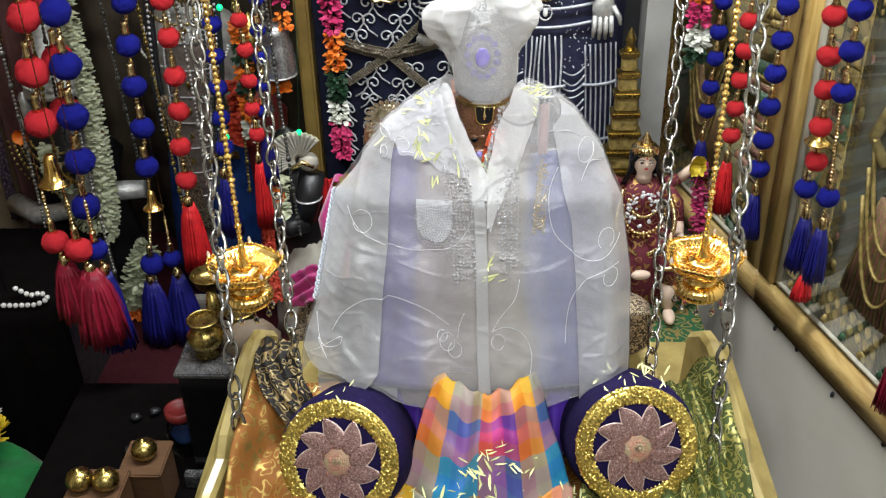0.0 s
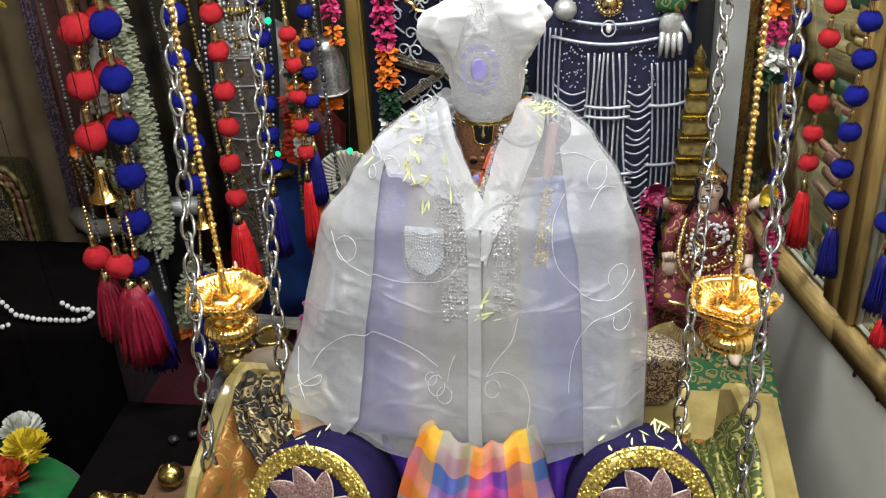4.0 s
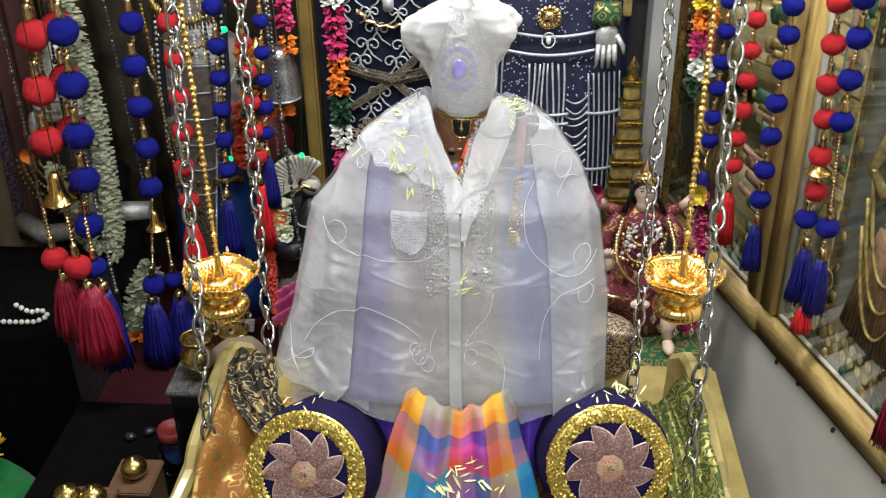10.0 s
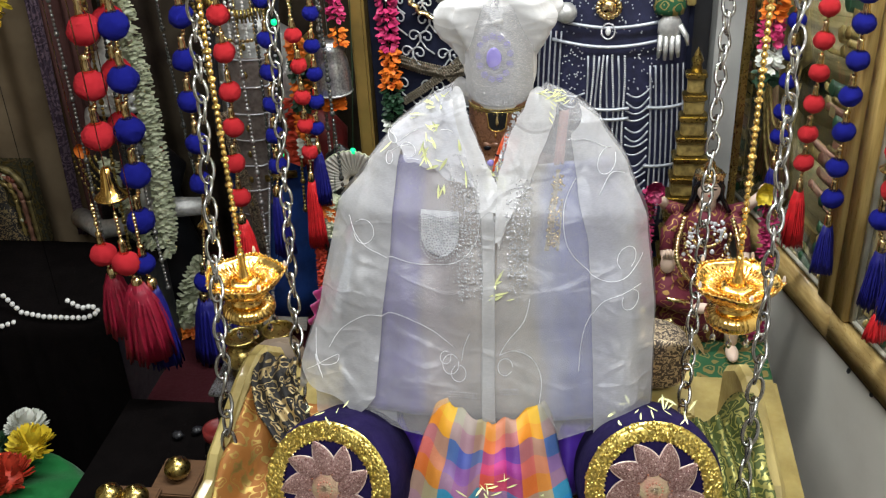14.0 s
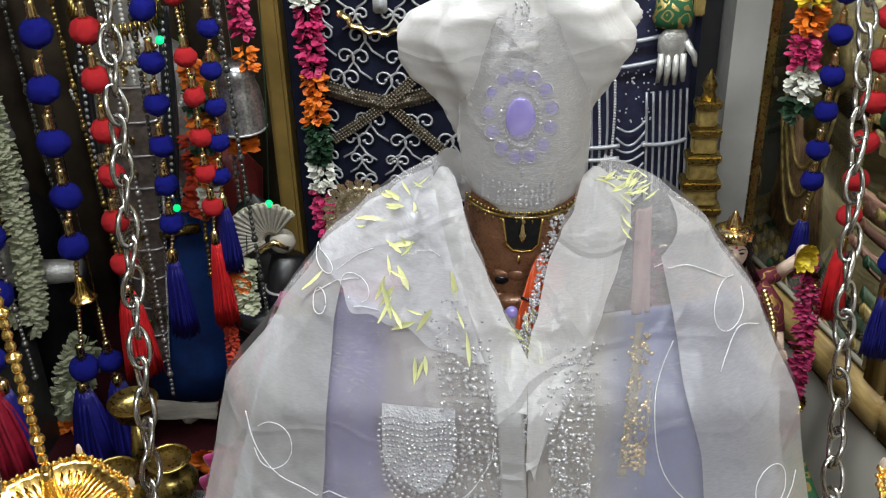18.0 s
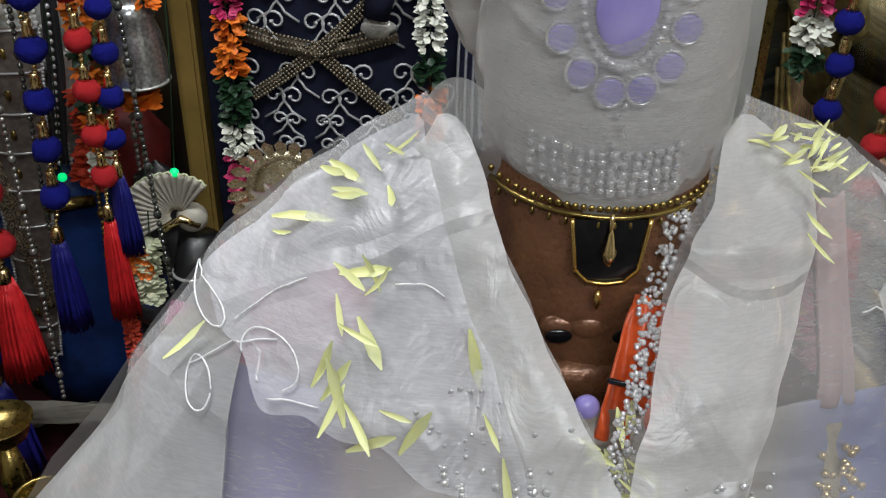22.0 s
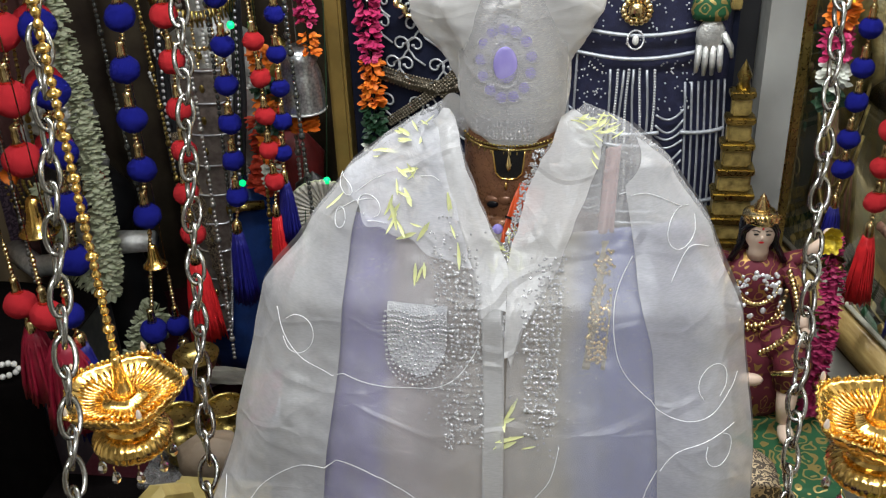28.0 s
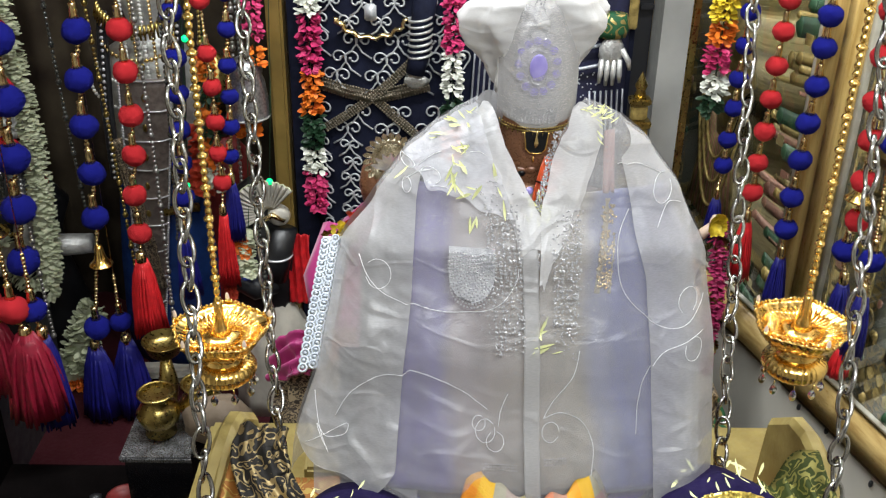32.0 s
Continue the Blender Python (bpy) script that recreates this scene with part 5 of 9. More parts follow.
def lapel(s):
    def fn(u, v):
        z = 1.217 - 0.010 * max(0, u - 0.4) - (0.133 if s > 0 else 0.103) * v
        a, c = inner(s, z), lerp_table(OUTER_R if s > 0 else OUTER_L, z)
        a -= s * 0.0015
        k = u + 0.03 * math.sin(v * 9 + s)
        x = a + (c - a) * k
        y = lapel_y(s, x, z) + 0.0015 * u + crinkle(x * 0.7, z, 0.7) + 0.0010 * math.sin(u * 7 + v * 5) * (1 - v)
        return (x, y + (0.004 * max(0, u - 0.85) / 0.15), z + 0.0015 * math.sin(u * 5))
    return fn


for s in (-1, 1):
    part("lapel", Mesh().grid(lapel(s), 24, 80), M_LAPEL, robe, "doubled sheer lapel")


def placket(u, v):
    z = 1.132 - 0.252 * v
    x = 0.028 + 0.010 * v + (u - 0.5) * 0.0145 + 0.0012 * math.sin(v * 6)
    return (x, front(x, z, 0.004) + wrinkle(x, z) * 0.5, z)


part("placket", Mesh().grid(placket, 8, 50, 0.0012), M_ORG2, robe, "doubled opaque front band")


def cape_low(x):
    """The uneven lower edge of the shoulder cape."""
    k = (x + 0.095) / 0.105
    return 1.168 - 0.032 * k + 0.0025 * math.sin(k * 13) + 0.0015 * math.sin(k * 31)


def yoke(u, v):
    """The overlaid shoulder cape, ending in an uneven edge."""
    xs = -0.092 + 0.100 * u
    zlow = cape_low(xs)
    z = 1.212 + (zlow - 1.212) * v
    xl = LEFT_AT(z) + 0.001
    xr = lerp_table(OUTER_L, z) + 0.004
    x = xl + (max(xr, xl + 0.001) - xl) * u
    return (x, min(front(x, z, 0.0085), 1.14) + wrinkle(x, z) * 0.8 + crinkle(x * 1.2, z * 1.2, 1.3), z)


part("shoulder_cape", Mesh().grid(yoke, 60, 50), M_CAPE, robe, "crinkled shoulder layer")


def robe_y(x, z):
    """The outermost layer of the robe at x, z: body, sleeve, cape or lapel."""
    y = front(x, z) + 0.003 + wrinkle(x, z) + crinkle(x, z)
    v = min(1.0, max(0.0, (1.185 - z) / 0.27))
    xo, xi = LEFT_AT(z) + 0.002, lerp_table(SLEEVE_L, z)
    u = (x - xo) / (xi - xo)
    if u < 1:
        u = max(0.0, u)
        y = min(y, front(x, z, 0.006) + wrinkle(x, z) + crinkle(x, z, 0.8) + 0.006 * math.sin(u * 8 + v * 3) * v - 0.012 * v * math.sin(math.pi * u))
    xo, xi = RIGHT_AT(z) - 0.002, lerp_table(SLEEVE_R, z)
    u = (x - xo) / (xi - xo)
    if u < 1:
        u = max(0.0, u)
        y = min(y, front(x, z, 0.005) + wrinkle(x, z) + crinkle(x, z, 0.8) + 0.004 * math.sin(u * 7 + v * 2) * v - 0.006 * v * math.sin(math.pi * u))
    if x < 0.012 and z > cape_low(x):
        y = min(y, front(x, z, 0.0085) + wrinkle(x, z) * 0.8 + crinkle(x * 1.2, z * 1.2, 1.3))
    for s, tab in ((-1, OUTER_L), (1, OUTER_R)):
        if z > 1.09 and s * (x - CX) < s * (lerp_table(tab, z) - CX) and s * (x - CX) > 0:
            y = min(y, lapel_y(s, x, z) - 0.001)
    return y


def embroider(pts, r=0.00030, lift=0.0010):
    """A raised thread along x, z points on the face of the robe."""
    dense = []
    n = len(pts)
    for i in range(n - 1):
        p0, p1, p2, p3 = pts[max(0, i - 1)], pts[i], pts[i + 1], pts[min(n - 1, i + 2)]
        for k in range(6):
            t = k / 6
            q = [0.5 * ((2 * p1[j]) + (p2[j] - p0[j]) * t + (2 * p0[j] - 5 * p1[j] + 4 * p2[j] - p3[j]) * t * t + (3 * p1[j] - p0[j] - 3 * p2[j] + p3[j]) * t ** 3) for j in (0, 1)]
            dense.append(q)
    dense.append(pts[-1])
    return Mesh().tube([(x, robe_y(x, z) - lift, z) for x, z in dense], r, 5)


def loop(cx, cz, r, a0, a1, n=8, sx=1.0):
    return [(cx + sx * r * math.cos(radians(a0 + (a1 - a0) * i / n)), cz + r * math.sin(radians(a0 + (a1 - a0) * i / n))) for i in range(n + 1)]


CURLS = (
    [(-0.126, 1.097), (-0.117, 1.082), (-0.099, 1.069), (-0.062, 1.058), (-0.027, 1.056), (0.002, 1.064), (0.018, 1.082), (0.020, 1.094)],
    loop(-0.108, 1.086, 0.012, 200, 500),
    [(-0.146, 0.967), (-0.130, 0.989), (-0.097, 1.006), (-0.060, 1.003), (-0.031, 0.991), (-0.006, 0.975)],
    [(-0.175, 0.936), (-0.151, 0.954), (-0.135, 0.962), (-0.137, 0.954), (-0.154, 0.950), (-0.164, 0.954), (-0.155, 0.942)],
    [(-0.168, 0.972), (-0.162, 0.955), (-0.152, 0.938)],
    loop(-0.008, 0.958, 0.009, 40, 380), loop(0.001, 0.950, 0.008, 120, 440), loop(-0.014, 0.964, 0.006, 60, 380),
    [(0.012, 0.990), (0.006, 0.975), (0.004, 0.962)],
    loop(-0.083, 1.166, 0.0032, 0, 360, 10, 2.2), loop(-0.061, 1.163, 0.0052, -60, 250, 10, 1.75), loop(-0.083, 1.152, 0.0050, 0, 350, 8, 0.85), [(-0.073, 1.167), (-0.066, 1.172), (-0.058, 1.177), (-0.051, 1.180)], [(-0.087, 1.154), (-0.079, 1.159), (-0.069, 1.164), (-0.059, 1.167)], [(-0.061, 1.156), (-0.055, 1.157), (-0.046, 1.157)], [(-0.025, 1.183), (-0.017, 1.184), (-0.011, 1.182)],
)
CURLS_R = (
    [(0.122, 1.138), (0.111, 1.115), (0.114, 1.081), (0.130, 1.059), (0.154, 1.045), (0.177, 1.045), (0.192, 1.054), (0.197, 1.060)],
    loop(0.179, 1.062, 0.010, -60, 230),
    [(0.195, 1.034), (0.178, 1.032), (0.154, 1.024), (0.139, 1.003), (0.133, 0.981), (0.131, 0.955)],
    loop(0.184, 1.024, 0.009, 150, 430),
    [(0.077, 1.027), (0.071, 1.005), (0.054, 0.983), (0.045, 0.969)],
    [(0.045, 0.969), (0.062, 0.974), (0.081, 0.966), (0.091, 0.948), (0.090, 0.927), (0.086, 0.908)],
    loop(0.052, 0.958, 0.008, 0, 330),
    [(0.112, 1.171), (0.131, 1.172), (0.155, 1.161)], loop(0.155, 1.151, 0.010, 60, 380),
    [(0.148, 1.125), (0.160, 1.140), (0.175, 1.135)],
)
for pts in CURLS + CURLS_R:
    part("embroidery", embroider(pts), M_THREAD, robe, "raised white thread")
edge = Mesh()
for fn in (lambda t: sleeve_left(t, 1.0), lambda t: sleeve_left(1.0, t), lambda t: sleeve_right(t, 1.0), lambda t: sleeve_right(1.0, t), lambda t: body_front(1)(t, 1.0), lambda t: body_front(-1)(t, 1.0)):
    edge.tube([fn(i / 40) for i in range(41)], 0.00026, 5)
part("hem_edge", edge, M_ORG, robe, "rolled sheer hem")
for xa, xb, zc in ((-0.010, 0.024, 0.927), (0.047, 0.071, 0.932)):
    hb = Mesh()
    for k in range(3):
        for i in range(int((xb - xa) / 0.0024)):
            x = xa + 0.0024 * i + rnd.uniform(-0.0004, 0.0004)
            z = zc + 0.0022 * k
            hb.ball((x, robe_y(x, z) - 0.0006, z), rnd.uniform(0.0006, 0.0011), (1, 0.6, 1), 5, 4)
    part("hem_beads", hb, M_SILVERBEAD, robe, "short bar of silver beads at the hem")
sp = Mesh()
for i in range(260):
    a = rnd.random()
    if a < 0.5:
        x, z = rnd.gauss(-0.002, 0.012), rnd.uniform(1.03, 1.165)
    else:
        x, z = rnd.gauss(0.07, 0.012), rnd.uniform(1.02, 1.14)
    sp.ball((x, robe_y(x, z) - 0.0004, z), rnd.uniform(0.0005, 0.0010), (1, 0.6, 1), 5, 4)
part("spangle_work", sp, M_SILVERBEAD, robe, "scattered silver spangles")

# head wrap
wrap = root("head_wrap", (CX, 1.13, 1.205), "grey white organza head wrap with two puffed sides", "head wrap")


HEAD = ((1.338, 0.003), (1.333, 0.012), (1.322, 0.0185), (1.305, 0.0265), (1.285, 0.0325), (1.262, 0.0370), (1.245, 0.0385), (1.228, 0.0382), (1.212, 0.0355), (1.20, 0.031))


def headform(u, v):
    z = 1.338 - 0.138 * v
    r = lerp_table(HEAD, z)
    a = 2 * math.pi * u
    n = noise.noise(Vector((math.sin(a) * 2.5 + z * 14, math.cos(a) * 2.5, z * 30)))
    r *= 1 + 0.035 * n + 0.03 * (1 - abs(noise.noise(Vector((math.sin(a) * 4 - z * 26, math.cos(a) * 3, z * 18 + 5)))) * 2.5) * (0.1 if math.cos(a) > 0.5 and 0.35 < v < 0.9 else 0.8)
    return (CX + r * math.sin(a), 1.132 - r * (1.16 + 0.35 * max(0, 1 - r / 0.04)) * math.cos(a) + 0.009 * (0.25 - v), z - 0.010 * math.cos(a) ** 3 * v ** 3 + (0.03 * v if math.cos(a) < -0.2 else 0))


part("wrapped_cloth", Mesh().grid(headform, 96, 70), M_HEADCLOTH, wrap)


CAP = ((1.329, 0.006), (1.327, 0.030), (1.321, 0.046), (1.310, 0.060), (1.297, 0.067), (1.286, 0.0665), (1.274, 0.060), (1.262, 0.051), (1.250, 0.043), (1.236, 0.036), (1.228, 0.030))


def cap(u, v):
    """The wide gathered top of the wrap: a flat crown, side lobes and a narrow waist, with folds from the middle."""
    a = 2 * math.pi * u
    z = 1.329 - 0.101 * v
    s, k = math.sin(a), math.cos(a)
    r = lerp_table(CAP, z)
    n = noise.noise(Vector((s * 1.6, k * 1.6, z * 16)))
    f = math.sin(a * 5 + 0.8 + 2.2 * n + z * 22)
    f2 = 1 - abs(noise.noise(Vector((s * 2.2 + z * 8, k * 2.2, z * 26 + 3)))) * 3
    r *= 1 + (0.075 * f + 0.06 * f2 + 0.06 * n) * min(1, v * 5)
    x = r * s * (1.0 if s < 0 else 0.985)
    y = 1.137 - r * k * 0.66
    dip = 0.010 * math.exp(-(s / 0.35) ** 2) * (1 if k > 0 else 0.3) * min(1, v * 3)
    return (CX - 0.002 + x, y + dip, z + 0.004 * s - 0.006 * abs(s) ** 3 * (1 - v))


part("crown_cloth", Mesh().grid(cap, 120, 60), M_HEADCLOTH, wrap, "gathered crown with two side lobes")


def flap(u, v):
    w = math.sqrt(max(0.0, 1 - (2 * u - 1) ** 2))
    return (CX - 0.030 - 0.026 * u, 1.106 + 0.03 * u - 0.006 * math.sin(math.pi * v) * w, 1.198 + (0.010 + 0.022 * w) * (1 - v) - 0.008 * u)


part("neck_flap", Mesh().grid(flap, 24, 16), M_ORG2, wrap)


def headface(x, z):
    r = lerp_table(HEAD, z)
    s = min(0.97, abs(x - CX) / r)
    return 1.132 - r * (1.16 + 0.35 * max(0, 1 - r / 0.04)) * math.sqrt(1 - s * s) + 0.009 * (0.25 - (1.338 - z) / 0.138) - 0.0022




def front_panel(u, v):
    """The cloth drawn from the crown down over the face, its edges lying as folds."""
    z = 1.334 - 0.130 * v
    w = 0.010 + 0.0285 * min(1, v / 0.42) ** 0.85 - 0.012 * max(0, v - 0.75) / 0.25
    w = min(w, 0.985 * lerp_table(HEAD, z))
    x = CX - 0.001 + w * (2 * u - 1)
    y = headface(x, z) + 0.0012
    y -= 0.0060 * math.exp(-((u - 0.05) / 0.08) ** 2) * max(0, 1 - v * 1.5) + 0.0055 * math.exp(-((u - 0.96) / 0.07) ** 2) * max(0, 1 - v * 1.8)
    cz = 1.300 - 26 * (x - CX - 0.004) ** 2
    if x < CX + 0.006:
        k = (z - cz) / 0.006
        y -= 0.0052 * math.exp(-k * k) * (1 if k < 0 else 0.7)
        k = (z - cz + 0.020) / 0.007
        y -= 0.0034 * math.exp(-k * k) * min(1, (CX - x) / 0.012) if x < CX else 0
    y -= 0.0022 * math.exp(-((x - CX - 0.004) / 0.005) ** 2) * max(0, 1 - v * 2.2)
    return (x, y + 0.0006 * noise.noise(Vector((x * 90, 3, z * 60))), z)


part("face_panel", Mesh().grid(front_panel, 60, 90, 0.0006), M_HEADCLOTH, wrap, "front layer falling over the face")
brooch = root("brooch", (CX - 0.003, 1.08, 1.259), "oval lilac stone brooch ringed with clear beads on the head wrap", "brooch")
BX, BZ = CX - 0.003, 1.2615
part("centre_stone", Mesh().ball((BX, headface(BX, BZ) - 0.004, BZ), 0.0090, (0.9, 0.25, 1.40), 18, 12), M_AMETHYST, brooch)
bd = Mesh()
for i in range(34):
    a = 2 * math.pi * i / 34
    x, z = BX + 0.0104 * math.cos(a), BZ + 0.0150 * math.sin(a)
    bd.ball((x, headface(x, z) - 0.003, z), 0.0013, (1, 1, 1), 6, 5)
part("bead_ring", bd, M_SILVERBEAD, brooch)
for i in range(13):
    a = 2 * math.pi * i / 13 + 0.2
    x, z = BX + 0.0170 * math.cos(a), BZ + 0.0222 * math.sin(a)
    st = part("stone", Mesh().ball((x, headface(x, z) - 0.0025, z), 0.0038, (1, 0.28, 1.05), 12, 8), M_AMETHYST, brooch)
    part("setting", Mesh().tube([(x + 0.0041 * math.cos(b), headface(x, z) - 0.0028, z + 0.0043 * math.sin(b)) for b in [2 * math.pi * j / 16 for j in range(16)]], 0.0006, 5, closed=True), M_SILVERBEAD, st)
part("veil", Mesh().grid(lambda u, v: (CX - 0.037 + 0.074 * u, headface(CX - 0.037 + 0.074 * u, 1.315 - 0.108 * v) - 0.0058 - 0.0012 * math.sin(u * 7 + v * 3), 1.312 - 0.104 * v), 24, 30), M_VEIL, wrap, "thin outer layer drawn over the brooch")
rows = Mesh()
for j in range(5):
    for i in range(14):
        x = CX - 0.024 + 0.040 * i / 13 + rnd.uniform(-0.0004, 0.0004)
        z = 1.2225 - j * 0.0030 - 0.002 * math.cos((x - CX) * 60) + rnd.uniform(-0.0004, 0.0004)
        rows.ball((x, headface(x, z) - 0.0012, z), rnd.uniform(0.0010, 0.0017), (1, 1, 1.2), 6, 5)
thing("pearl_rows", rows, M_SILVERBEAD, "five short rows of clear pearls on the head wrap", "beadwork")
seam = Mesh()
for sg in (-1, 1):
    for i in range(26):
        z = 1.318 - i * 0.0016
        x = BX + sg * (0.003 + 0.0055 * i / 26) + 0.0008 * math.sin(i * 1.3)
        seam.ball((x, headface(x, z) - 0.003, z), 0.0008, (1, 1, 1.3), 5, 4)
for i in range(40):
    z = 1.322 - i * 0.0028
    if abs(z - BZ) > 0.024:
        seam.ball((CX - 0.002 + 0.0012 * math.sin(i * 2.1), headface(CX, z) - 0.001, z), 0.0011, (1, 1, 1.2), 5, 4)
part("sparkling_seam", seam, M_SILVERBEAD, wrap, "thin glittering seam")

# lap cloth and violet side cloths
def lap(u, v):
    x0, x1 = -0.020 - 0.052 * v, 0.098 + 0.046 * v
    x = x0 + (x1 - x0) * u
    pleat = 0.010 * math.sin(u * 15 + 0.5) * (0.3 + 0.7 * v) + 0.005 * math.sin(u * 33)
    y = 0.945 - 0.095 * v ** 0.8 - 0.030 * math.sin(math.pi * u) ** 0.7 + pleat * 0.8
    z = 0.915 - 0.135 * v ** 1.15 + 0.006 * math.sin(u * 9 + v * 5) + fold(u * 4, v * 4, 1.5, 0.008)
    return (x, y, z)


sheet("lap_cloth", lap, 60, 40, 0.002, M_CHECK, "checked cotton lap cloth in orange, blue and magenta", "cloth", uv=(11, 10))


def violet(s):
    def fn(u, v):
        a = CX + s * 0.055
        b = CX + s * 0.125
        x = a + (b - a) * u
        return (x, 0.985 - 0.060 * v + 0.008 * math.sin(u * 12), 0.915 - 0.12 * v + 0.006 * math.sin(u * 10 + v * 3))
    return fn


for s in (-1, 1):
    sheet("violet_cloth", violet(s), 26, 24, 0.002, M_VIOLET, "deep violet satin folded beside the lap cloth", "cloth")
sheet("checked_apron", lambda u, v: (-0.075 + 0.215 * u, 0.86 - 0.05 * v - 0.02 * math.sin(math.pi * u) + 0.008 * math.sin(u * 22), 0.812 - 0.028 * v), 50, 12, 0.002, M_CHECK, "end of the checked cloth spread on the seat", "cloth", uv=(16, 2))

# loose petals
PET = []
for k in range(6):
    m = Mesh()
    bend = rnd.uniform(-0.3, 0.5)
    m.petal((0, 0, 0), (1, 0, 0), (0, 0, 1), 0.0165 + 0.002 * (k % 3), 0.0029 + 0.0006 * (k % 3), bend)
    PET.append(m.data("petal", M_PETAL))


def petal_group(name, spots, label, scale=1.0, laid=False):
    top = root(name, spots[0][0], label, "petals", "scattered petals")
    for p, tilt in spots:
        if isinstance(tilt, Matrix):
            m = Matrix.Translation(p) @ tilt @ pose(0, 0, 0, rnd.uniform(-14, 14), rnd.uniform(-12, 12), 0 if laid else rnd.uniform(0, 360)) @ Matrix.Translation((-0.006, 0, 0))
        else:
            m = Matrix.Translation(p) @ pose(0, 0, 0, tilt + rnd.uniform(-18, 18), rnd.uniform(-14, 14), 0) @ pose(0, 0, 0, 0, 0, rnd.uniform(0, 360))
        k = scale * (rnd.uniform(0.55, 1.0) if laid else rnd.uniform(0.4, 0.9))
        placed("petal", rnd.choice(PET), top, m @ Matrix.Diagonal((k, k * rnd.uniform(0.6, 1.2), k * rnd.uniform(0.6, 2.5), 1)))
    return top


def on_robe(x, z, lift=0.0022):
    """A place on the robe and the frame that lies flat there."""
    z = min(1.211, z)
    x = min(RIGHT_AT(z) - 0.004, max(LEFT_AT(z) + 0.004, x))
    e = 0.004
    tx = Vector((2 * e, front(x + e, z) - front(x - e, z), 0)).normalized()
    tz = Vector((0, front(x, z + e) - front(x, z - e), 2 * e)).normalized()
    n = tx.cross(tz).normalized()
    t2 = n.cross(tx)
    m = Matrix((tx, t2, n)).transposed().to_4x4()
    return Vector((x, robe_y(x, z), z)) + n * lift, m


# one by one on the shoulder and chest: x, z and the way they point
LYING = ((-0.0566, 1.1845, 10), (-0.0379, 1.196, 20), (-0.0238, 1.2057, 0), (-0.0215, 1.207, 60), (-0.025, 1.1986, -40), (-0.0883, 1.155, 70), (-0.0344, 1.1834, 15), (-0.0276, 1.182, 45), (-0.0398, 1.175, -65), (-0.0351, 1.1718, -20), (-0.0438, 1.1642, 70), (-0.0407, 1.1616, 60), (-0.0418, 1.1552, 70), (-0.0345, 1.1556, -50), (-0.0316, 1.1514, 25), (-0.0228, 1.1572, -15), (-0.0197, 1.1538, 60), (0.002, 1.1554, -65), (0.0059, 1.1451, -80), (-0.0029, 1.1711, -75), (-0.045, 1.199, 15), (-0.031, 1.203, 165), (-0.030, 1.1845, 120), (-0.0385, 1.158, 110), (-0.0215, 1.126, 75), (-0.0185, 1.128, 100), (-0.0245, 1.124, 95))
spots = []
for x, z, turn in LYING:
    for k in range(2 if turn in (10, 20, 15, -20) else 1):
        p, m = on_robe(x + k * rnd.gauss(0, 0.003), z + k * rnd.gauss(0, 0.002), 0.0028)
        spots.append((p, m @ pose(0, 0, 0, 0, 0, turn + k * rnd.uniform(-50, 50))))
petal_group("shoulder_petals", spots, "pale yellow petals fallen on the robe's shoulder and chest", 0.95, True)
spots = []
for i in range(30):
    k = rnd.random()
    p, m = on_robe(0.083 + 0.026 * k + rnd.gauss(0, 0.002), 1.2125 - 0.012 * k + rnd.gauss(0, 0.002), rnd.uniform(0.002, 0.006))
    spots.append((p, m @ pose(0, 0, 0, 0, 0, rnd.uniform(-80, 10))))
spots += [(on_robe(0.094 + rnd.gauss(0, 0.0015), 1.203 - 0.004 * i)[0], on_robe(0.094, 1.203 - 0.004 * i)[1] @ pose(0, 0, 0, 0, 0, -80)) for i in range(4)]
petal_group("shoulder_petals", spots, "clump of pale yellow petals on the other shoulder", 0.62, True)
spots = [on_robe(0.041 + rnd.gauss(0, 0.006), rnd.gauss(1.033, 0.007)) for i in range(9)]
petal_group("front_petals", spots, "few pale petals caught on the front band", 1.3)
spots = [((rnd.gauss(CX + 0.001, 0.004), 1.050 + rnd.uniform(-0.006, 0.002) - 0.6 * k, 1.150 - k), 60) for k in [rnd.uniform(0, 0.022) for i in range(30)]]
petal_group("throat_petals", spots, "heap of yellow petals in the neck opening", 0.75)
spots = []
for i in range(46):
    x = rnd.gauss(CX + 0.0, 0.022)
    u = min(1, max(0, (x + 0.045) / 0.16))
    p = lap(u, rnd.uniform(0.45, 0.80))
    spots.append(((x, p[1] - 0.004, p[2] + 0.006), 40))
petal_group("lap_petals", spots, "handful of pale yellow petals on the checked lap cloth", 1.0)
for c, lab in (((0.212, 0.872, 0.866), "petals fallen on top of the velvet bolster"), ((-0.133, 0.850, 0.862), "few pale petals on the velvet bolster")):
    spots = []
    for i in range(18 if c[0] > 0 else 7):
        a = radians(rnd.uniform(55, 130))
        yy = rnd.uniform(0.02, 0.09)
        spots.append(((c[0] + 0.073 * math.cos(a), c[1] + yy, c[2] + 0.079 * math.sin(a) - 0.42 * yy + 0.010), 10))
    petal_group("bolster_petals", spots, lab)
spots = [((rnd.choice((rnd.gauss(-0.055, 0.012), rnd.gauss(0.135, 0.012))), rnd.uniform(0.80, 0.86), rnd.uniform(0.80, 0.825)), 35) for i in range(46)]
petal_group("seat_petals", spots, "pale petals strewn over the seat beside the lap")
spots = [((rnd.gauss(CX, 0.05), rnd.uniform(0.785, 0.82), rnd.uniform(0.785, 0.80)), 20) for i in range(50)]
petal_group("seat_petals", spots, "pale petals strewn along the front of the seat")

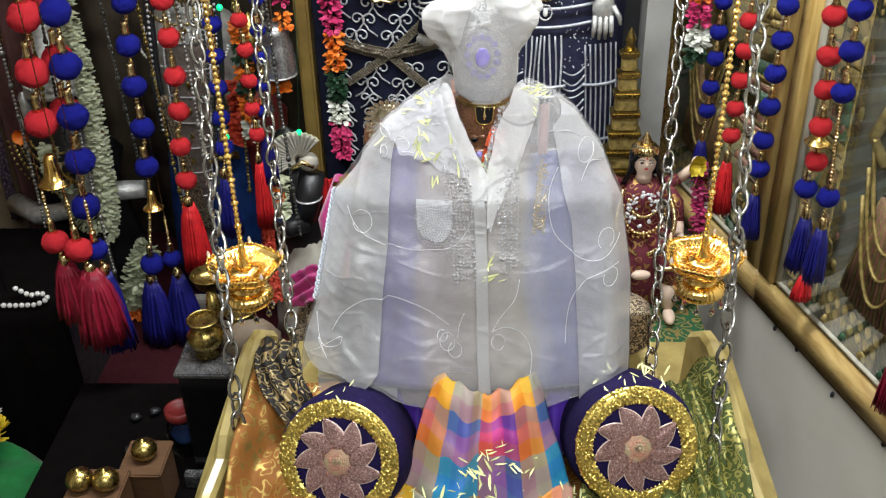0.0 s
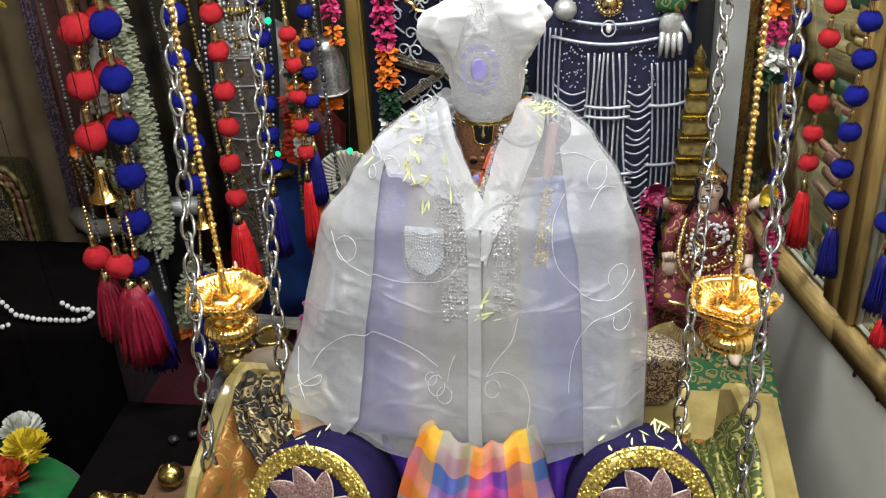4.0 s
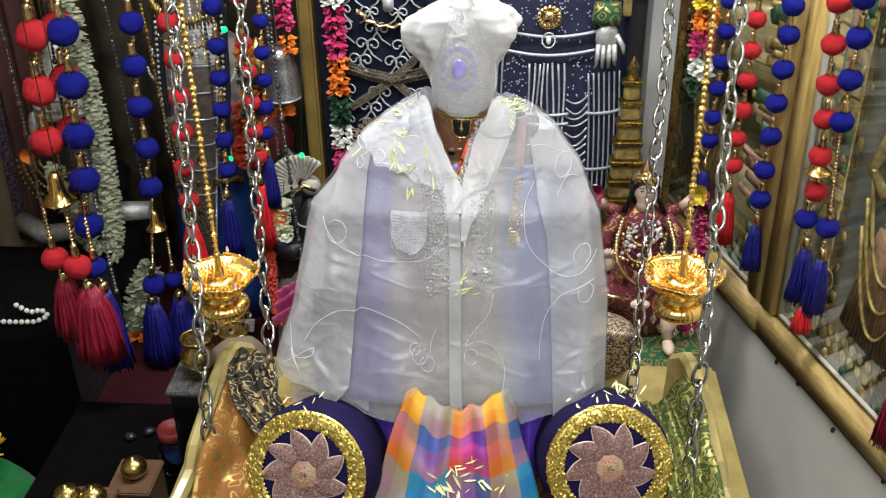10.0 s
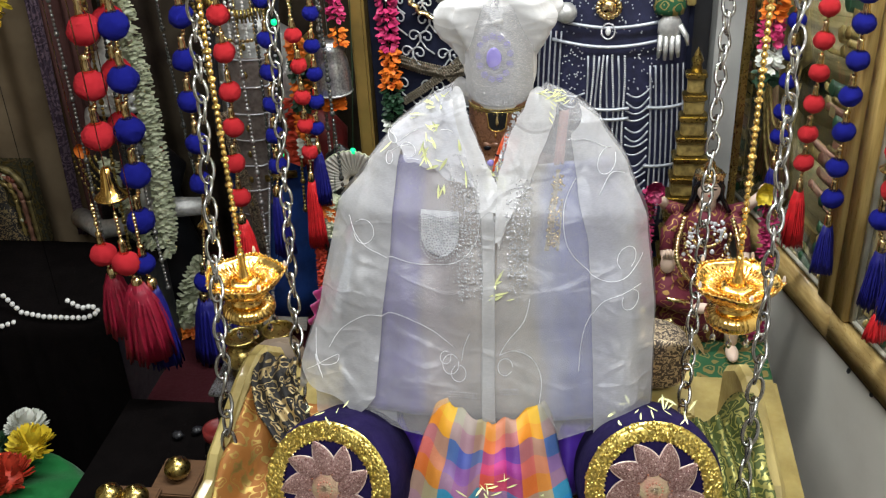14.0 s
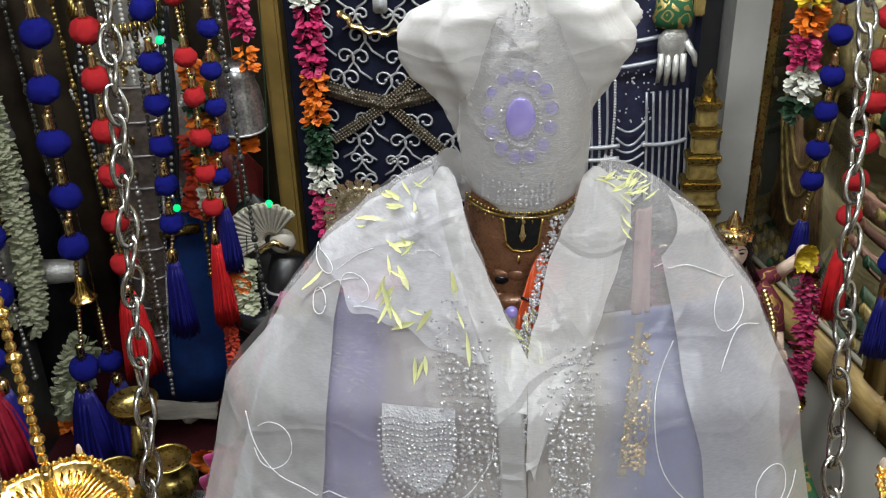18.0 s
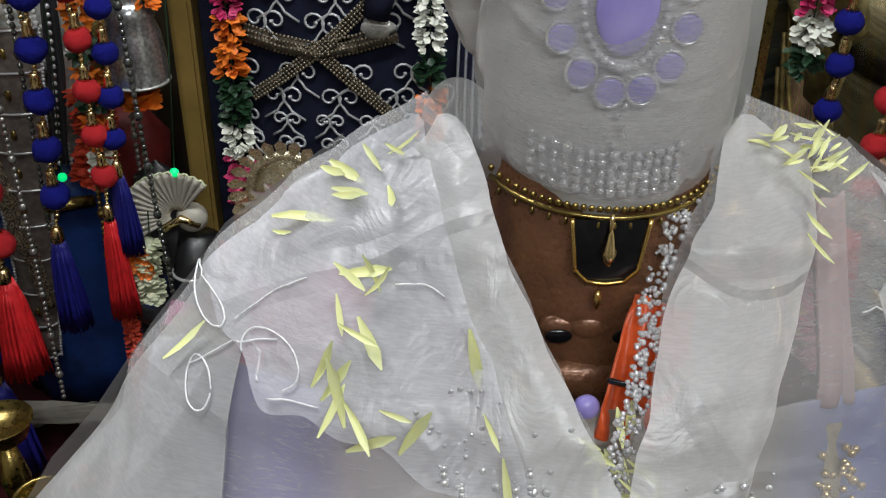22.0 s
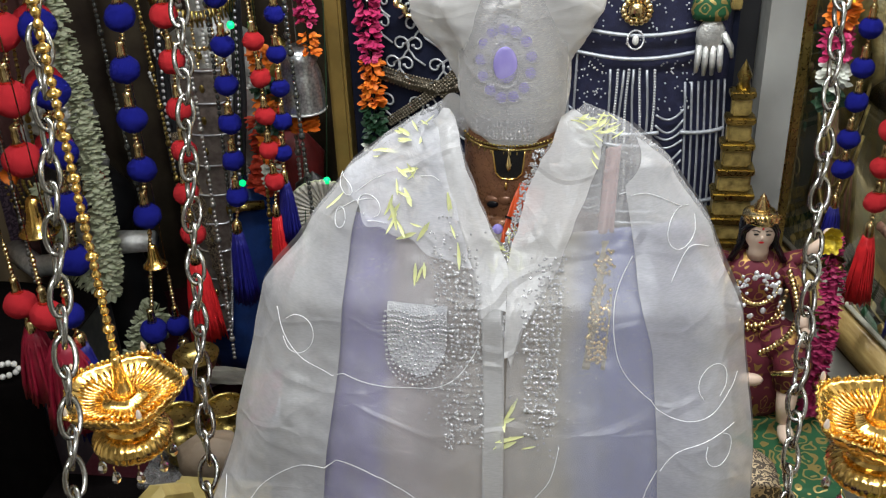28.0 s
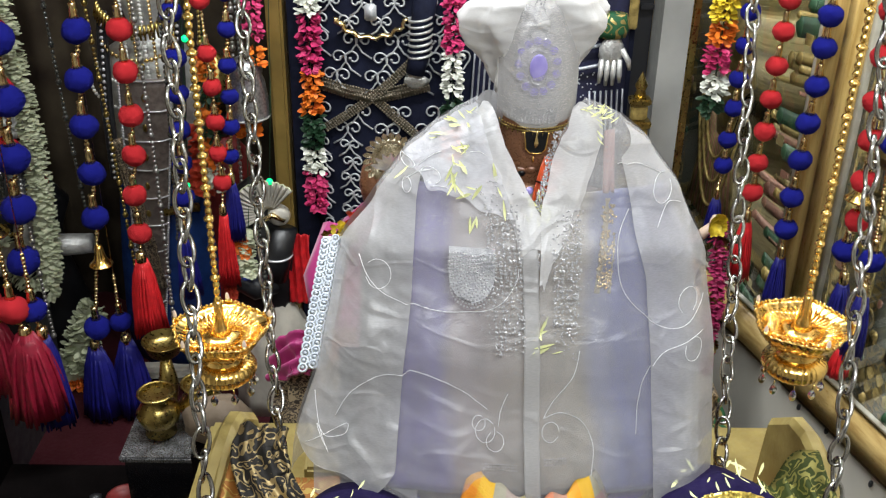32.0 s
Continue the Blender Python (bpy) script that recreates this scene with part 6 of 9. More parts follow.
# ---- hanging brass lamps ----
def hanging_lamp(x, y, z, yaw, label):
    """A five-wick brass lamp with beaded rod and crystal drops; z its bowl."""
    top = root("hanging_lamp", (x, y, z - 0.035), label, "lamp", "hanging brass lamps")

    def five(a, i):
        return 1 + 0.055 * math.cos(5 * (a - radians(yaw))) + 0.02 * math.cos(30 * a)

    part("bowl", Mesh().lathe([(0.010, 0.0), (0.020, -0.010), (0.031, -0.005), (0.041, 0.006), (0.0455, 0.014), (0.0455, 0.016), (0.041, 0.0125), (0.030, 0.008), (0.018, 0.006), (0.008, 0.010), (0.006, 0.018)], (x, y, z), 90, five), M_GOLD, top)
    for i in range(44):
        a = 2 * math.pi * i / 44
        k = five(a, 0)
        part("flute", Mesh().tube([(x + math.cos(a) * r * k, y + math.sin(a) * r * k, z + h) for r, h in ((0.018, 0.0075), (0.027, 0.0085), (0.035, 0.0125))], [0.0007, 0.0017, 0.0010], 5), M_GOLD, top)
    rim = Mesh()
    for i in range(70):
        a = 2 * math.pi * i / 70
        k = five(a, 0)
        rim.ball((x + math.cos(a) * 0.0455 * k, y + math.sin(a) * 0.0455 * k, z + 0.0155), 0.0017, (1, 1, 1), 6, 4)
    part("beaded_rim", rim, M_GOLD, top)
    part("neck", Mesh().lathe([(0.021, -0.012), (0.017, -0.016), (0.020, -0.020), (0.0205, -0.023)], (x, y, z), 40), M_GOLD, top)
    part("base_drum", Mesh().lathe([(0.020, -0.020), (0.028, -0.024), (0.031, -0.030), (0.030, -0.036), (0.026, -0.041), (0.012, -0.043), (0, -0.0435)], (x, y, z), 120, lambda a, i: 1 + (0.045 * abs(math.cos(17 * a)) if 1 <= i <= 4 else 0)), M_GOLD, top, "fluted drum base")
    part("stem", Mesh().lathe([(0.009, 0.008), (0.011, 0.011), (0.0075, 0.016), (0.0055, 0.028), (0.004, 0.040), (0.0042, 0.046)], (x, y, z), 20), M_GOLD, top)
    prof, h = [], 0.044
    while h < 0.62:
        r = 0.0036 if int(h / 0.0078) % 4 else 0.0052
        prof += [(0.0018, h), (r * 0.8, h + 0.0013), (r, h + 0.0034), (r * 0.8, h + 0.0055), (0.0018, h + 0.0068)]
        h += 0.0078
    part("beaded_rod", Mesh().lathe(prof, (x, y, z), 12), M_GOLD, top, "turned brass bead rod")
    part("hook_rod", Mesh().tube([(x, y, z + h - 0.004), (x, y, CEIL)], 0.002, 6), M_GOLD, top)
    for i in range(5):
        a = radians(yaw + 72 * i)
        p = (x + math.cos(a) * 0.0485, y + math.sin(a) * 0.0485, z + 0.0165)
        w = part("wick_cup", Mesh().ball(p, 0.0034, (1, 1, 0.8), 8, 6), M_GOLD, top)
        part("wick", Mesh().lathe([(0.0016, -0.001), (0.0022, 0.004), (0.0012, 0.008), (0, 0.0095)], p, 8), M_WICK, w, "pale cotton wick tip")
    for i in range(9):
        a = 2 * math.pi * i / 9 + 0.3
        p = Vector((x + math.cos(a) * 0.0285, y + math.sin(a) * 0.0285, z - 0.041))
        d = part("crystal_drop", Mesh().lathe([(0, 0.0), (0.0028, -0.004), (0.0040, -0.0075), (0.0026, -0.0115), (0, -0.0140)], p + Vector((0, 0, -0.004)), 6), M_CRYSTAL, top, smooth=False)
        part("drop_ring", Mesh().tube([p, p + Vector((0, 0, -0.005))], 0.0007, 4), M_GOLD, d)
    return top


hanging_lamp(-0.263, 1.041, 0.994, 20, "polished brass five-wick lamp on a beaded rod with crystal drops")
hanging_lamp(0.302, 1.043, 1.006, -8, "polished brass five-wick lamp catching bright light beside the wall")

# ---- pompom garlands ----
def pom_mesh(material, seed):
    m = Mesh()
    r = random.Random(seed)
    u, v = 28, 18
    off = Vector((seed * 3.1, 0, 0))

    def fn(a, b):
        d = Vector((math.sin(b) * math.cos(a), math.sin(b) * math.sin(a), math.cos(b)))
        k = 1 + 0.07 * noise.noise(d * 1.6 + off) + 0.05 * noise.noise(d * 9 + off)
        return Vector((d.x, d.y, d.z * 0.90)) * k

    m.grid(lambda s, t: fn(2 * math.pi * s, math.pi * t), u, v)
    for i in range(420):
        z = r.uniform(-1, 1)
        a = r.uniform(0, 2 * math.pi)
        q = math.sqrt(1 - z * z)
        d = Vector((q * math.cos(a), q * math.sin(a), z))
        p = Vector((d.x, d.y, d.z * 0.9)) * 0.96
        t = d + Vector((r.uniform(-0.5, 0.5), r.uniform(-0.5, 0.5), r.uniform(-0.5, 0.5)))
        s = d.orthogonal().normalized() * 0.020
        e = p + t.normalized() * r.uniform(0.08, 0.14)
        m.add([p - s, p + s, e], [(0, 1, 2)])
    return m.data("pompom", material)


POMS = {c: [pom_mesh(m, i + j * 5) for i in range(3)] for j, (c, m) in enumerate((("r", M_RED), ("c", M_CORAL), ("b", M_BLUE)))}


def bead_run(p, q, r):
    m = Mesh()
    p, q = Vector(p), Vector(q)
    n = max(1, int((q - p).length / (r * 1.9)))
    for i in range(n):
        k = 1.25 if i % 4 == 1 else 1.0
        m.ball(p.lerp(q, (i + 0.5) / n), r * k, (1, 1, 1), 7, 5)
    m.tube([p, q], r * 0.25, 4)
    return m


def tassel(x, y, z0, z1, width, seed):
    r = random.Random(seed)
    m = Mesh()
    n = 110
    for i in range(n):
        a, k = r.uniform(0, 2 * math.pi), math.sqrt(r.random())
        ex = math.cos(a) * k * width * 0.5
        ey = math.sin(a) * k * width * 0.4
        e = z1 + r.uniform(0, 0.08) * (z0 - z1)
        pts = []
        for j in range(5):
            t = j / 4
            f = 0.22 + 0.78 * t ** 0.6
            pts.append((x + ex * f + 0.02 * width * math.sin(i + t * 5), y + ey * f, z0 + (e - z0) * t))
        m.tube(pts, [width * 0.045] * 4 + [width * 0.02], 3)
    m.lathe([(width * 0.10, 0.0), (width * 0.22, -0.1 * (z0 - z1)), (width * 0.33, -0.5 * (z0 - z1)), (width * 0.40, -0.93 * (z0 - z1))], (x, y, z0), 20, lambda a, i: 1 + 0.06 * math.sin(a * 13) + 0.05 * math.sin(a * 7), squash=(1, 0.8))
    return m


def garland(poms, y, size, tas, bell, label, group, top_z=1.95, bead=0.0042, bell_size=1.0):
    """A hanging string: poms (x, z, colour) from the top down; tas (x, z0, z1, width, colour) tassels; bell (x, z)."""
    x0 = poms[0][0]
    yy = y if callable(y) else (lambda x: y)
    lowest = min(t[2] for t in tas) if tas else poms[-1][1]
    top = root("pompom_garland", (x0, yy(x0), lowest), label, "garland", group)
    prev = Vector((x0, yy(x0), poms[0][1] + 0.13))
    part("string", Mesh().tube([(x0, yy(x0), CEIL), (x0, yy(x0), top_z), prev], 0.0012, 4), M_GOLDBEAD, top)
    for k, (x, z, c) in enumerate(poms):
        p = Vector((x, yy(x), z))
        part("bead_run", bead_run(prev, p + Vector((0, 0, size * 0.45)), bead), M_GOLDBEAD, top)
        cap = Mesh().lathe([(bead * 0.9, size * 0.98), (bead * 1.9, size * 0.92), (bead * 1.5, size * 0.80), (bead * 1.9, size * 0.68), (bead * 1.7, size * 0.56), (bead * 2.6, size * 0.42)], p, 10)
        part("cap", cap, M_GOLDBEAD, top)
        ob = placed("pompom", POMS[c][k % 3], top, Matrix.Translation(p) @ pose(0, 0, 0, rnd.uniform(-25, 25), rnd.uniform(-25, 25), rnd.uniform(0, 360)) @ Matrix.Diagonal((size / 2, size / 2, size / 2, 1)))
        prev = p - Vector((0, 0, size * 0.45))
    if bell:
        bx, bz = bell
        p = Vector((bx, yy(bx), bz))
        part("bell", Mesh().lathe([(q * bell_size, h * bell_size) for q, h in ((0.004, 0.036), (0.007, 0.034), (0.010, 0.026), (0.0115, 0.012), (0.015, -0.002), (0.024, -0.012), (0.027, -0.014), (0.026, -0.016), (0.012, -0.010), (0.004, 0.0))], p, 28), M_GOLD, top, "bright gilt bell")
    for j, (x, z0, z1, w, c) in enumerate(tas):
        p = Vector((x, yy(x), z0))
        part("bead_run", bead_run(prev, p + Vector((0, 0, 0.012)), bead), M_GOLDBEAD, top)
        part("tassel_cap", Mesh().lathe([(bead, 0.016), (min(w, 0.075) * 0.16, 0.010), (min(w, 0.075) * 0.18, -0.010), (min(w, 0.075) * 0.15, -0.014)], p, 12), M_GOLDBEAD, top)
        part("tassel", tassel(x, yy(x), z0 - 0.004, z1, w, j + int(z0 * 1000)), {"r": M_TASRED, "c": M_TASCORAL, "b": M_TASBLUE}[c], top, {"r": "crimson thread tassel", "c": "red thread tassel", "b": "royal blue thread tassel"}[c])
    return top


GL, GR = "garlands hung over the idols", "garlands hung before the framed pictures"
# the thick corner cluster of three strings
garland([(-1.000, 1.060, "r"), (-1.006, 0.925, "r"), (-1.020, 0.790, "r"), (-1.029, 0.660, "r")], 2.20, 0.079, [], (-1.031, 0.520), "large red pompom garland with a gilt bell", GL, bead=0.0058, bell_size=1.6)
garland([(-0.936, 1.062, "b"), (-0.940, 0.930, "b"), (-0.944, 0.800, "b"), (-0.955, 0.670, "b"), (-0.963, 0.550, "b"), (-0.976, 0.420, "b")], 2.215, 0.074, [], None, "large blue pompom garland in the corner", GL, bead=0.0055)
garland([(-0.968, 1.062, "r"), (-0.972, 0.930, "r"), (-0.980, 0.800, "r"), (-0.990, 0.665, "r")], 2.262, 0.074, [], None, "large red pompom garland hung beside the blue one", GL, bead=0.0055)
garland([(-0.937, 0.491, "r")], 1.93, 0.060, [(-0.925, 0.444, 0.274, 0.100, "r")], None, "red pompom string with crimson tassel before the black chest", GL, bead=0.0046)
garland([(-0.882, 0.476, "r")], 1.92, 0.062, [(-0.867, 0.424, 0.214, 0.130, "r")], None, "red pompom string with full crimson tassel before the black chest", GL, bead=0.0046)
garland([(-0.853, 0.460, "b")], 1.945, 0.052, [(-0.845, 0.407, 0.172, 0.085, "b")], None, "blue pompom string with dark blue tassel before the black chest", GL, bead=0.0046)
garland([(-0.786, 1.045, "b"), (-0.789, 0.940, "b"), (-0.799, 0.836, "b"), (-0.804, 0.732, "b"), (-0.803, 0.622, "b"), (-0.812, 0.514, "b"), (-0.849, 0.222, "b")], 2.25, 0.060, [(-0.862, 0.172, -0.04, 0.105, "b")], (-0.815, 0.409), "blue pompom garland with gilt bell and blue tassel", GL, bead=0.0048)
garland([(-0.796, 0.232, "b")], 2.262, 0.052, [(-0.790, 0.182, -0.035, 0.105, "b")], None, "short blue pompom string with full tassel", GL, bead=0.0045)
garland([(-0.700, 1.035, "c"), (-0.701, 0.944, "c"), (-0.700, 0.854, "c"), (-0.701, 0.757, "c"), (-0.706, 0.666, "c"), (-0.717, 0.570, "c"), (-0.717, 0.476, "c")], 2.25, 0.053, [(-0.722, 0.415, 0.205, 0.085, "c")], None, "coral red pompom garland with red tassel", GL)
garland([(-0.588, 1.07, "b"), (-0.590, 0.983, "b"), (-0.590, 0.889, "b"), (-0.594, 0.811, "b"), (-0.598, 0.731, "b"), (-0.602, 0.652, "b"), (-0.605, 0.571, "b")], 2.24, 0.046, [(-0.615, 0.500, 0.315, 0.060, "b")], None, "blue pompom garland with blue tassel", GL)
garland([(-0.522, 1.016, "c"), (-0.519, 0.909, "c"), (-0.514, 0.837, "c"), (-0.514, 0.761, "c"), (-0.515, 0.690, "c"), (-0.512, 0.622, "c")], 2.21, 0.040, [(-0.516, 0.557, 0.36, 0.050, "c")], None, "small red pompom garland with red tassel", GL, bead=0.0038)
garland([(-0.474, 1.03, "b"), (-0.476, 0.956, "b"), (-0.481, 0.881, "b"), (-0.482, 0.814, "b"), (-0.485, 0.747, "b"), (-0.492, 0.680, "b")], 2.22, 0.038, [(-0.494, 0.627, 0.475, 0.045, "b")], None, "small blue pompom garland with blue tassel", GL, bead=0.0038)
# before the framed pictures
garland([(0.566, 1.085, "b"), (0.566, 1.010, "b"), (0.566, 0.941, "b"), (0.564, 0.871, "b"), (0.564, 0.808, "b"), (0.561, 0.738, "b"), (0.560, 0.679, "b")], 2.208, 0.040, [(0.556, 0.612, 0.495, 0.042, "b")], None, "small blue pompom garland with blue tassel", GR, bead=0.0036)
garland([(0.605, 1.061, "c"), (0.604, 1.000, "c"), (0.602, 0.932, "c"), (0.602, 0.864, "c"), (0.601, 0.797, "c"), (0.598, 0.729, "c"), (0.598, 0.663, "c")], 2.108, 0.042, [(0.596, 0.608, 0.455, 0.050, "c")], None, "small coral pompom garland with red tassel", GR, bead=0.0036)
garland([(0.645, 1.061, "b"), (0.645, 1.002, "b"), (0.645, 0.930, "b"), (0.642, 0.857, "b"), (0.641, 0.782, "b"), (0.639, 0.704, "b"), (0.640, 0.634, "b")], 2.000, 0.045, [(0.640, 0.582, 0.452, 0.048, "b")], None, "blue pompom garland with blue tassel", GR, bead=0.0038)
garland([(0.682, 1.115, "c"), (0.685, 1.037, "c"), (0.689, 0.958, "c"), (0.696, 0.889, "c"), (0.699, 0.811, "c"), (0.704, 0.734, "c"), (0.694, 0.672, "b")], 1.842, 0.045, [(0.704, 0.615, 0.470, 0.055, "b")], (0.700, 0.790), "mixed red and blue pompom garland with blue tassel", GR, bead=0.004)
garland([(0.707, 1.139, "b"), (0.711, 1.066, "b"), (0.710, 0.988, "b"), (0.710, 0.905, "b"), (0.722, 0.680, "b")], 1.790, 0.045, [(0.722, 0.620, 0.475, 0.055, "b"), (0.706, 0.50, 0.43, 0.045, "c")], None, "blue pompom garland with blue and red tassels", GR, bead=0.004)
garland([(0.805, 0.98, "c"), (0.806, 0.90, "c"), (0.806, 0.82, "c"), (0.806, 0.735, "c"), (0.815, 0.644, "c")], 1.520, 0.046, [(0.816, 0.560, 0.355, 0.062, "r")], None, "red pompom garland with crimson tassel near the frame edge", GR, bead=0.004)
garland([(0.84, 0.99, "b"), (0.842, 0.91, "b"), (0.842, 0.83, "b"), (0.842, 0.75, "b")], 1.47, 0.046, [(0.842, 0.67, 0.50, 0.055, "b")], None, "blue pompom garland with tassel near the frame edge", GR, bead=0.004)
bell = root("small_bell", (-1.155, 2.05, 0.02), "small silver bell hanging on a thread", "bell")
part("bell_body", Mesh().lathe([(0.003, 0.035), (0.006, 0.03), (0.008, 0.015), (0.017, 0.0), (0.018, -0.002), (0.010, 0.001)], (-1.155, 2.05, 0.04), 20), M_SILVERBEAD, bell)
part("thread", Mesh().tube([(-1.155, 2.05, 0.072), (-1.15, 2.05, CEIL)], 0.0008, 4), M_BLACKGLOSS, bell)

# ---- back panel with the two embroidered figures ----
PY = 2.36
panel = root("beaded_hanging", (0.0, PY, FLOOR), "black velvet panel with two figures dressed in white beadwork", "panel")
part("velvet_ground", Mesh().box((-0.375, PY, 0.05), (0.372, PY + 0.03, 1.75), 0.003), M_BLACKCLOTH, panel, smooth=False)
part("gilt_pole", Mesh().box((-0.418, PY - 0.02, FLOOR), (-0.382, PY + 0.035, 1.75), 0.006), mat("dull_gilt_wood", (0.26, 0.17, 0.045), 0.4, 0.2, scale=15), panel, "dull gilt upright", smooth=False)
part("panel_post", Mesh().box((-0.372, PY + 0.031, FLOOR), (0.372, PY + 0.06, 1.75)), M_BLACKMATT, panel, smooth=False)


def coat(u, v):
    """The swelling face of the long coat."""
    x = -0.325 + 0.36 * u
    z = 0.36 + 0.95 * v
    return (x, PY - 0.006 - 0.045 * math.sin(math.pi * u) ** 0.6, z)


def coat_y(x):
    u = min(1, max(0, (x + 0.325) / 0.36))
    return PY - 0.008 - 0.045 * max(0.0, math.sin(math.pi * u)) ** 0.6


part("coat", Mesh().grid(coat, 24, 20, 0.004), M_BLACKCLOTH, panel, "black coat with white bead scrolls")


def bead_line(pts, r, step=1.7, seg=5):
    """A run of touching beads along points."""
    m = Mesh()
    pts = [Vector(p) for p in pts]
    carry = 0.0
    for a, b in zip(pts, pts[1:]):
        l = (b - a).length
        d = carry
        while d < l:
            m.ball(a.lerp(b, d / l), r, (1, 0.8, 1), seg, 4)
            d += r * step
        carry = d - l
    return m


M_BEADW = mat("white_bead", (0.50, 0.51, 0.53), 0.3, 0.2, scale=90)
M_BEADSTR = mat("silver_cord", (0.42, 0.44, 0.48), 0.35, 0.35, scale=90)


def scroll(x, z, s, flip):
    """An S-scroll with a curled end."""
    pts = []
    for i in range(15):
        t = i / 14
        a = radians(-60 + 430 * t)
        r = s * (0.46 - 0.36 * t)
        pts.append((x + flip * (math.cos(a) * r + 0.15 * s), z + math.sin(a) * r))
    tail = [(x + flip * (-0.25 * s), z - 0.95 * s), (x + flip * (0.25 * s), z - 0.62 * s)]
    return [(px, coat_y(px) - 0.003, pz) for px, pz in tail + pts]


for col in range(9):
    for row in range(22):
        x = -0.296 + col * 0.034 + (0.006 if row % 2 else 0)
        z = 0.430 + row * 0.040
        s = 0.031
        if 0.70 < z < 0.92:
            s, x = 0.042, -0.290 + col * 0.044 + (0.02 if row % 2 else 0)
            if col > 6:
                continue
        if abs(z - (0.786 - 0.0)) < 0.022:
            continue
        flip = 1 if (col + (row // 2 if z > 0.7 else 0)) % 2 else -1
        bm_ = Mesh().tube(scroll(x, z, s, flip), 0.0021, 5)
        bm_.ball((x + flip * 0.012, coat_y(x) - 0.006, z), 0.0032, (1, 0.7, 1), 6, 4)
        part("bead_scroll", bm_, M_BEADW, panel)
for k in range(3):
    z = 0.405 - 0.014 * k
    part("hem_beads", bead_line([(-0.31 + 0.03 * i, coat_y(-0.31 + 0.03 * i) - 0.003, z + 0.006 * math.sin(i * 1.4)) for i in range(10)], 0.0034, 2.2 if k == 1 else 1.7), M_BEADW, panel)


def band(pts, w, material, name="jewelled_band"):
    m = Mesh()
    pts = [Vector(p) for p in pts]
    for a, b in zip(pts, pts[1:]):
        n = int((b - a).length / 0.006)
        side = (b - a).normalized().cross(Vector((0, -1, 0)))
        for i in range(n):
            p = a.lerp(b, (i + 0.5) / n)
            for k in (-1, -0.33, 0.33, 1):
                m.ball(p + side * (w * 0.5 * k) + Vector((0, -0.006, 0)), 0.0031 if abs(k) == 1 else 0.0027, (1, 0.8, 1), 5, 4)
        m.tube([a, b], w * 0.55, 4, flat=0.08)
    return part(name, m, material, panel, "beaded gilt band")


M_BANDM = mat("antique_gold_bead", (0.20, 0.165, 0.12), 0.35, 0.5, colour2=(0.10, 0.085, 0.06), scale=120)
BCX, BCZ = -0.190, 0.788


def bp_(x, z):
    return (x, coat_y(x) - 0.006, z)


band([bp_(-0.305, BCZ + 0.022), bp_(-0.25, BCZ + 0.010), bp_(BCX, BCZ), bp_(-0.13, BCZ + 0.014), bp_(-0.07, BCZ + 0.030)], 0.026, M_BANDM)
band([bp_(-0.30, 0.705), bp_(-0.25, 0.742), bp_(BCX, BCZ), bp_(-0.15, 0.825), bp_(-0.11, 0.865), bp_(-0.07, 0.91)], 0.016, M_BANDM)
band([bp_(BCX, BCZ), bp_(-0.14, 0.742), bp_(-0.09, 0.695), bp_(-0.05, 0.65)], 0.016, M_BANDM)
part("clasp", Mesh().ball(bp_(BCX, BCZ), 0.014, (1.1, 0.5, 1), 12, 8, 0.3), M_BANDM, panel, "round jewelled clasp")
arcp = []
for i in range(25):
    a = radians(195 + 150 * i / 24)
    k = 1 + 0.06 * math.sin(i * 1.6)
    arcp.append((-0.19 + 0.075 * k * math.cos(a), coat_y(-0.19) - 0.012, 0.975 + 0.055 * k * math.sin(a)))
part("gold_collar", Mesh().tube(arcp, 0.0075, 8, flat=0.6), M_GOLDBEAD, panel, "scalloped yellow gold collar")
part("collar_pendant", Mesh().box((-0.205, coat_y(-0.19) - 0.016, 0.955), (-0.18, coat_y(-0.19) - 0.006, 0.99), 0.003), M_BEADW, panel)
# silver arm of the coated figure
part("bracelet_arm", Mesh().tube([(-0.075, PY - 0.05, 1.03), (-0.085, PY - 0.06, 0.95), (-0.092, PY - 0.07, 0.88), (-0.10, PY - 0.075, 0.845)], [0.026, 0.024, 0.022, 0.02], 10), M_BLACKCLOTH, panel)
for i in range(7):
    z = 0.885 + i * 0.013
    part("bangle", Mesh().tube([(-0.089 + 0.024 * math.cos(a), PY - 0.068 + 0.024 * math.sin(a), z + 0.004 * math.cos(a)) for a in [2 * math.pi * k / 18 for k in range(18)]], 0.0028, 6, closed=True), M_SILVER, panel, "silver bangle")
part("silver_hand", Mesh().ball((-0.098, PY - 0.06, 0.825), 0.020, (1.3, 0.4, 0.9), 12, 8, 0.3), M_SILVER, panel)

# the second figure: dark skirt with silver strings
def skirt_y(x):
    u = min(1, max(0, (x - 0.01) / 0.35))
    return PY - 0.008 - 0.035 * max(0.0, math.sin(math.pi * u)) ** 0.6


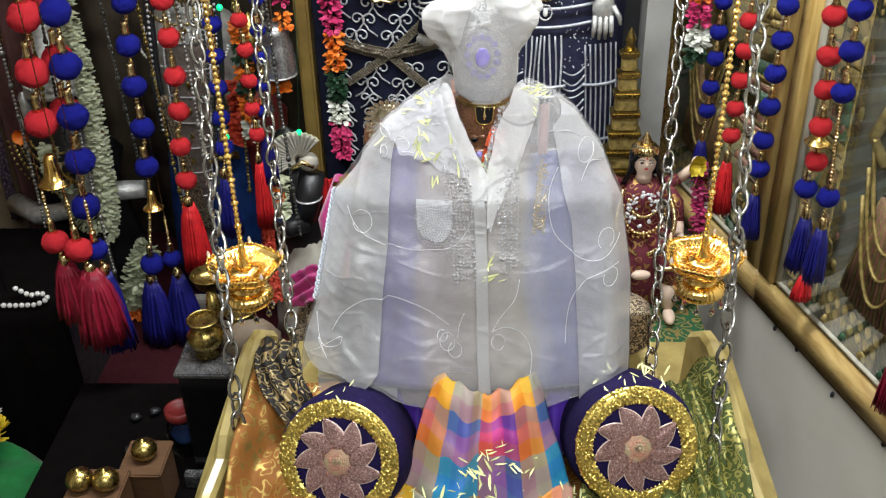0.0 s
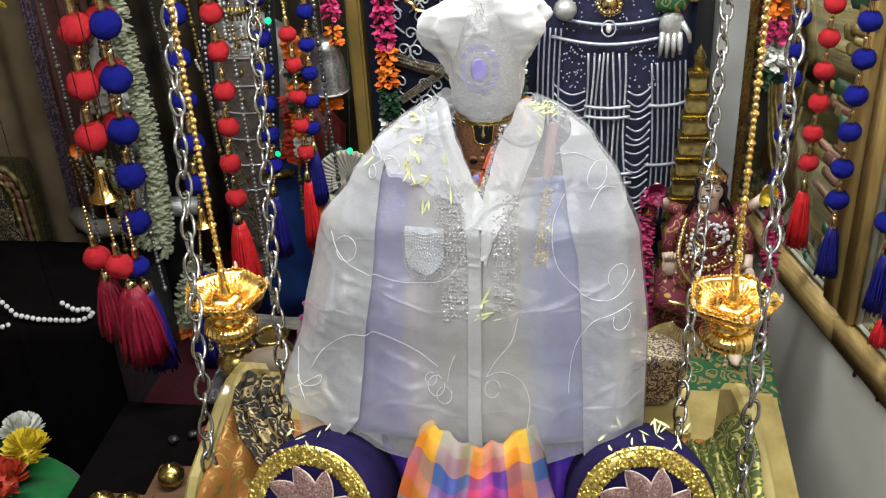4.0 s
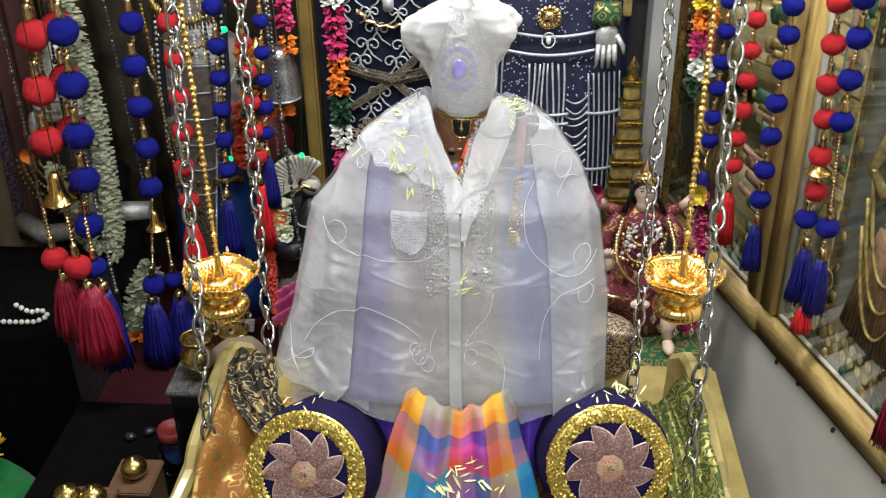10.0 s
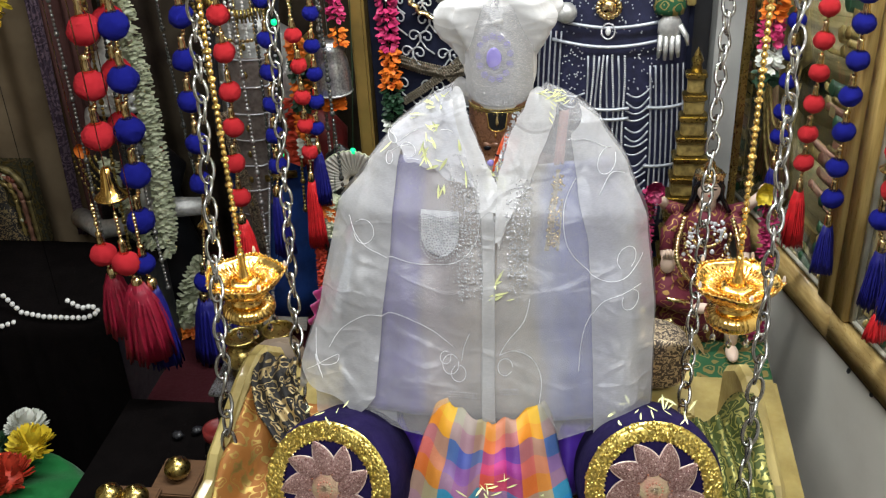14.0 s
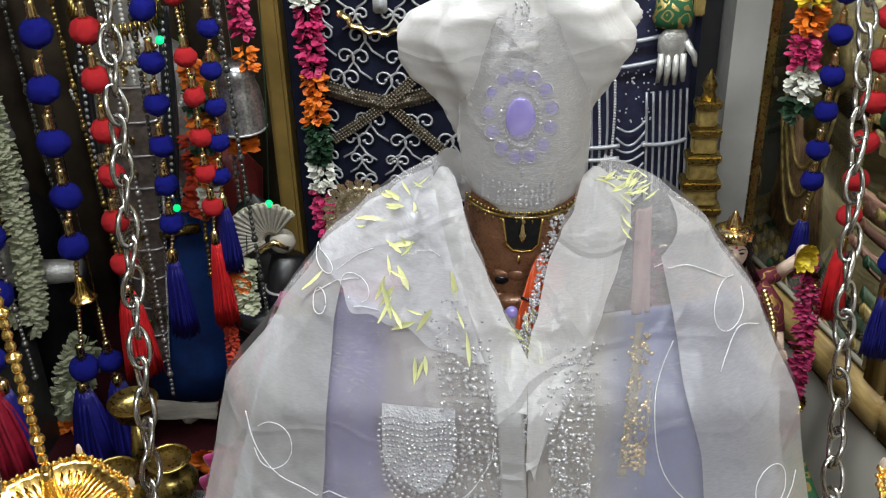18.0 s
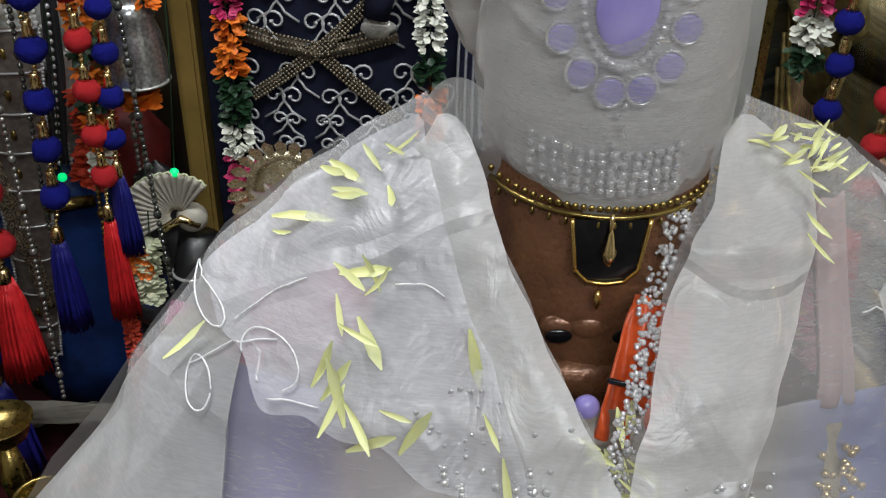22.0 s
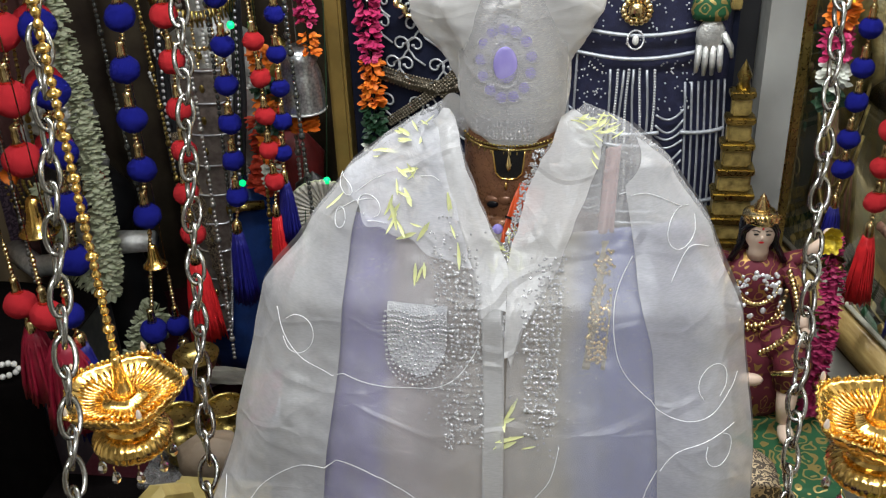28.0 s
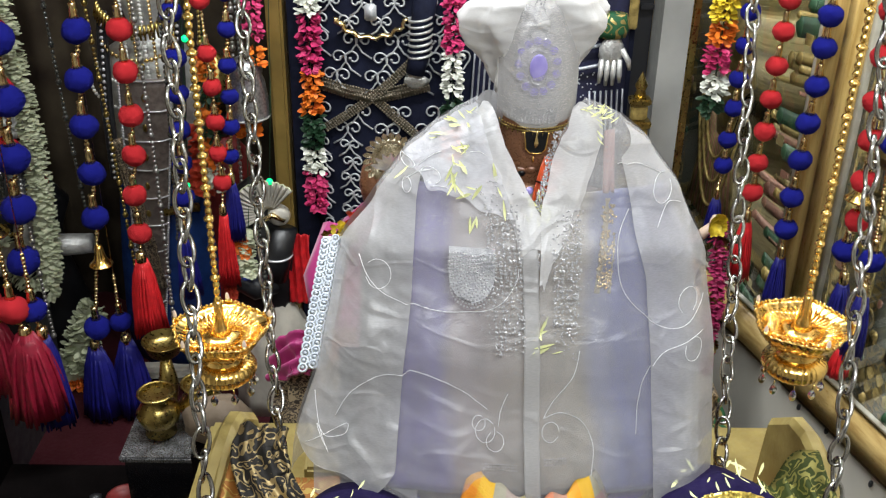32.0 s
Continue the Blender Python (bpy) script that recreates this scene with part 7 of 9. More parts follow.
M_NAVY = mat("navy_sequin_cloth", (0.018, 0.020, 0.055), 0.5, colour2=(0.010, 0.011, 0.032), scale=60, bump=0.3)
part("skirt", Mesh().grid(lambda u, v: (0.01 + 0.35 * u, PY - 0.004 - 0.035 * math.sin(math.pi * u) ** 0.6, 0.345 + 0.9 * v), 22, 20, 0.004), M_NAVY, panel, "navy skirt hung with silver strings")
for i in range(8):
    x = 0.137 + i * 0.0115
    pts = [(x + (x - 0.178) * 0.35 * t + 0.003 * math.sin(t * 9 + i), skirt_y(x) - 0.006 - 0.004 * math.sin(i), 0.825 - 0.455 * t) for t in [k / 14 for k in range(15)]]
    if i % 2:
        part("bead_string", bead_line(pts, 0.0033), M_BEADW, panel)
    else:
        part("silver_string", Mesh().tube(pts, 0.0027, 5), M_BEADSTR, panel)
for i in range(7):
    x = 0.278 + i * 0.0125
    pts = [(x + 0.012 * math.sin(t * 2.2), skirt_y(x) - 0.006, 0.80 - 0.40 * t) for t in [k / 12 for k in range(13)]]
    part("silver_string", Mesh().tube(pts, 0.0026, 5), M_BEADSTR, panel)
for i in range(5):
    x = 0.028 + i * 0.012
    pts = [(x - 0.006 * math.sin(t * 2.2), skirt_y(x) - 0.006, 0.88 - 0.26 * t) for t in [k / 12 for k in range(13)]]
    part("silver_string", Mesh().tube(pts, 0.0026, 5), M_BEADSTR, panel)
for side in (0, 1):
    for i in range(17):
        z = 0.735 - i * 0.0215
        xa, xb = ((0.060, 0.132) if side == 0 else (0.228, 0.282))
        sag = 0.016 + 0.006 * math.sin(i * 1.7)
        pts = [(xa + (xb - xa) * t, skirt_y(xa + (xb - xa) * t) - 0.006, z - sag * math.sin(math.pi * t) + (0.012 * (1 - t) if side == 0 else 0.012 * t)) for t in [k / 10 for k in range(11)]]
        part("swag", Mesh().tube(pts, 0.0024, 5), M_BEADSTR, panel)
for z, x0, x1, sag in ((0.862, 0.055, 0.305, 0.014), (0.905, 0.075, 0.300, 0.012), (0.700, 0.13, 0.235, 0.004), (0.675, 0.13, 0.235, 0.004), (0.53, 0.135, 0.245, 0.003), (0.505, 0.135, 0.245, 0.003), (0.70, 0.275, 0.36, 0.003), (0.55, 0.275, 0.36, 0.003), (0.372, 0.135, 0.262, 0.003), (0.362, 0.135, 0.262, 0.003)):
    pts = [(x0 + (x1 - x0) * t, skirt_y(x0 + (x1 - x0) * t) - 0.010, z - sag * math.sin(math.pi * t)) for t in [k / 12 for k in range(13)]]
    part("silver_band", Mesh().tube(pts, 0.0042, 6), M_BEADSTR, panel)
dots = Mesh()
for i in range(200):
    x, z = rnd.uniform(0.07, 0.30), rnd.uniform(0.875, 1.05)
    dots.ball((x, skirt_y(x) - 0.004, z), 0.0021, (1, 0.6, 1), 5, 4)
for i in range(90):
    x, z = rnd.choice((rnd.uniform(0.075, 0.13), rnd.uniform(0.23, 0.30))), rnd.uniform(0.74, 0.85)
    dots.ball((x, skirt_y(x) - 0.004, z), 0.0021, (1, 0.6, 1), 5, 4)
tagged(part("sequin_dots", dots, M_BEADW, panel), "scattered white sequin dots", kind="stuff")
bk = Mesh()
for i in range(16):
    a = 2 * math.pi * i / 16
    bk.ball((0.180 + 0.024 * math.cos(a), skirt_y(0.18) - 0.012, 0.940 + 0.022 * math.sin(a)), 0.0068, (1, 0.6, 1), 7, 5, 0.3)
bk.ball((0.180, skirt_y(0.18) - 0.014, 0.940), 0.017, (1, 0.5, 1), 12, 8, 0.2)
part("gold_buckle", bk, M_GOLDBEAD, panel, "flower-shaped gold buckle")
jw = Mesh().ball((0.180, skirt_y(0.18) - 0.016, 0.886), 0.008, (0.8, 0.5, 1.2), 10, 8)
part("buckle_pearl", jw, M_PEARL, panel)
rg = bead_line([(0.180 + 0.015 * math.cos(a), skirt_y(0.18) - 0.014, 0.886 + 0.018 * math.sin(a)) for a in [2 * math.pi * k / 20 for k in range(21)]], 0.0024)
part("buckle_ring", rg, M_SILVERBEAD, panel)
hd = Mesh().ball((0.314, PY - 0.055, 0.895), 0.026, (1.0, 0.45, 1.25), 12, 8, 0.15)
for i in range(4):
    x = 0.296 + i * 0.0125
    hd.tube([(x, PY - 0.058, 0.878), (x + 0.001 * (i - 1.5), PY - 0.062, 0.845), (x + 0.002 * (i - 1.5), PY - 0.06, 0.818 + 0.006 * abs(i - 1.4))], [0.0062, 0.0058, 0.0035], 8)
hd.tube([(0.336, PY - 0.056, 0.90), (0.352, PY - 0.06, 0.875), (0.356, PY - 0.06, 0.855)], [0.007, 0.006, 0.0035], 8)
part("silver_palm", hd, M_SILVER, panel, "open silver palm turned outward")
part("sleeve_cuff", Mesh().lathe([(0.032, 0), (0.036, 0.015), (0.033, 0.03), (0.03, 0.05)], (0.312, PY - 0.05, 0.925), 16, squash=(1, 0.6)), M_BROGREEN, panel, "green gold cuff")
part("gilt_border", Mesh().box((0.352, PY - 0.016, 0.93), (0.372, PY - 0.002, 1.5), 0.003), M_RELIEF, panel, smooth=False)
part("silver_ball", Mesh().ball((0.085, PY - 0.06, 0.93), 0.026, (1, 0.8, 0.9), 14, 10, 0.1), M_SILVER, panel)

# ---- flower strings ----
def flower_string(x, y, bands, width, label, top_z=CEIL, group="flower strings before the panel"):
    """A string of bunched petals; bands of (z_top, z_low, material)."""
    low = min(b[1] for b in bands)
    top = root("flower_string", (x, y, low), label, "garland", group)
    part("string", Mesh().tube([(x, y, low), (x, y, top_z)], 0.0015, 4), M_LEAF, top)
    for z0, z1, m in bands:
        b = Mesh()
        n = int((z0 - z1) * width * 26000) + 10
        for i in range(n):
            a = rnd.uniform(0, 2 * math.pi)
            z = rnd.uniform(z1, z0)
            d = Vector((math.cos(a), math.sin(a) * 0.8, rnd.uniform(-0.7, 0.25)))
            r = width * rnd.uniform(0.10, 0.28)
            b.petal((x + d.x * r, y + d.y * r, z), d, Vector((rnd.uniform(-1, 1), -0.4, 1)), width * rnd.uniform(0.24, 0.40), width * rnd.uniform(0.18, 0.30), rnd.uniform(-0.3, 0.3))
        part("blossom", b, m, top)
    return top


flower_string(-0.323, 2.31, [(1.10, 1.02, M_PINKF), (1.02, 0.965, M_WHITEF), (0.962, 0.845, M_PINKF), (0.838, 0.745, M_ORANGEF), (0.742, 0.665, M_LEAF), (0.660, 0.610, M_WHITEF), (0.606, 0.515, M_PINKF)], 0.050, "string of pink, orange and white cloth flowers")
flower_string(-0.020, 2.28, [(1.02, 0.90, M_PINKF), (0.895, 0.80, M_WHITEF), (0.795, 0.74, M_LEAF), (0.735, 0.66, M_ORANGEF)], 0.045, "string of pink, white and orange cloth flowers")
flower_string(-0.432, 2.27, [(1.02, 0.92, M_PINKF), (0.905, 0.865, M_ORANGEF)], 0.042, "short string of pink and orange cloth flowers")
flower_string(0.525, 2.24, [(1.05, 0.985, M_YELLOWF), (0.98, 0.935, M_ORANGEF), (0.93, 0.875, M_PINKF), (0.87, 0.825, M_WHITEF), (0.82, 0.785, M_LEAF)], 0.055, "string of orange, pink and white cloth flowers beside the picture")
flower_string(-0.555, 2.34, [(0.86, 0.81, M_ORANGEF), (0.80, 0.76, M_LEAF), (0.75, 0.71, M_ORANGEF), (0.70, 0.67, M_LEAF), (0.66, 0.61, M_ORANGEF), (0.60, 0.545, M_WHITEF)], 0.048, "string of orange and white flowers with leaves")

# ---- clear beaded glass lantern ----
lan = root("glass_lantern", (-0.458, 2.28, 0.745), "clear faceted glass lantern hung on a thread", "lantern")
part("glass_body", Mesh().lathe([(0.018, 0.128), (0.030, 0.118), (0.036, 0.10), (0.033, 0.092), (0.040, 0.075), (0.043, 0.04), (0.045, 0.006), (0.046, 0.0), (0.040, 0.0), (0.036, 0.03)], (-0.458, 2.28, 0.75), 40, lambda a, i: 1 + 0.035 * math.cos(20 * a) + 0.02 * math.cos(i * 2.5)), M_MESHGLASS, lan)
part("silver_rim", Mesh().tube([(-0.458 + 0.046 * math.cos(a), 2.28 + 0.046 * math.sin(a), 0.75) for a in [2 * math.pi * k / 24 for k in range(24)]], 0.0024, 6, closed=True), M_SILVER, lan)
part("thread", Mesh().tube([(-0.458, 2.28, 0.875), (-0.458, 2.28, CEIL)], 0.001, 4), M_SILVERBEAD, lan)
fb = Mesh()
for i in range(40):
    a = rnd.uniform(0, 6.28)
    fb.petal((-0.458, 2.28, 0.72 + rnd.uniform(-0.012, 0.012)), (math.cos(a), math.sin(a), rnd.uniform(-0.6, 0.2)), (0, -0.5, 1), 0.03, 0.016)
part("orange_blossoms", fb, M_ORANGEF, lan, "orange cloth blossoms under the glass")

# ---- idols and dolls of the altar ----
def mala(name, pts, width, material, label, dense=900, category="garland"):
    """A thick rope of small flowers along points."""
    m = Mesh()
    pts = [Vector(p) for p in pts]
    for a, b in zip(pts, pts[1:]):
        l = (b - a).length
        t = (b - a).normalized()
        for i in range(max(4, int(l * dense * 1.6))):
            p = a.lerp(b, rnd.random())
            d = Vector((rnd.uniform(-1, 1), rnd.uniform(-1, 0.6), rnd.uniform(-1, 1)))
            d = (d - t * d.dot(t)).normalized()
            m.petal(p + d * width * 0.15, d + t * rnd.uniform(-0.5, 0.5), t, width * 0.42, width * 0.30, 0.2)
    m.tube(pts, width * 0.22, 6)
    return thing(name, m, material, label, category)


# dark stone flute player with silver helmet and arms
kx, ky = -1.155, 2.60
fp = Mesh()
fp.slot = 0
fp.lathe([(0.16, -0.05), (0.17, 0.05), (0.13, 0.20), (0.12, 0.30), (0.15, 0.38), (0.10, 0.44), (0.05, 0.465), (0.045, 0.48), (0.058, 0.505), (0.066, 0.54), (0.064, 0.57), (0.05, 0.61), (0, 0.64)], (kx, ky, 0), 28, squash=(1, 0.75))
fp.ball((kx, ky - 0.052, 0.532), 0.010, (0.8, 1, 1.7), 10, 8)
fp.ball((kx, ky - 0.048, 0.508), 0.010, (1.6, 0.7, 0.6), 10, 8)
# helmet with rings, side leaves, ear drops and crossed arms of beaten silver
fp.slot = 1
fp.lathe([(0.078, 0.572), (0.086, 0.576), (0.084, 0.588), (0.079, 0.592), (0.081, 0.615), (0.077, 0.620), (0.074, 0.650), (0.066, 0.684), (0.052, 0.715), (0.040, 0.726), (0.042, 0.734), (0.026, 0.744), (0.030, 0.754), (0.017, 0.770), (0.010, 0.80), (0, 0.83)], (kx, ky, 0), 32, lambda a, i: 1 + 0.02 * math.sin(a * 14 + i))
for k in range(3):
    for i in range(22):
        a = math.pi + math.pi * i / 21
        fp.ball((kx + (0.080 - 0.006 * k) * math.cos(a), ky + (0.080 - 0.006 * k) * math.sin(a), 0.603 + 0.030 * k), 0.006, (1, 1, 1.2), 6, 4)
for s in (-1, 1):
    fp.ball((kx + s * 0.085, ky - 0.03, 0.535), 0.034, (0.55, 0.5, 1.3), 12, 8, 0.2)
    fp.ball((kx + s * 0.100, ky - 0.03, 0.490), 0.020, (0.8, 0.5, 1.2), 10, 6, 0.2)
fp.tube([(kx - 0.17, ky - 0.06, 0.245), (kx - 0.06, ky - 0.16, 0.262), (kx + 0.06, ky - 0.17, 0.290), (kx + 0.10, ky - 0.17, 0.345)], [0.030, 0.028, 0.024, 0.020], 12)
fp.tube([(kx + 0.02, ky - 0.15, 0.30), (kx + 0.09, ky - 0.17, 0.335), (kx + 0.17, ky - 0.17, 0.345), (kx + 0.26, ky - 0.17, 0.352)], [0.018, 0.026, 0.029, 0.025], 12)
fp.ball((kx + 0.10, ky - 0.172, 0.375), 0.034, (0.8, 0.8, 1.4), 12, 8, 0.25)
# gold necklaces over the chest
fp.slot = 2
for k in range(5):
    for i in range(30):
        a = math.pi + math.pi * i / 29
        w = 0.062 + 0.016 * k
        fp.ball((kx + w * math.cos(a), ky - 0.098 - 0.008 * math.sin(-a), 0.462 + (0.035 + 0.032 * k) * math.sin(a)), 0.0062 if k % 2 else 0.0048, (1, 0.8, 1), 6, 4)
thing("flute_player_statue", fp, [M_DARKSKIN, M_SILVER, M_OLDBRASS], "dark stone statue with silver helmet, crossed silver arms and gold necklaces", "statue")
mala("white_flower_garland", [(-0.985, 2.36, 1.15), (-0.982, 2.36, 0.94), (-0.965, 2.36, 0.66), (-0.972, 2.36, 0.43), (-0.98, 2.36, 0.32), (-1.0, 2.36, 0.245)], 0.055, M_CREAMF, "long rope of cream white jasmine flowers")
mala("white_flower_garland", [(-1.075, 2.36, 0.335), (-1.045, 2.35, 0.30), (-1.0, 2.35, 0.245)], 0.055, M_CREAMF, "rope of cream white jasmine flowers bent in a V")
mala("white_flower_garland", [(-1.125, 2.40, 0.50), (-1.13, 2.40, 0.42), (-1.10, 2.40, 0.36)], 0.05, M_CREAMF, "short loop of cream white jasmine flowers")
for i, (x, z) in enumerate(((-1.17, 0.545), (-0.965, 0.55))):
    fm = Mesh()
    for k in range(36):
        a, b = rnd.uniform(0, 6.28), rnd.uniform(-0.4, 0.6)
        fm.petal((x, 2.37, z), (math.cos(a), -0.5 + b * 0.3, math.sin(a)), (0, -1, 0), 0.026, 0.016)
    thing("blossom_cluster", fm, M_ORANGEF if i == 0 else M_REDF, "small bunch of orange and red cloth flowers", "flowers", "flower bunches on the statue")
# cream flower tuft with orange base
tf = root("flower_tuft", (-0.94, 2.38, -0.045), "upright tuft of cream flowers with an orange base", "flowers")
m = Mesh()
for i in range(260):
    t = rnd.random()
    p = Vector((-0.985 + 0.085 * t, 2.38, -0.0 + 0.20 * t))
    d = Vector((rnd.uniform(-1, 1), rnd.uniform(-1, 0.3), rnd.uniform(-0.6, 1))).normalized()
    m.petal(p + d * 0.03 * math.sin(math.pi * (0.15 + 0.7 * t)), d, (0, 0, 1), 0.022, 0.016)
m.tube([(-0.99, 2.385, -0.045), (-0.985, 2.385, 0.0), (-0.92, 2.385, 0.17)], [0.02, 0.035, 0.02], 8)
part("cream_blossoms", m, M_CREAMF, tf)
m = Mesh()
for i in range(70):
    a = rnd.uniform(0, 6.28)
    m.petal((-0.99 + rnd.uniform(-0.03, 0.03), 2.37, -0.025 + rnd.uniform(-0.01, 0.012)), (math.cos(a), -0.6, math.sin(a) * 0.6), (0, -1, 0.3), 0.026, 0.014)
part("orange_blossoms", m, M_ORANGEF, tf)

# tall doll in blue with silver gown and bead chains
bx, by = -0.735, 2.56
dl = Mesh()
dl.slot = 0
dl.lathe([(0.125, -0.045), (0.14, 0.05), (0.13, 0.25), (0.115, 0.42), (0.10, 0.50)], (bx, by, 0), 30, lambda a, i: 1 + 0.05 * math.sin(a * 11), squash=(1, 0.7))
dl.slot = 1
dl.lathe([(0.092, 0.46), (0.11, 0.52), (0.115, 0.60), (0.12, 0.72), (0.11, 0.80), (0.05, 0.84), (0.04, 0.87), (0.055, 0.92), (0.055, 0.98), (0.03, 1.03), (0, 1.06)], (bx, by, 0), 28, squash=(1, 0.6))
dl.slot = 2
for s in (-1, 1):
    dl.ball((bx + s * 0.05 - 0.02, by - 0.14, -0.03), 0.026, (0.9, 1.5, 0.6), 10, 6)
thing("blue_skirted_doll", dl, [M_BLUEDRESS, M_SILVER, M_CREAM], "tall altar doll in blue satin skirt and silver gown", "doll")
for k in range(5):
    x = bx - 0.03 + 0.022 * k
    thing("bead_chain", bead_line([(x, by - 0.085, 0.98), (x + 0.004, by - 0.088, 0.75), (x + 0.01 * (k - 2), by - 0.09, 0.50 - 0.02 * (k % 3))], 0.0048, 2.0), M_GOLDBEAD if k % 2 else M_PEARL, "hanging string of small metallic beads on the doll", "necklace", "bead strings on the doll")
for k in range(4):
    w, z = 0.055 + 0.02 * k, 0.90 - 0.05 * k
    thing("bead_chain", bead_line([(bx + w * math.cos(a), by - 0.092, z + 0.6 * w * math.sin(a)) for a in [math.pi + math.pi * i / 16 for i in range(17)]], 0.006 if k < 2 else 0.0045, 1.9), M_GOLDBEAD if k < 2 else M_PEARL, "curved bead necklace across the doll's chest", "necklace", "bead strings on the doll")
sash = root("gown_sash", (bx - 0.02, by - 0.10, 0.10), "long taupe gown front with silver ladder borders and small motifs", "sash")
SZ = [0.10 + 0.074 * k for k in range(10)]


def sash_w(z):
    return 0.030 + 0.030 * min(1, max(0, (z - 0.10) / 0.62))


def sash_at(u, z):
    return Vector((bx - 0.042 + 0.055 * (z - 0.10) / 0.67 + (u - 0.5) * 2 * sash_w(z), by - 0.105 - 0.012 * math.sin(math.pi * u) - 0.02 * max(0, 0.3 - z), z))


part("sash_cloth", Mesh().grid(lambda u, v: sash_at(u, 0.10 + 0.67 * v), 10, 30, 0.003), mat("taupe_gown_silk", (0.20, 0.165, 0.145), 0.35, 0.25, colour2=(0.12, 0.095, 0.085), scale=90, bump=0.3), sash)
for u in (0.0, 1.0):
    part("sash_edge", bead_line([sash_at(u, 0.10 + 0.67 * k / 24) + Vector((0, -0.003, 0)) for k in range(25)], 0.0038, 1.8), M_SILVERBEAD, sash, "silver beaded edge")
for z in SZ:
    part("sash_bar", Mesh().tube([sash_at(u / 6, z + (0.004 if u in (0, 6) else 0)) + Vector((0, -0.004, 0)) for u in range(7)], 0.0026, 5), M_SILVERBEAD, sash)
    part("sash_motif", Mesh().ball(sash_at(0.5, z + 0.034) + Vector((0, -0.003, 0)), 0.0075, (0.8, 0.4, 1.3), 8, 6, 0.2), M_OLDBRASS, sash)
for s in (-1, 1):
    strip("doll_dark_strap", [(bx + 0.015 + s * 0.085, by - 0.09, 0.92), (bx + s * 0.085, by - 0.10, 0.70), (bx - 0.01 + s * 0.075, by - 0.11, 0.52)], 0.026, M_DARKGREY, "dark band with silver dots down the doll's gown", "band", 0.002, (0, -1, 0))
    thing("strap_dots", bead_line([(bx + 0.015 + s * 0.085, by - 0.098, 0.92), (bx + s * 0.085, by - 0.108, 0.70), (bx - 0.01 + s * 0.075, by - 0.118, 0.52)], 0.0046, 3.2), M_SILVERBEAD, "row of silver dots on the dark band", "beads", "dot rows on the gown")
fr = Mesh()
for i in range(26):
    a = math.pi * (1.05 + 0.9 * i / 25)
    c = Vector((bx + 0.01 + 0.085 * math.cos(a), by - 0.10, 0.955 + 0.065 * math.sin(a)))
    fr.tube([c, c + Vector((0.010 * math.cos(a), -0.004, -0.034))], [0.0042, 0.0022], 5)
thing("gold_fringe_collar", fr, M_OLDBRASS, "gold fringed collar across the doll's chest", "necklace")
strip("shawl_border", [(bx - 0.07, by - 0.11, 0.62), (bx - 0.045, by - 0.12, 0.48), (bx - 0.02, by - 0.125, 0.34), (bx - 0.005, by - 0.125, 0.22)], 0.028, M_BROCREAM, "pale woven border of the doll's shawl", "border", 0.002)
thing("gold_armlet", Mesh().tube([(bx + 0.02, by - 0.11, 0.43), (bx + 0.06, by - 0.10, 0.435), (bx + 0.10, by - 0.08, 0.43)], 0.012, 8, flat=0.6), M_OLDBRASS, "dull gold waist band on the blue skirt", "band")
mala("red_flower_garland", [(bx + 0.13, by - 0.10, 0.66), (bx + 0.14, by - 0.11, 0.58), (bx + 0.12, by - 0.12, 0.50)], 0.07, M_REDF, "short garland of dark red flowers")
strip("white_hem", [(bx - 0.10, by - 0.16, -0.005), (bx, by - 0.17, 0.0), (bx + 0.10, by - 0.16, -0.005)], 0.045, M_CREAM, "cream scalloped hem lying on the maroon cloth", "hem", 0.004)
for x, z in ((-0.60, 0.02), (-0.655, 0.01)):
    m = Mesh()
    for i in range(60):
        a = rnd.uniform(0, 6.28)
        m.petal((x, 2.2, z), (math.cos(a), -0.4 + 0.3 * rnd.random(), abs(math.sin(a)) * 0.8), (0, -1, 0.5), 0.045 if x > -0.62 else 0.03, 0.018)
    m.ball((x, 2.21, z - 0.015), 0.03, (1, 1, 0.8), 10, 6)
    thing("orange_flower", m, M_ORANGEF, "orange cloth flower lying on the maroon step", "flower", "loose orange flowers")

# seated second doll in dark red beside it
rx, ry = -0.585, 2.58
rd = Mesh()
rd.slot = 0
rd.lathe([(0.10, -0.045), (0.10, 0.1), (0.075, 0.3), (0.065, 0.42), (0.075, 0.52), (0.03, 0.58)], (rx, ry, 0), 24, lambda a, i: 1 + 0.05 * math.sin(a * 9), squash=(1, 0.7))
rd.slot = 1
rd.ball((rx, ry, 0.63), 0.045, (0.9, 0.9, 1.15), 12, 10)
rd.slot = 2
rd.lathe([(0.05, 0.66), (0.045, 0.72), (0.02, 0.78), (0, 0.80)], (rx, ry, 0), 16)
thing("red_robed_doll", rd, [M_REDDRESS, M_DARKSKIN, M_OLDBRASS], "altar doll in dark red silk with a brass crown", "doll")

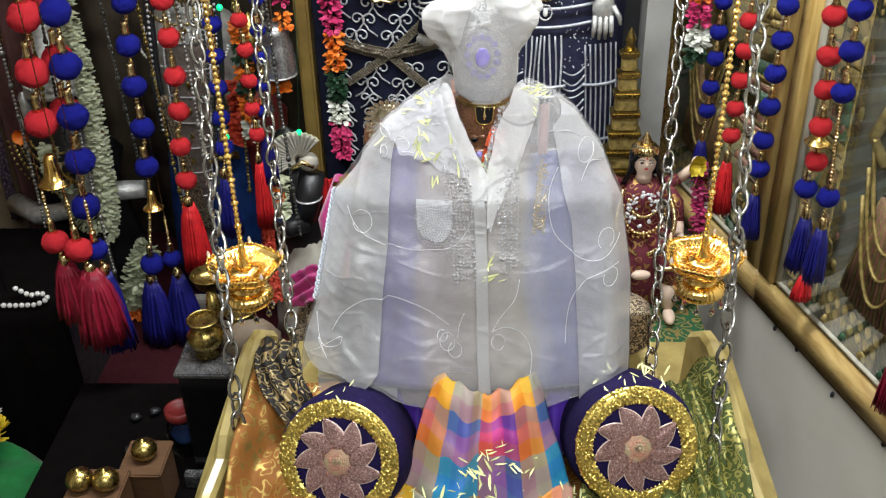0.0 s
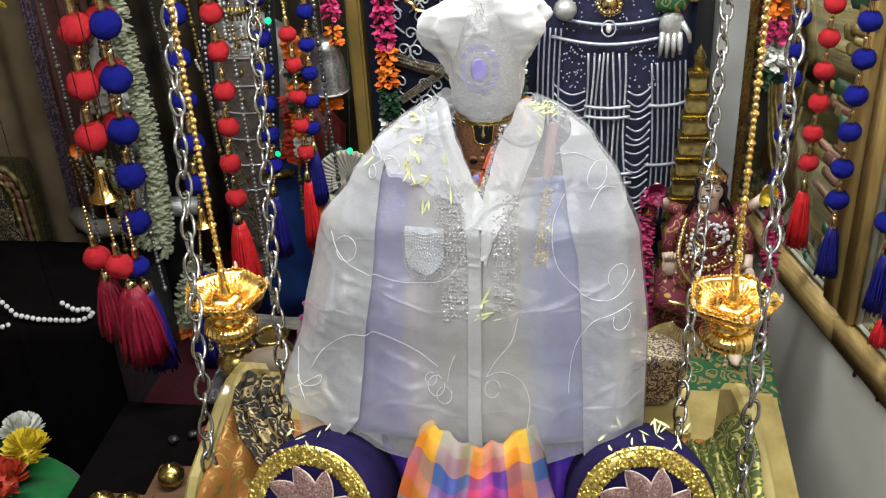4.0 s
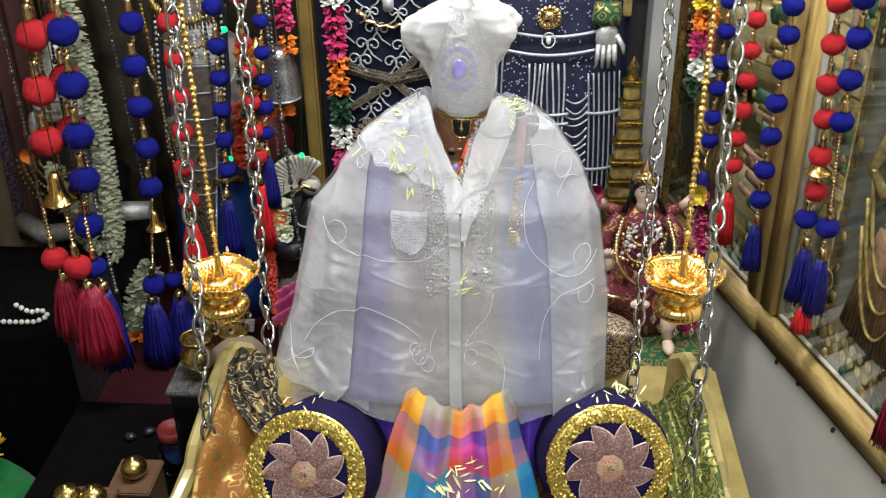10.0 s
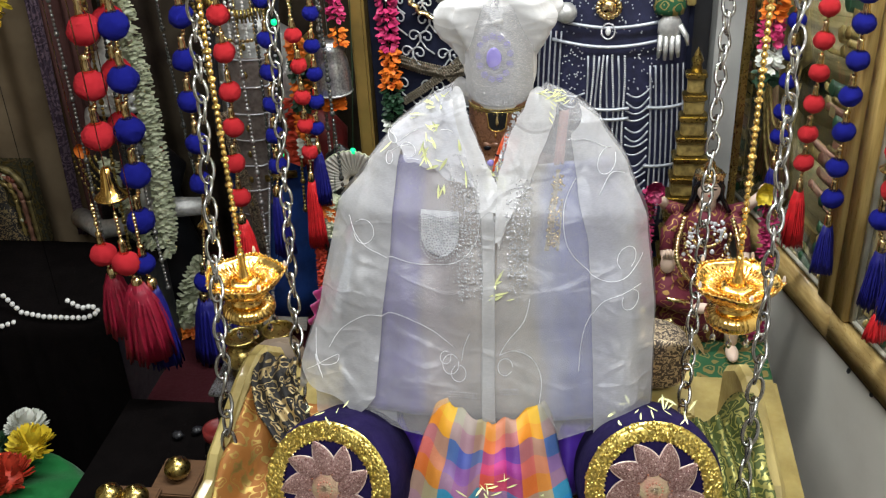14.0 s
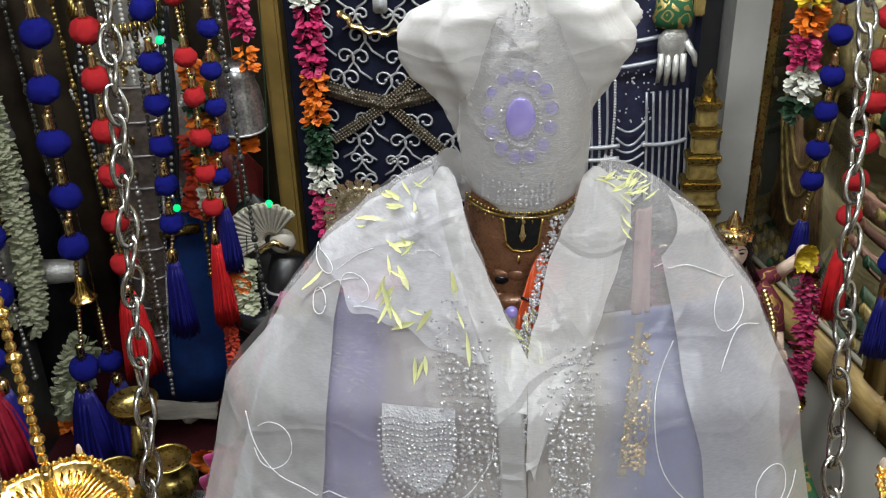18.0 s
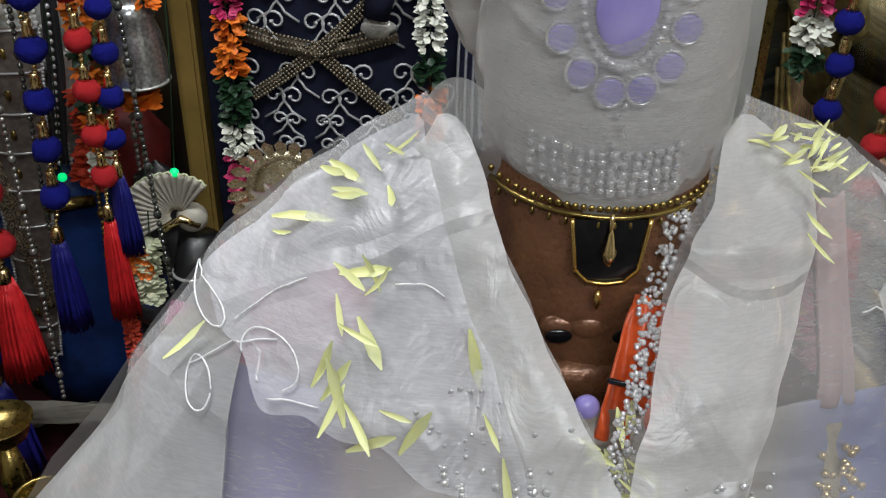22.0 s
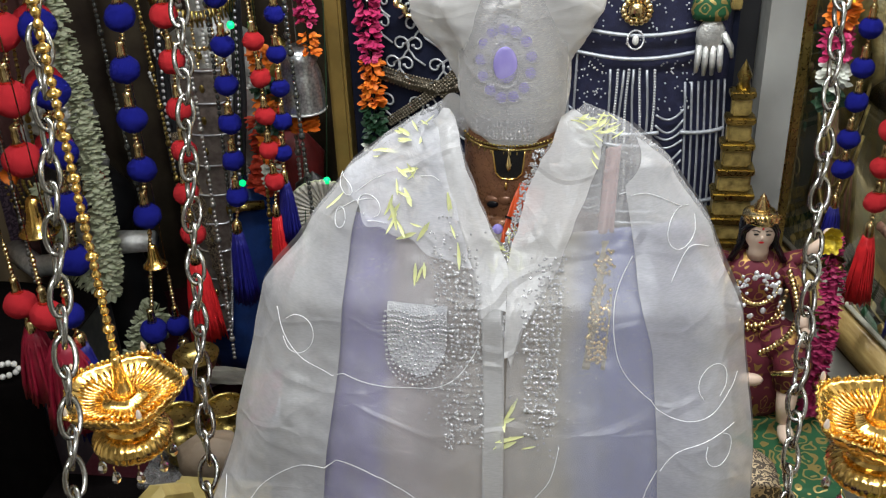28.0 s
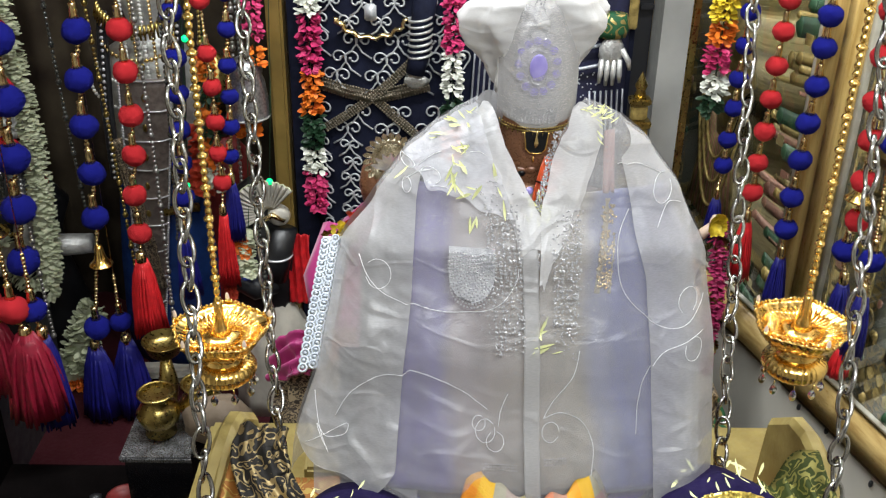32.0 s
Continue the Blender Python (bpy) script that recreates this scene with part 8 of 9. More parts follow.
# small black figure with a white pleated fan turban
sx, sy = -0.438, 2.33
kr = Mesh()
kr.slot = 0
kr.tube([(sx + 0.035, sy - 0.03, 0.47), (sx + 0.020, sy - 0.045, 0.40), (sx + 0.008, sy - 0.055, 0.345)], [0.034, 0.034, 0.030], 14)
kr.tube([(sx + 0.008, sy - 0.055, 0.340), (sx - 0.03, sy - 0.08, 0.335), (sx - 0.07, sy - 0.085, 0.36), (sx - 0.085, sy - 0.08, 0.40)], [0.031, 0.028, 0.022, 0.016], 12)
kr.lathe([(0.06, 0.18), (0.075, 0.28), (0.085, 0.38), (0.05, 0.46), (0.03, 0.48), (0.042, 0.52), (0.04, 0.56), (0, 0.59)], (sx - 0.03, sy, 0), 20, squash=(1, 0.6))
kr.slot = 1
kr.lathe([(0.10, -0.05), (0.095, 0.0), (0.085, 0.10), (0.095, 0.17), (0.06, 0.24), (0.04, 0.27)], (sx - 0.01, sy, 0), 26, lambda a, i: 1 + 0.09 * math.sin(a * 8 + i), squash=(1, 0.75))
thing("small_black_statue", kr, [M_DARKSKIN, M_CREAM], "small black figure with bent arm and white draped cloth", "statue")
fan = root("fan_turban", (sx - 0.01, sy - 0.05, 0.53), "cream pleated fan turban on the small black figure", "turban")
FC = Vector((sx + 0.012, sy - 0.062, 0.520))


def pleated(u, v):
    a = radians(48 + 160 * u)
    r = 0.012 + 0.072 * v
    return FC + Vector((r * math.cos(a), -0.016 * v - 0.0035 * v * math.sin(u * 110), r * math.sin(a) * 1.02))


part("pleated_fan", Mesh().grid(pleated, 120, 8, 0.0015), M_CREAM, fan)
part("fan_edge", Mesh().tube([pleated(u / 60, 1.0) for u in range(61)], 0.0022, 5), M_CREAMF, fan)
part("brow_band", Mesh().tube([(sx + 0.045, sy - 0.065, 0.505), (sx + 0.02, sy - 0.075, 0.522), (sx - 0.01, sy - 0.07, 0.50)], 0.007, 6), M_GOLDBEAD, fan)
part("white_cap", Mesh().ball((sx + 0.032, sy - 0.052, 0.512), 0.026, (1, 0.8, 1.0), 14, 10), M_CREAM, fan)
thing("arm_band", Mesh().tube([(sx + 0.0205 + 0.0345 * math.cos(a), sy - 0.045 + 0.0345 * math.sin(a), 0.405) for a in [2 * math.pi * k / 20 for k in range(20)]], 0.003, 6, closed=True), M_SILVERBEAD, "thin silver band round the black arm", "armlet")
strip("red_scarf", [(sx + 0.07, sy - 0.01, 0.44), (sx + 0.065, sy - 0.02, 0.34), (sx + 0.06, sy - 0.02, 0.26)], 0.045, M_TASCORAL, "red scarf hanging behind the black arm", "scarf", 0.004, (0, -1, 0.1))
mala("red_bead_garland", [(sx - 0.075, sy - 0.09, 0.46), (sx - 0.08, sy - 0.10, 0.36), (sx - 0.085, sy - 0.10, 0.22), (sx - 0.08, sy - 0.10, 0.12)], 0.028, M_REDF, "thin rope of red flower beads")
mala("mixed_flower_garland", [(sx - 0.035, sy - 0.085, 0.49), (sx - 0.045, sy - 0.09, 0.43), (sx - 0.04, sy - 0.09, 0.38)], 0.045, M_CREAMF, "short cream flower garland on the chest of the small figure")
m = Mesh()
for i in range(40):
    a = rnd.uniform(0, 6.28)
    m.petal((sx - 0.045 + rnd.uniform(-0.012, 0.012), sy - 0.10, 0.455 + rnd.uniform(-0.02, 0.02)), (math.cos(a), -0.4, math.sin(a)), (0, -1, 0), 0.02, 0.012)
thing("red_flower_knot", m, M_ORANGEF, "knot of red orange flowers on the chest of the small figure", "flowers")
for p, mm, lab in (((-0.562, 2.22, 0.935), M_GREENLED, "glowing green fairy light"), ((-0.418, 2.255, 0.605), M_GREENLED, "glowing green fairy light"), ((-0.612, 2.30, 0.572), M_GREENLED, "glowing green fairy light"), ((-0.478, 2.235, 0.378), M_BLUELED, "glowing blue fairy light")):
    thing("fairy_light", Mesh().ball(p, 0.0075, (1, 1, 1), 10, 8), mm, lab + " on a thin wire", "light", "fairy lights")
    thing("light_wire", Mesh().tube([p, (p[0] + 0.01, p[1] + 0.03, p[2] + 0.2), (p[0] + 0.02, p[1] + 0.05, p[2] + 0.5), (p[0] + 0.02, p[1] + 0.05, CEIL)], 0.0012, 4), M_LEAF, "thin dark green wire of the fairy lights", "wire", "fairy light wires")

# small crowned idol in magenta silk on the throne behind the swing
qx, qy = -0.125, 1.47
si = Mesh()
si.slot = 0
si.lathe([(0.115, 0.605), (0.12, 0.66), (0.105, 0.74), (0.075, 0.80), (0.062, 0.85), (0.066, 0.90), (0.030, 0.935)], (qx, qy, 0), 28, lambda a, i: 1 + 0.05 * math.sin(a * 9 + i), squash=(1, 0.8))
si.tube([(qx - 0.06, qy - 0.01, 0.90), (qx - 0.085, qy - 0.06, 0.85), (qx - 0.075, qy - 0.11, 0.82)], [0.026, 0.024, 0.018], 10)
si.slot = 1
si.lathe([(0.020, 0.93), (0.030, 0.945), (0.034, 0.965), (0.030, 0.99), (0.014, 1.005)], (qx, qy, 0), 20)
thing("small_seated_idol", si, [M_MAGENTA, M_COPPER], "small brown idol in magenta silk seated behind the swing", "statue")
cr = root("gilt_diadem", (qx + 0.012, qy - 0.03, 0.985), "small silver gilt crown with radiating points", "crown")
CRX, CRY, CRZ = qx + 0.012, qy - 0.036, 1.018
part("crown_arch", Mesh().tube([(CRX + 0.0235 * math.cos(radians(a)), CRY, CRZ + 0.026 * math.sin(radians(a))) for a in range(-40, 221, 12)], 0.0028, 8), M_SILVERGILT, cr)
part("crown_plate", Mesh().ball((CRX, CRY + 0.006, CRZ), 0.024, (1, 0.25, 1.1), 18, 10), M_SILVERGILT, cr)
for i in range(17):
    a = radians(-35 + 250 * i / 16)
    part("crown_point", Mesh().petal((CRX + 0.025 * math.cos(a), CRY - 0.002, CRZ + 0.027 * math.sin(a)), (math.cos(a), -0.1, math.sin(a)), (0, -1, 0), 0.013, 0.008), M_SILVERGILT, cr)
for i in range(7):
    a = radians(25 + 130 * i / 6)
    part("crown_leaf", Mesh().petal((CRX, CRY - 0.005, CRZ - 0.014), (math.cos(a), -0.1, math.sin(a)), (0, -1, 0), 0.030, 0.008), M_SILVERBEAD, cr)
part("crown_band", Mesh().lathe([(0.030, -0.036), (0.033, -0.028), (0.030, -0.020)], (CRX, CRY + 0.03, CRZ), 24), M_SILVERGILT, cr)
for k, (fx, fy, fz, mm, lab) in enumerate(((qx - 0.045, qy - 0.055, 0.925, M_YELLOWF, "bunch of yellow flowers on the small idol's shoulder"), (qx - 0.025, qy - 0.065, 0.945, M_REDF, "bunch of red flowers beside the small idol's face"), (qx - 0.06, qy - 0.05, 0.905, M_OLDBRASS, "gold leaf cluster on the small idol's shoulder"))):
    m = Mesh()
    for i in range(70):
        a = rnd.uniform(0, 6.28)
        m.petal((fx + rnd.gauss(0, 0.007), fy, fz + rnd.gauss(0, 0.006)), (math.cos(a), -0.5, math.sin(a)), (0, -1, 0.4), 0.013, 0.007)
    thing("shoulder_blossoms", m, mm, lab, "flowers", "blossoms on the small idol")

# garland of white fabric rosettes over the idol's lap, and the magenta cloth under it
GTOP, GLOW = Vector((-0.186, 1.40, 0.918)), Vector((-0.206, 1.255, 0.808))
ws = root("rosette_garland", GLOW, "thick garland of white fabric rosettes over magenta silk", "garland")
part("backing", Mesh().grid(lambda u, v: GTOP.lerp(GLOW, v) + Vector((0.034 * (u - 0.5), 0.004 + 0.008 * math.sin(math.pi * v), 0)), 4, 20, 0.003), M_WHITEF, ws)
gn = (GLOW - GTOP).cross(Vector((1, 0, 0))).normalized()
gn = gn if gn.y < 0 else -gn
for i in range(21):
    for k in range(3):
        t = (i + (0.25 if k % 2 else 0.75)) / 21
        c = GTOP.lerp(GLOW, t) + Vector((0.0125 * (k - 1), 0.008 * math.sin(math.pi * t), 0)) + gn * 0.004
        r = Mesh()
        ax = gn.orthogonal().normalized()
        ay = gn.cross(ax)
        r.tube([c + (ax * math.cos(a) + ay * math.sin(a)) * 0.0052 for a in [2 * math.pi * q / 10 for q in range(10)]], 0.0016, 5, closed=True)
        r.ball(c + gn * 0.001, 0.0026, (1, 1, 1), 6, 4)
        part("rosette", r, M_ROSETTE, ws)
strip("magenta_cloth", [(-0.155, 1.42, 0.90), (-0.160, 1.36, 0.87), (-0.170, 1.30, 0.83), (-0.175, 1.26, 0.80)], 0.045, M_MAGENTA, "magenta silk cloth beside the white rosette garland", "cloth", 0.005, (0, -0.6, 0.8))
strip("magenta_cloth", [(-0.205, 1.285, 0.812), (-0.235, 1.295, 0.806), (-0.268, 1.31, 0.785)], 0.06, M_MAGENTA, "magenta silk fold lying behind the swing", "cloth", 0.006, (0, -0.5, 0.85))
strip("rose_cloth", [(-0.166, 1.30, 0.842), (-0.172, 1.27, 0.815), (-0.176, 1.25, 0.79)], 0.028, mat("rose_brocade_silk", (0.36, 0.10, 0.08), 0.5, colour2=(0.42, 0.22, 0.12), scale=70, bump=0.2), "rose and gold silk edge beside the rosette garland", "cloth", 0.003, (0, -0.6, 0.8))
thing("rear_throne", Mesh().box((-0.30, 1.25, FLOOR), (0.06, 1.66, 0.60), 0.012), M_BLACKMATT, "dark draped throne standing behind the swing", "throne")
thing("throne_cushion", Mesh().box((-0.262, 1.255, 0.602), (0.05, 1.40, 0.765), 0.02), M_BROCREAM, "gold and black floral brocade cushion on the dark throne", "cushion")

# tan cushion end beside the black box
tn = Mesh().ball((-0.372, 1.42, 0.60), 0.05, (1.0, 0.7, 0.75), 16, 12, 0.25)
thing("tan_cushion", tn, M_TAN, "worn tan cushion end beside the black throne", "cushion")
thing("cushion_stand", Mesh().box((-0.41, 1.38, FLOOR), (-0.335, 1.48, 0.566), 0.004), M_BLACKMATT, "dark narrow stand under the tan cushion", "stand", smooth=False)

# ---- box, jar, vessels and brass balls on the black table ----
bxr = root("glass_fronted_box", (-0.55, 1.66, 0.06), "dark box with a silver foil top standing on the black table", "box")
part("box_body", Mesh().box((-0.60, 1.62, 0.062), (-0.44, 1.74, 0.352), 0.004), M_BLACKGLOSS, bxr, smooth=False)
part("box_top", Mesh().box((-0.605, 1.61, 0.354), (-0.435, 1.745, 0.366), 0.003), M_SILVERTOP, bxr, "crinkled silver foil top", smooth=False)
part("box_plinth", Mesh().box((-0.62, 1.59, 0.0605), (-0.42, 1.612, 0.10), 0.003), M_SILVERTOP, bxr, smooth=False)


def pot(x, y, z, s, label):
    top = root("brass_pot", (x, y, z), label, "pot", "brass vessels")
    part("pot_body", Mesh().lathe([(0.02, 0.0), (0.028, 0.004), (0.018, 0.016), (0.034, 0.03), (0.04, 0.05), (0.03, 0.066), (0.02, 0.074), (0.03, 0.086), (0.032, 0.09), (0.018, 0.086)], (x, y, z), 24), M_OLDBRASS, top)
    part("pot_rim", Mesh().tube([(x + 0.032 * math.cos(a), y + 0.032 * math.sin(a), z + 0.09) for a in [2 * math.pi * k / 20 for k in range(20)]], 0.0028, 6, closed=True), M_OLDBRASS, top)
    return top


pot(-0.545, 1.68, 0.367, 1, "small dull brass pot standing on the foil-topped box")
pot(-0.475, 1.71, 0.367, 1, "second small dull brass pot on the foil-topped box")
vs = root("brass_stand", (-0.57, 1.84, 0.061), "tall brass offering stand behind the box", "stand")
part("dish", Mesh().lathe([(0.012, 0.42), (0.03, 0.435), (0.04, 0.46), (0.041, 0.462), (0.03, 0.445), (0.01, 0.44)], (-0.57, 1.84, 0), 24), M_OLDBRASS, vs)
part("column", Mesh().lathe([(0.04, 0.062), (0.03, 0.08), (0.012, 0.10), (0.018, 0.2), (0.010, 0.3), (0.02, 0.36), (0.010, 0.42)], (-0.57, 1.84, 0), 18), M_OLDBRASS, vs)
jr = root("glass_jar", (-0.648, 1.718, 0.062), "clear glass jar with a red cap on the table", "jar")
part("jar_glass", Mesh().lathe([(0.034, 0.0), (0.036, 0.01), (0.036, 0.075), (0.028, 0.088), (0.028, 0.096), (0.025, 0.096), (0.025, 0.086), (0.032, 0.072), (0.032, 0.006)], (-0.648, 1.718, 0.063), 24), M_JAR, jr)
part("jar_cap", Mesh().lathe([(0.030, 0.096), (0.034, 0.10), (0.034, 0.118), (0.027, 0.121), (0.024, 0.112), (0, 0.111)], (-0.648, 1.718, 0.064), 24, lambda a, i: 1 + 0.02 * math.cos(24 * a)), M_REDDRESS, jr, "dusty red screw cap")
part("jar_content", Mesh().lathe([(0.030, 0.005), (0.030, 0.05), (0, 0.052)], (-0.648, 1.718, 0.064), 18), M_BLUEDRESS, jr)
pot(-0.525, 1.53, 0.062, 1, "small brass pot beside the glass jar")
for x0, x1, y0, h, lab in ((-0.80, -0.695, 1.40, 0.205, "small brown wooden box on the black table"), (-0.722, -0.637, 1.508, 0.185, "second small brown wooden box on the black table")):
    wb = root("wooden_box", ((x0 + x1) / 2, y0 + 0.05, 0.061), lab, "box", "small wooden boxes")
    part("box_body", Mesh().box((x0, y0, 0.062), (x1, y0 + 0.10, h - 0.012), 0.003), M_BOXWOOD, wb, smooth=False)
    part("lid", Mesh().box((x0 - 0.004, y0 - 0.004, h - 0.011), (x1 + 0.004, y0 + 0.104, h), 0.003), M_BOXWOOD, wb, "paler wooden lid", smooth=False)
for i, (x, y, z) in enumerate(((-0.775, 1.45, 0.205), (-0.722, 1.45, 0.205), (-0.678, 1.558, 0.185))):
    bb = root("brass_ball_pot", (x, y, z), "small round brass pot on the wooden box", "pot", "round brass pots")
    part("ball", Mesh().lathe([(0.008, 0.0), (0.018, 0.003), (0.026, 0.014), (0.0275, 0.024), (0.023, 0.036), (0.012, 0.044), (0.006, 0.046), (0.005, 0.050), (0, 0.052)], (x, y, z), 24), M_OLDBRASS, bb)
# dark foil oddments
for i in range(7):
    x, y = rnd.uniform(-0.80, -0.68), rnd.uniform(1.62, 1.85)
    z = 0.0605
    thing("dark_offering", Mesh().ball((x, y, z + 0.012), 0.012, (1, 1, 0.7), 8, 6, 0.6), M_DARKGREY, "small black glossy offering on the dark table", "offering", "dark offerings on the table")
thing("foil_scrap", Mesh().petal((-0.80, 1.62, 0.066), (0.6, 0.2, 0.4), (0, -1, 0.3), 0.035, 0.010), M_SILVERBEAD, "curled scrap of silver foil on the dark table", "foil")

# ---- flower stool ----
def stool(x, y, z):
    return (-1.215 + (x + 0.93) * 1.27, 1.665 + (y - 1.22) * 1.27, -0.075 + (z - 0.335) * 1.27)


st = root("flower_stool", (-1.215, 1.665, FLOOR), "round stool under a shiny green satin cloth", "stool")
part("stool_leg", Mesh().lathe([(0.15, FLOOR), (0.12, FLOOR + 0.04), (0.07, -0.3), (0.15, -0.155)], (-1.215, 1.665, 0), 20), M_BOXWOOD, st)
part("stool_top", Mesh().lathe([(0.22, -0.154), (0.230, -0.14), (0.228, -0.105), (0.215, -0.092)], (-1.215, 1.665, 0), 40), M_BOXWOOD, st)


def satin(u, v):
    a = 2 * math.pi * u
    r = 0.19 * v
    z = 0.335 + 0.035 * (1 - v) + 0.006 * math.sin(a * 7 + v * 5) * v - 0.05 * max(0, v - 0.9) / 0.1
    return stool(-0.93 + r * math.cos(a), 1.22 + r * math.sin(a), z)


part("satin_cloth", Mesh().grid(satin, 60, 16), M_GREENCLOTH, st)


def bloom(x, y, z, r, material, label, n=110):
    x, y, z = stool(x - 0.05, y, z + 0.022)
    r *= 1.42
    m = Mesh()
    for i in range(n):
        zz = rnd.uniform(-0.1, 1)
        a = rnd.uniform(0, 6.28)
        q = math.sqrt(max(0, 1 - zz * zz))
        d = Vector((q * math.cos(a), q * math.sin(a), zz))
        m.petal(Vector((x, y, z)) + d * r * 0.45, d, Vector((0, 0, 1)) + d.orthogonal() * 0.3, r * 0.62, r * 0.26, 0.25)
    m.ball((x, y, z), r * 0.6, (1, 1, 0.8), 10, 8)
    return thing("chrysanthemum", m, material, label, "flower", "flowers heaped on the stool")


for x, y, z, r, mm, lab in ((-0.835, 1.315, 0.395, 0.040, M_YELLOWF, "full yellow chrysanthemum bloom on green satin"), (-0.845, 1.24, 0.385, 0.042, M_REDF, "full red chrysanthemum bloom on green satin"), (-0.90, 1.205, 0.395, 0.044, M_WHITEF, "full white chrysanthemum bloom on green satin"), (-0.965, 1.26, 0.41, 0.045, M_YELLOWF, "second yellow chrysanthemum bloom on green satin"), (-0.865, 1.36, 0.40, 0.036, M_WHITEF, "small white chrysanthemum with dark leaves"), (-0.93, 1.14, 0.385, 0.044, M_REDF, "second red chrysanthemum bloom on green satin"), (-0.98, 1.18, 0.40, 0.04, M_WHITEF, "second white chrysanthemum bloom on green satin"), (-0.91, 1.31, 0.385, 0.034, M_LEAF, "cluster of dark green leaves among the blooms")):
    bloom(x, y, z, r, mm, lab)
thing("silver_figurine", Mesh().lathe([(0.02, 0.36), (0.022, 0.40), (0.012, 0.43), (0.018, 0.46), (0.012, 0.485), (0.004, 0.50), (0, 0.51)], stool(-0.935, 1.345, 0.0), 14), M_SILVER, "tiny silver figurine among the flowers", "figurine")

thing("wall_drape", Mesh().grid(lambda u, v: (-1.98 + 1.56 * u, 2.84 - 0.02 * math.sin(u * 70) - 0.01 * math.sin(u * 31), FLOOR + 2.7 * v), 160, 3, 0.01), mat("dark_olive_drape", (0.060, 0.046, 0.030), 0.8, colour2=(0.026, 0.018, 0.014), scale=9, bump=0.2, spec=0.1), "dark olive drape hung over the back wall", "drape")

# ---- far corner: pillar, goddess relief, pearl string ----
thing("cloth_pillar", Mesh().grid(lambda u, v: (-1.40 + 0.15 * u, 2.72 - 0.02 * math.sin(u * 14), FLOOR + 2.7 * v), 20, 4, 0.02), mat("dark_brown_curtain", (0.07, 0.022, 0.018), 0.8, scale=10), "dark brown curtain hanging beside the altar", "curtain")
strip("curtain_border", [(-1.395, 2.69, 1.6), (-1.40, 2.69, 0.9), (-1.42, 2.69, 0.1)], 0.035, brocade("violet_border", (0.03, 0.015, 0.03), (0.20, 0.14, 0.18), 50, 0.5), "woven violet border of the curtain", "border", 0.003, (0, -1, 0))
GX = -1.640
god = root("arched_relief", (GX, 2.66, -0.05), "dull gilt arched shrine relief with a small figure and yellow flowers", "relief")
part("relief_ground", Mesh().box((GX - 0.115, 2.66, -0.048), (GX + 0.115, 2.70, 0.36), 0.006), M_RELIEFDARK, god, smooth=False)
for k in range(3):
    r = 0.095 - 0.022 * k
    part("relief_arch", Mesh().tube([(GX + r * math.cos(a), 2.652, 0.24 + r * 1.2 * math.sin(a)) for a in [math.pi * i / 18 for i in range(19)]], [0.011 - 0.002 * k + 0.0025 * math.sin(i * 2.4) for i in range(19)], 6), (M_RELIEFB, M_RELIEFROSE, M_RELIEF)[k], god)
    for s in (-1, 1):
        part("relief_column", Mesh().tube([(GX + s * r, 2.652, 0.24 - 0.012 * i) for i in range(17)], [0.009 - 0.002 * k + 0.003 * (i % 3 == 0) for i in range(17)], 6), (M_RELIEFB, M_RELIEFROSE, M_RELIEF)[k], god)
part("relief_figure", Mesh().lathe([(0.05, 0.04), (0.06, 0.10), (0.035, 0.15), (0.045, 0.20), (0.02, 0.225), (0.028, 0.25), (0.022, 0.28), (0.012, 0.31), (0, 0.33)], (GX, 2.65, 0), 16, lambda a_, i_: 1 + 0.07 * math.sin(a_ * 7 + i_ * 2), squash=(1, 0.4)), M_BROBLACK, god)
for i in range(26):
    part("relief_boss", Mesh().ball((GX + rnd.uniform(-0.10, 0.10), 2.648, rnd.uniform(0.0, 0.33)), rnd.uniform(0.006, 0.012), (1, 0.5, 1), 6, 5, 0.3), (M_RELIEF, M_RELIEFRED, M_OLDBRASS, M_CREAMF)[i % 4], god)


def flower_bunch_at(x, y, z, w, n, material, label, cord=False):
    top = root("marigold_bunch", (x, y, z), label, "flowers", "yellow flower bunches in the corner")
    m = Mesh()
    for i in range(n):
        p = Vector((x + rnd.gauss(0, w), y + rnd.gauss(0, 0.012), z + rnd.gauss(0, 0.016)))
        m.petal(p, (rnd.uniform(-1, 1), -0.5, rnd.uniform(-0.6, 1)), (0, -1, 0.3), 0.034, 0.016)
    part("blossom_mass", m, material, top)
    if cord:
        part("cord", Mesh().tube([(x, y, z), (x, y, CEIL)], 0.0015, 5), M_OLDBRASS, top)
    else:
        part("stem_pot", Mesh().lathe([(0.03, -0.05), (0.035, 0.10), (0.05, z - 0.03), (0.045, z), (0, z)], (x, y, 0), 16), M_OLDBRASS, top, "dull brass vase under the flowers")


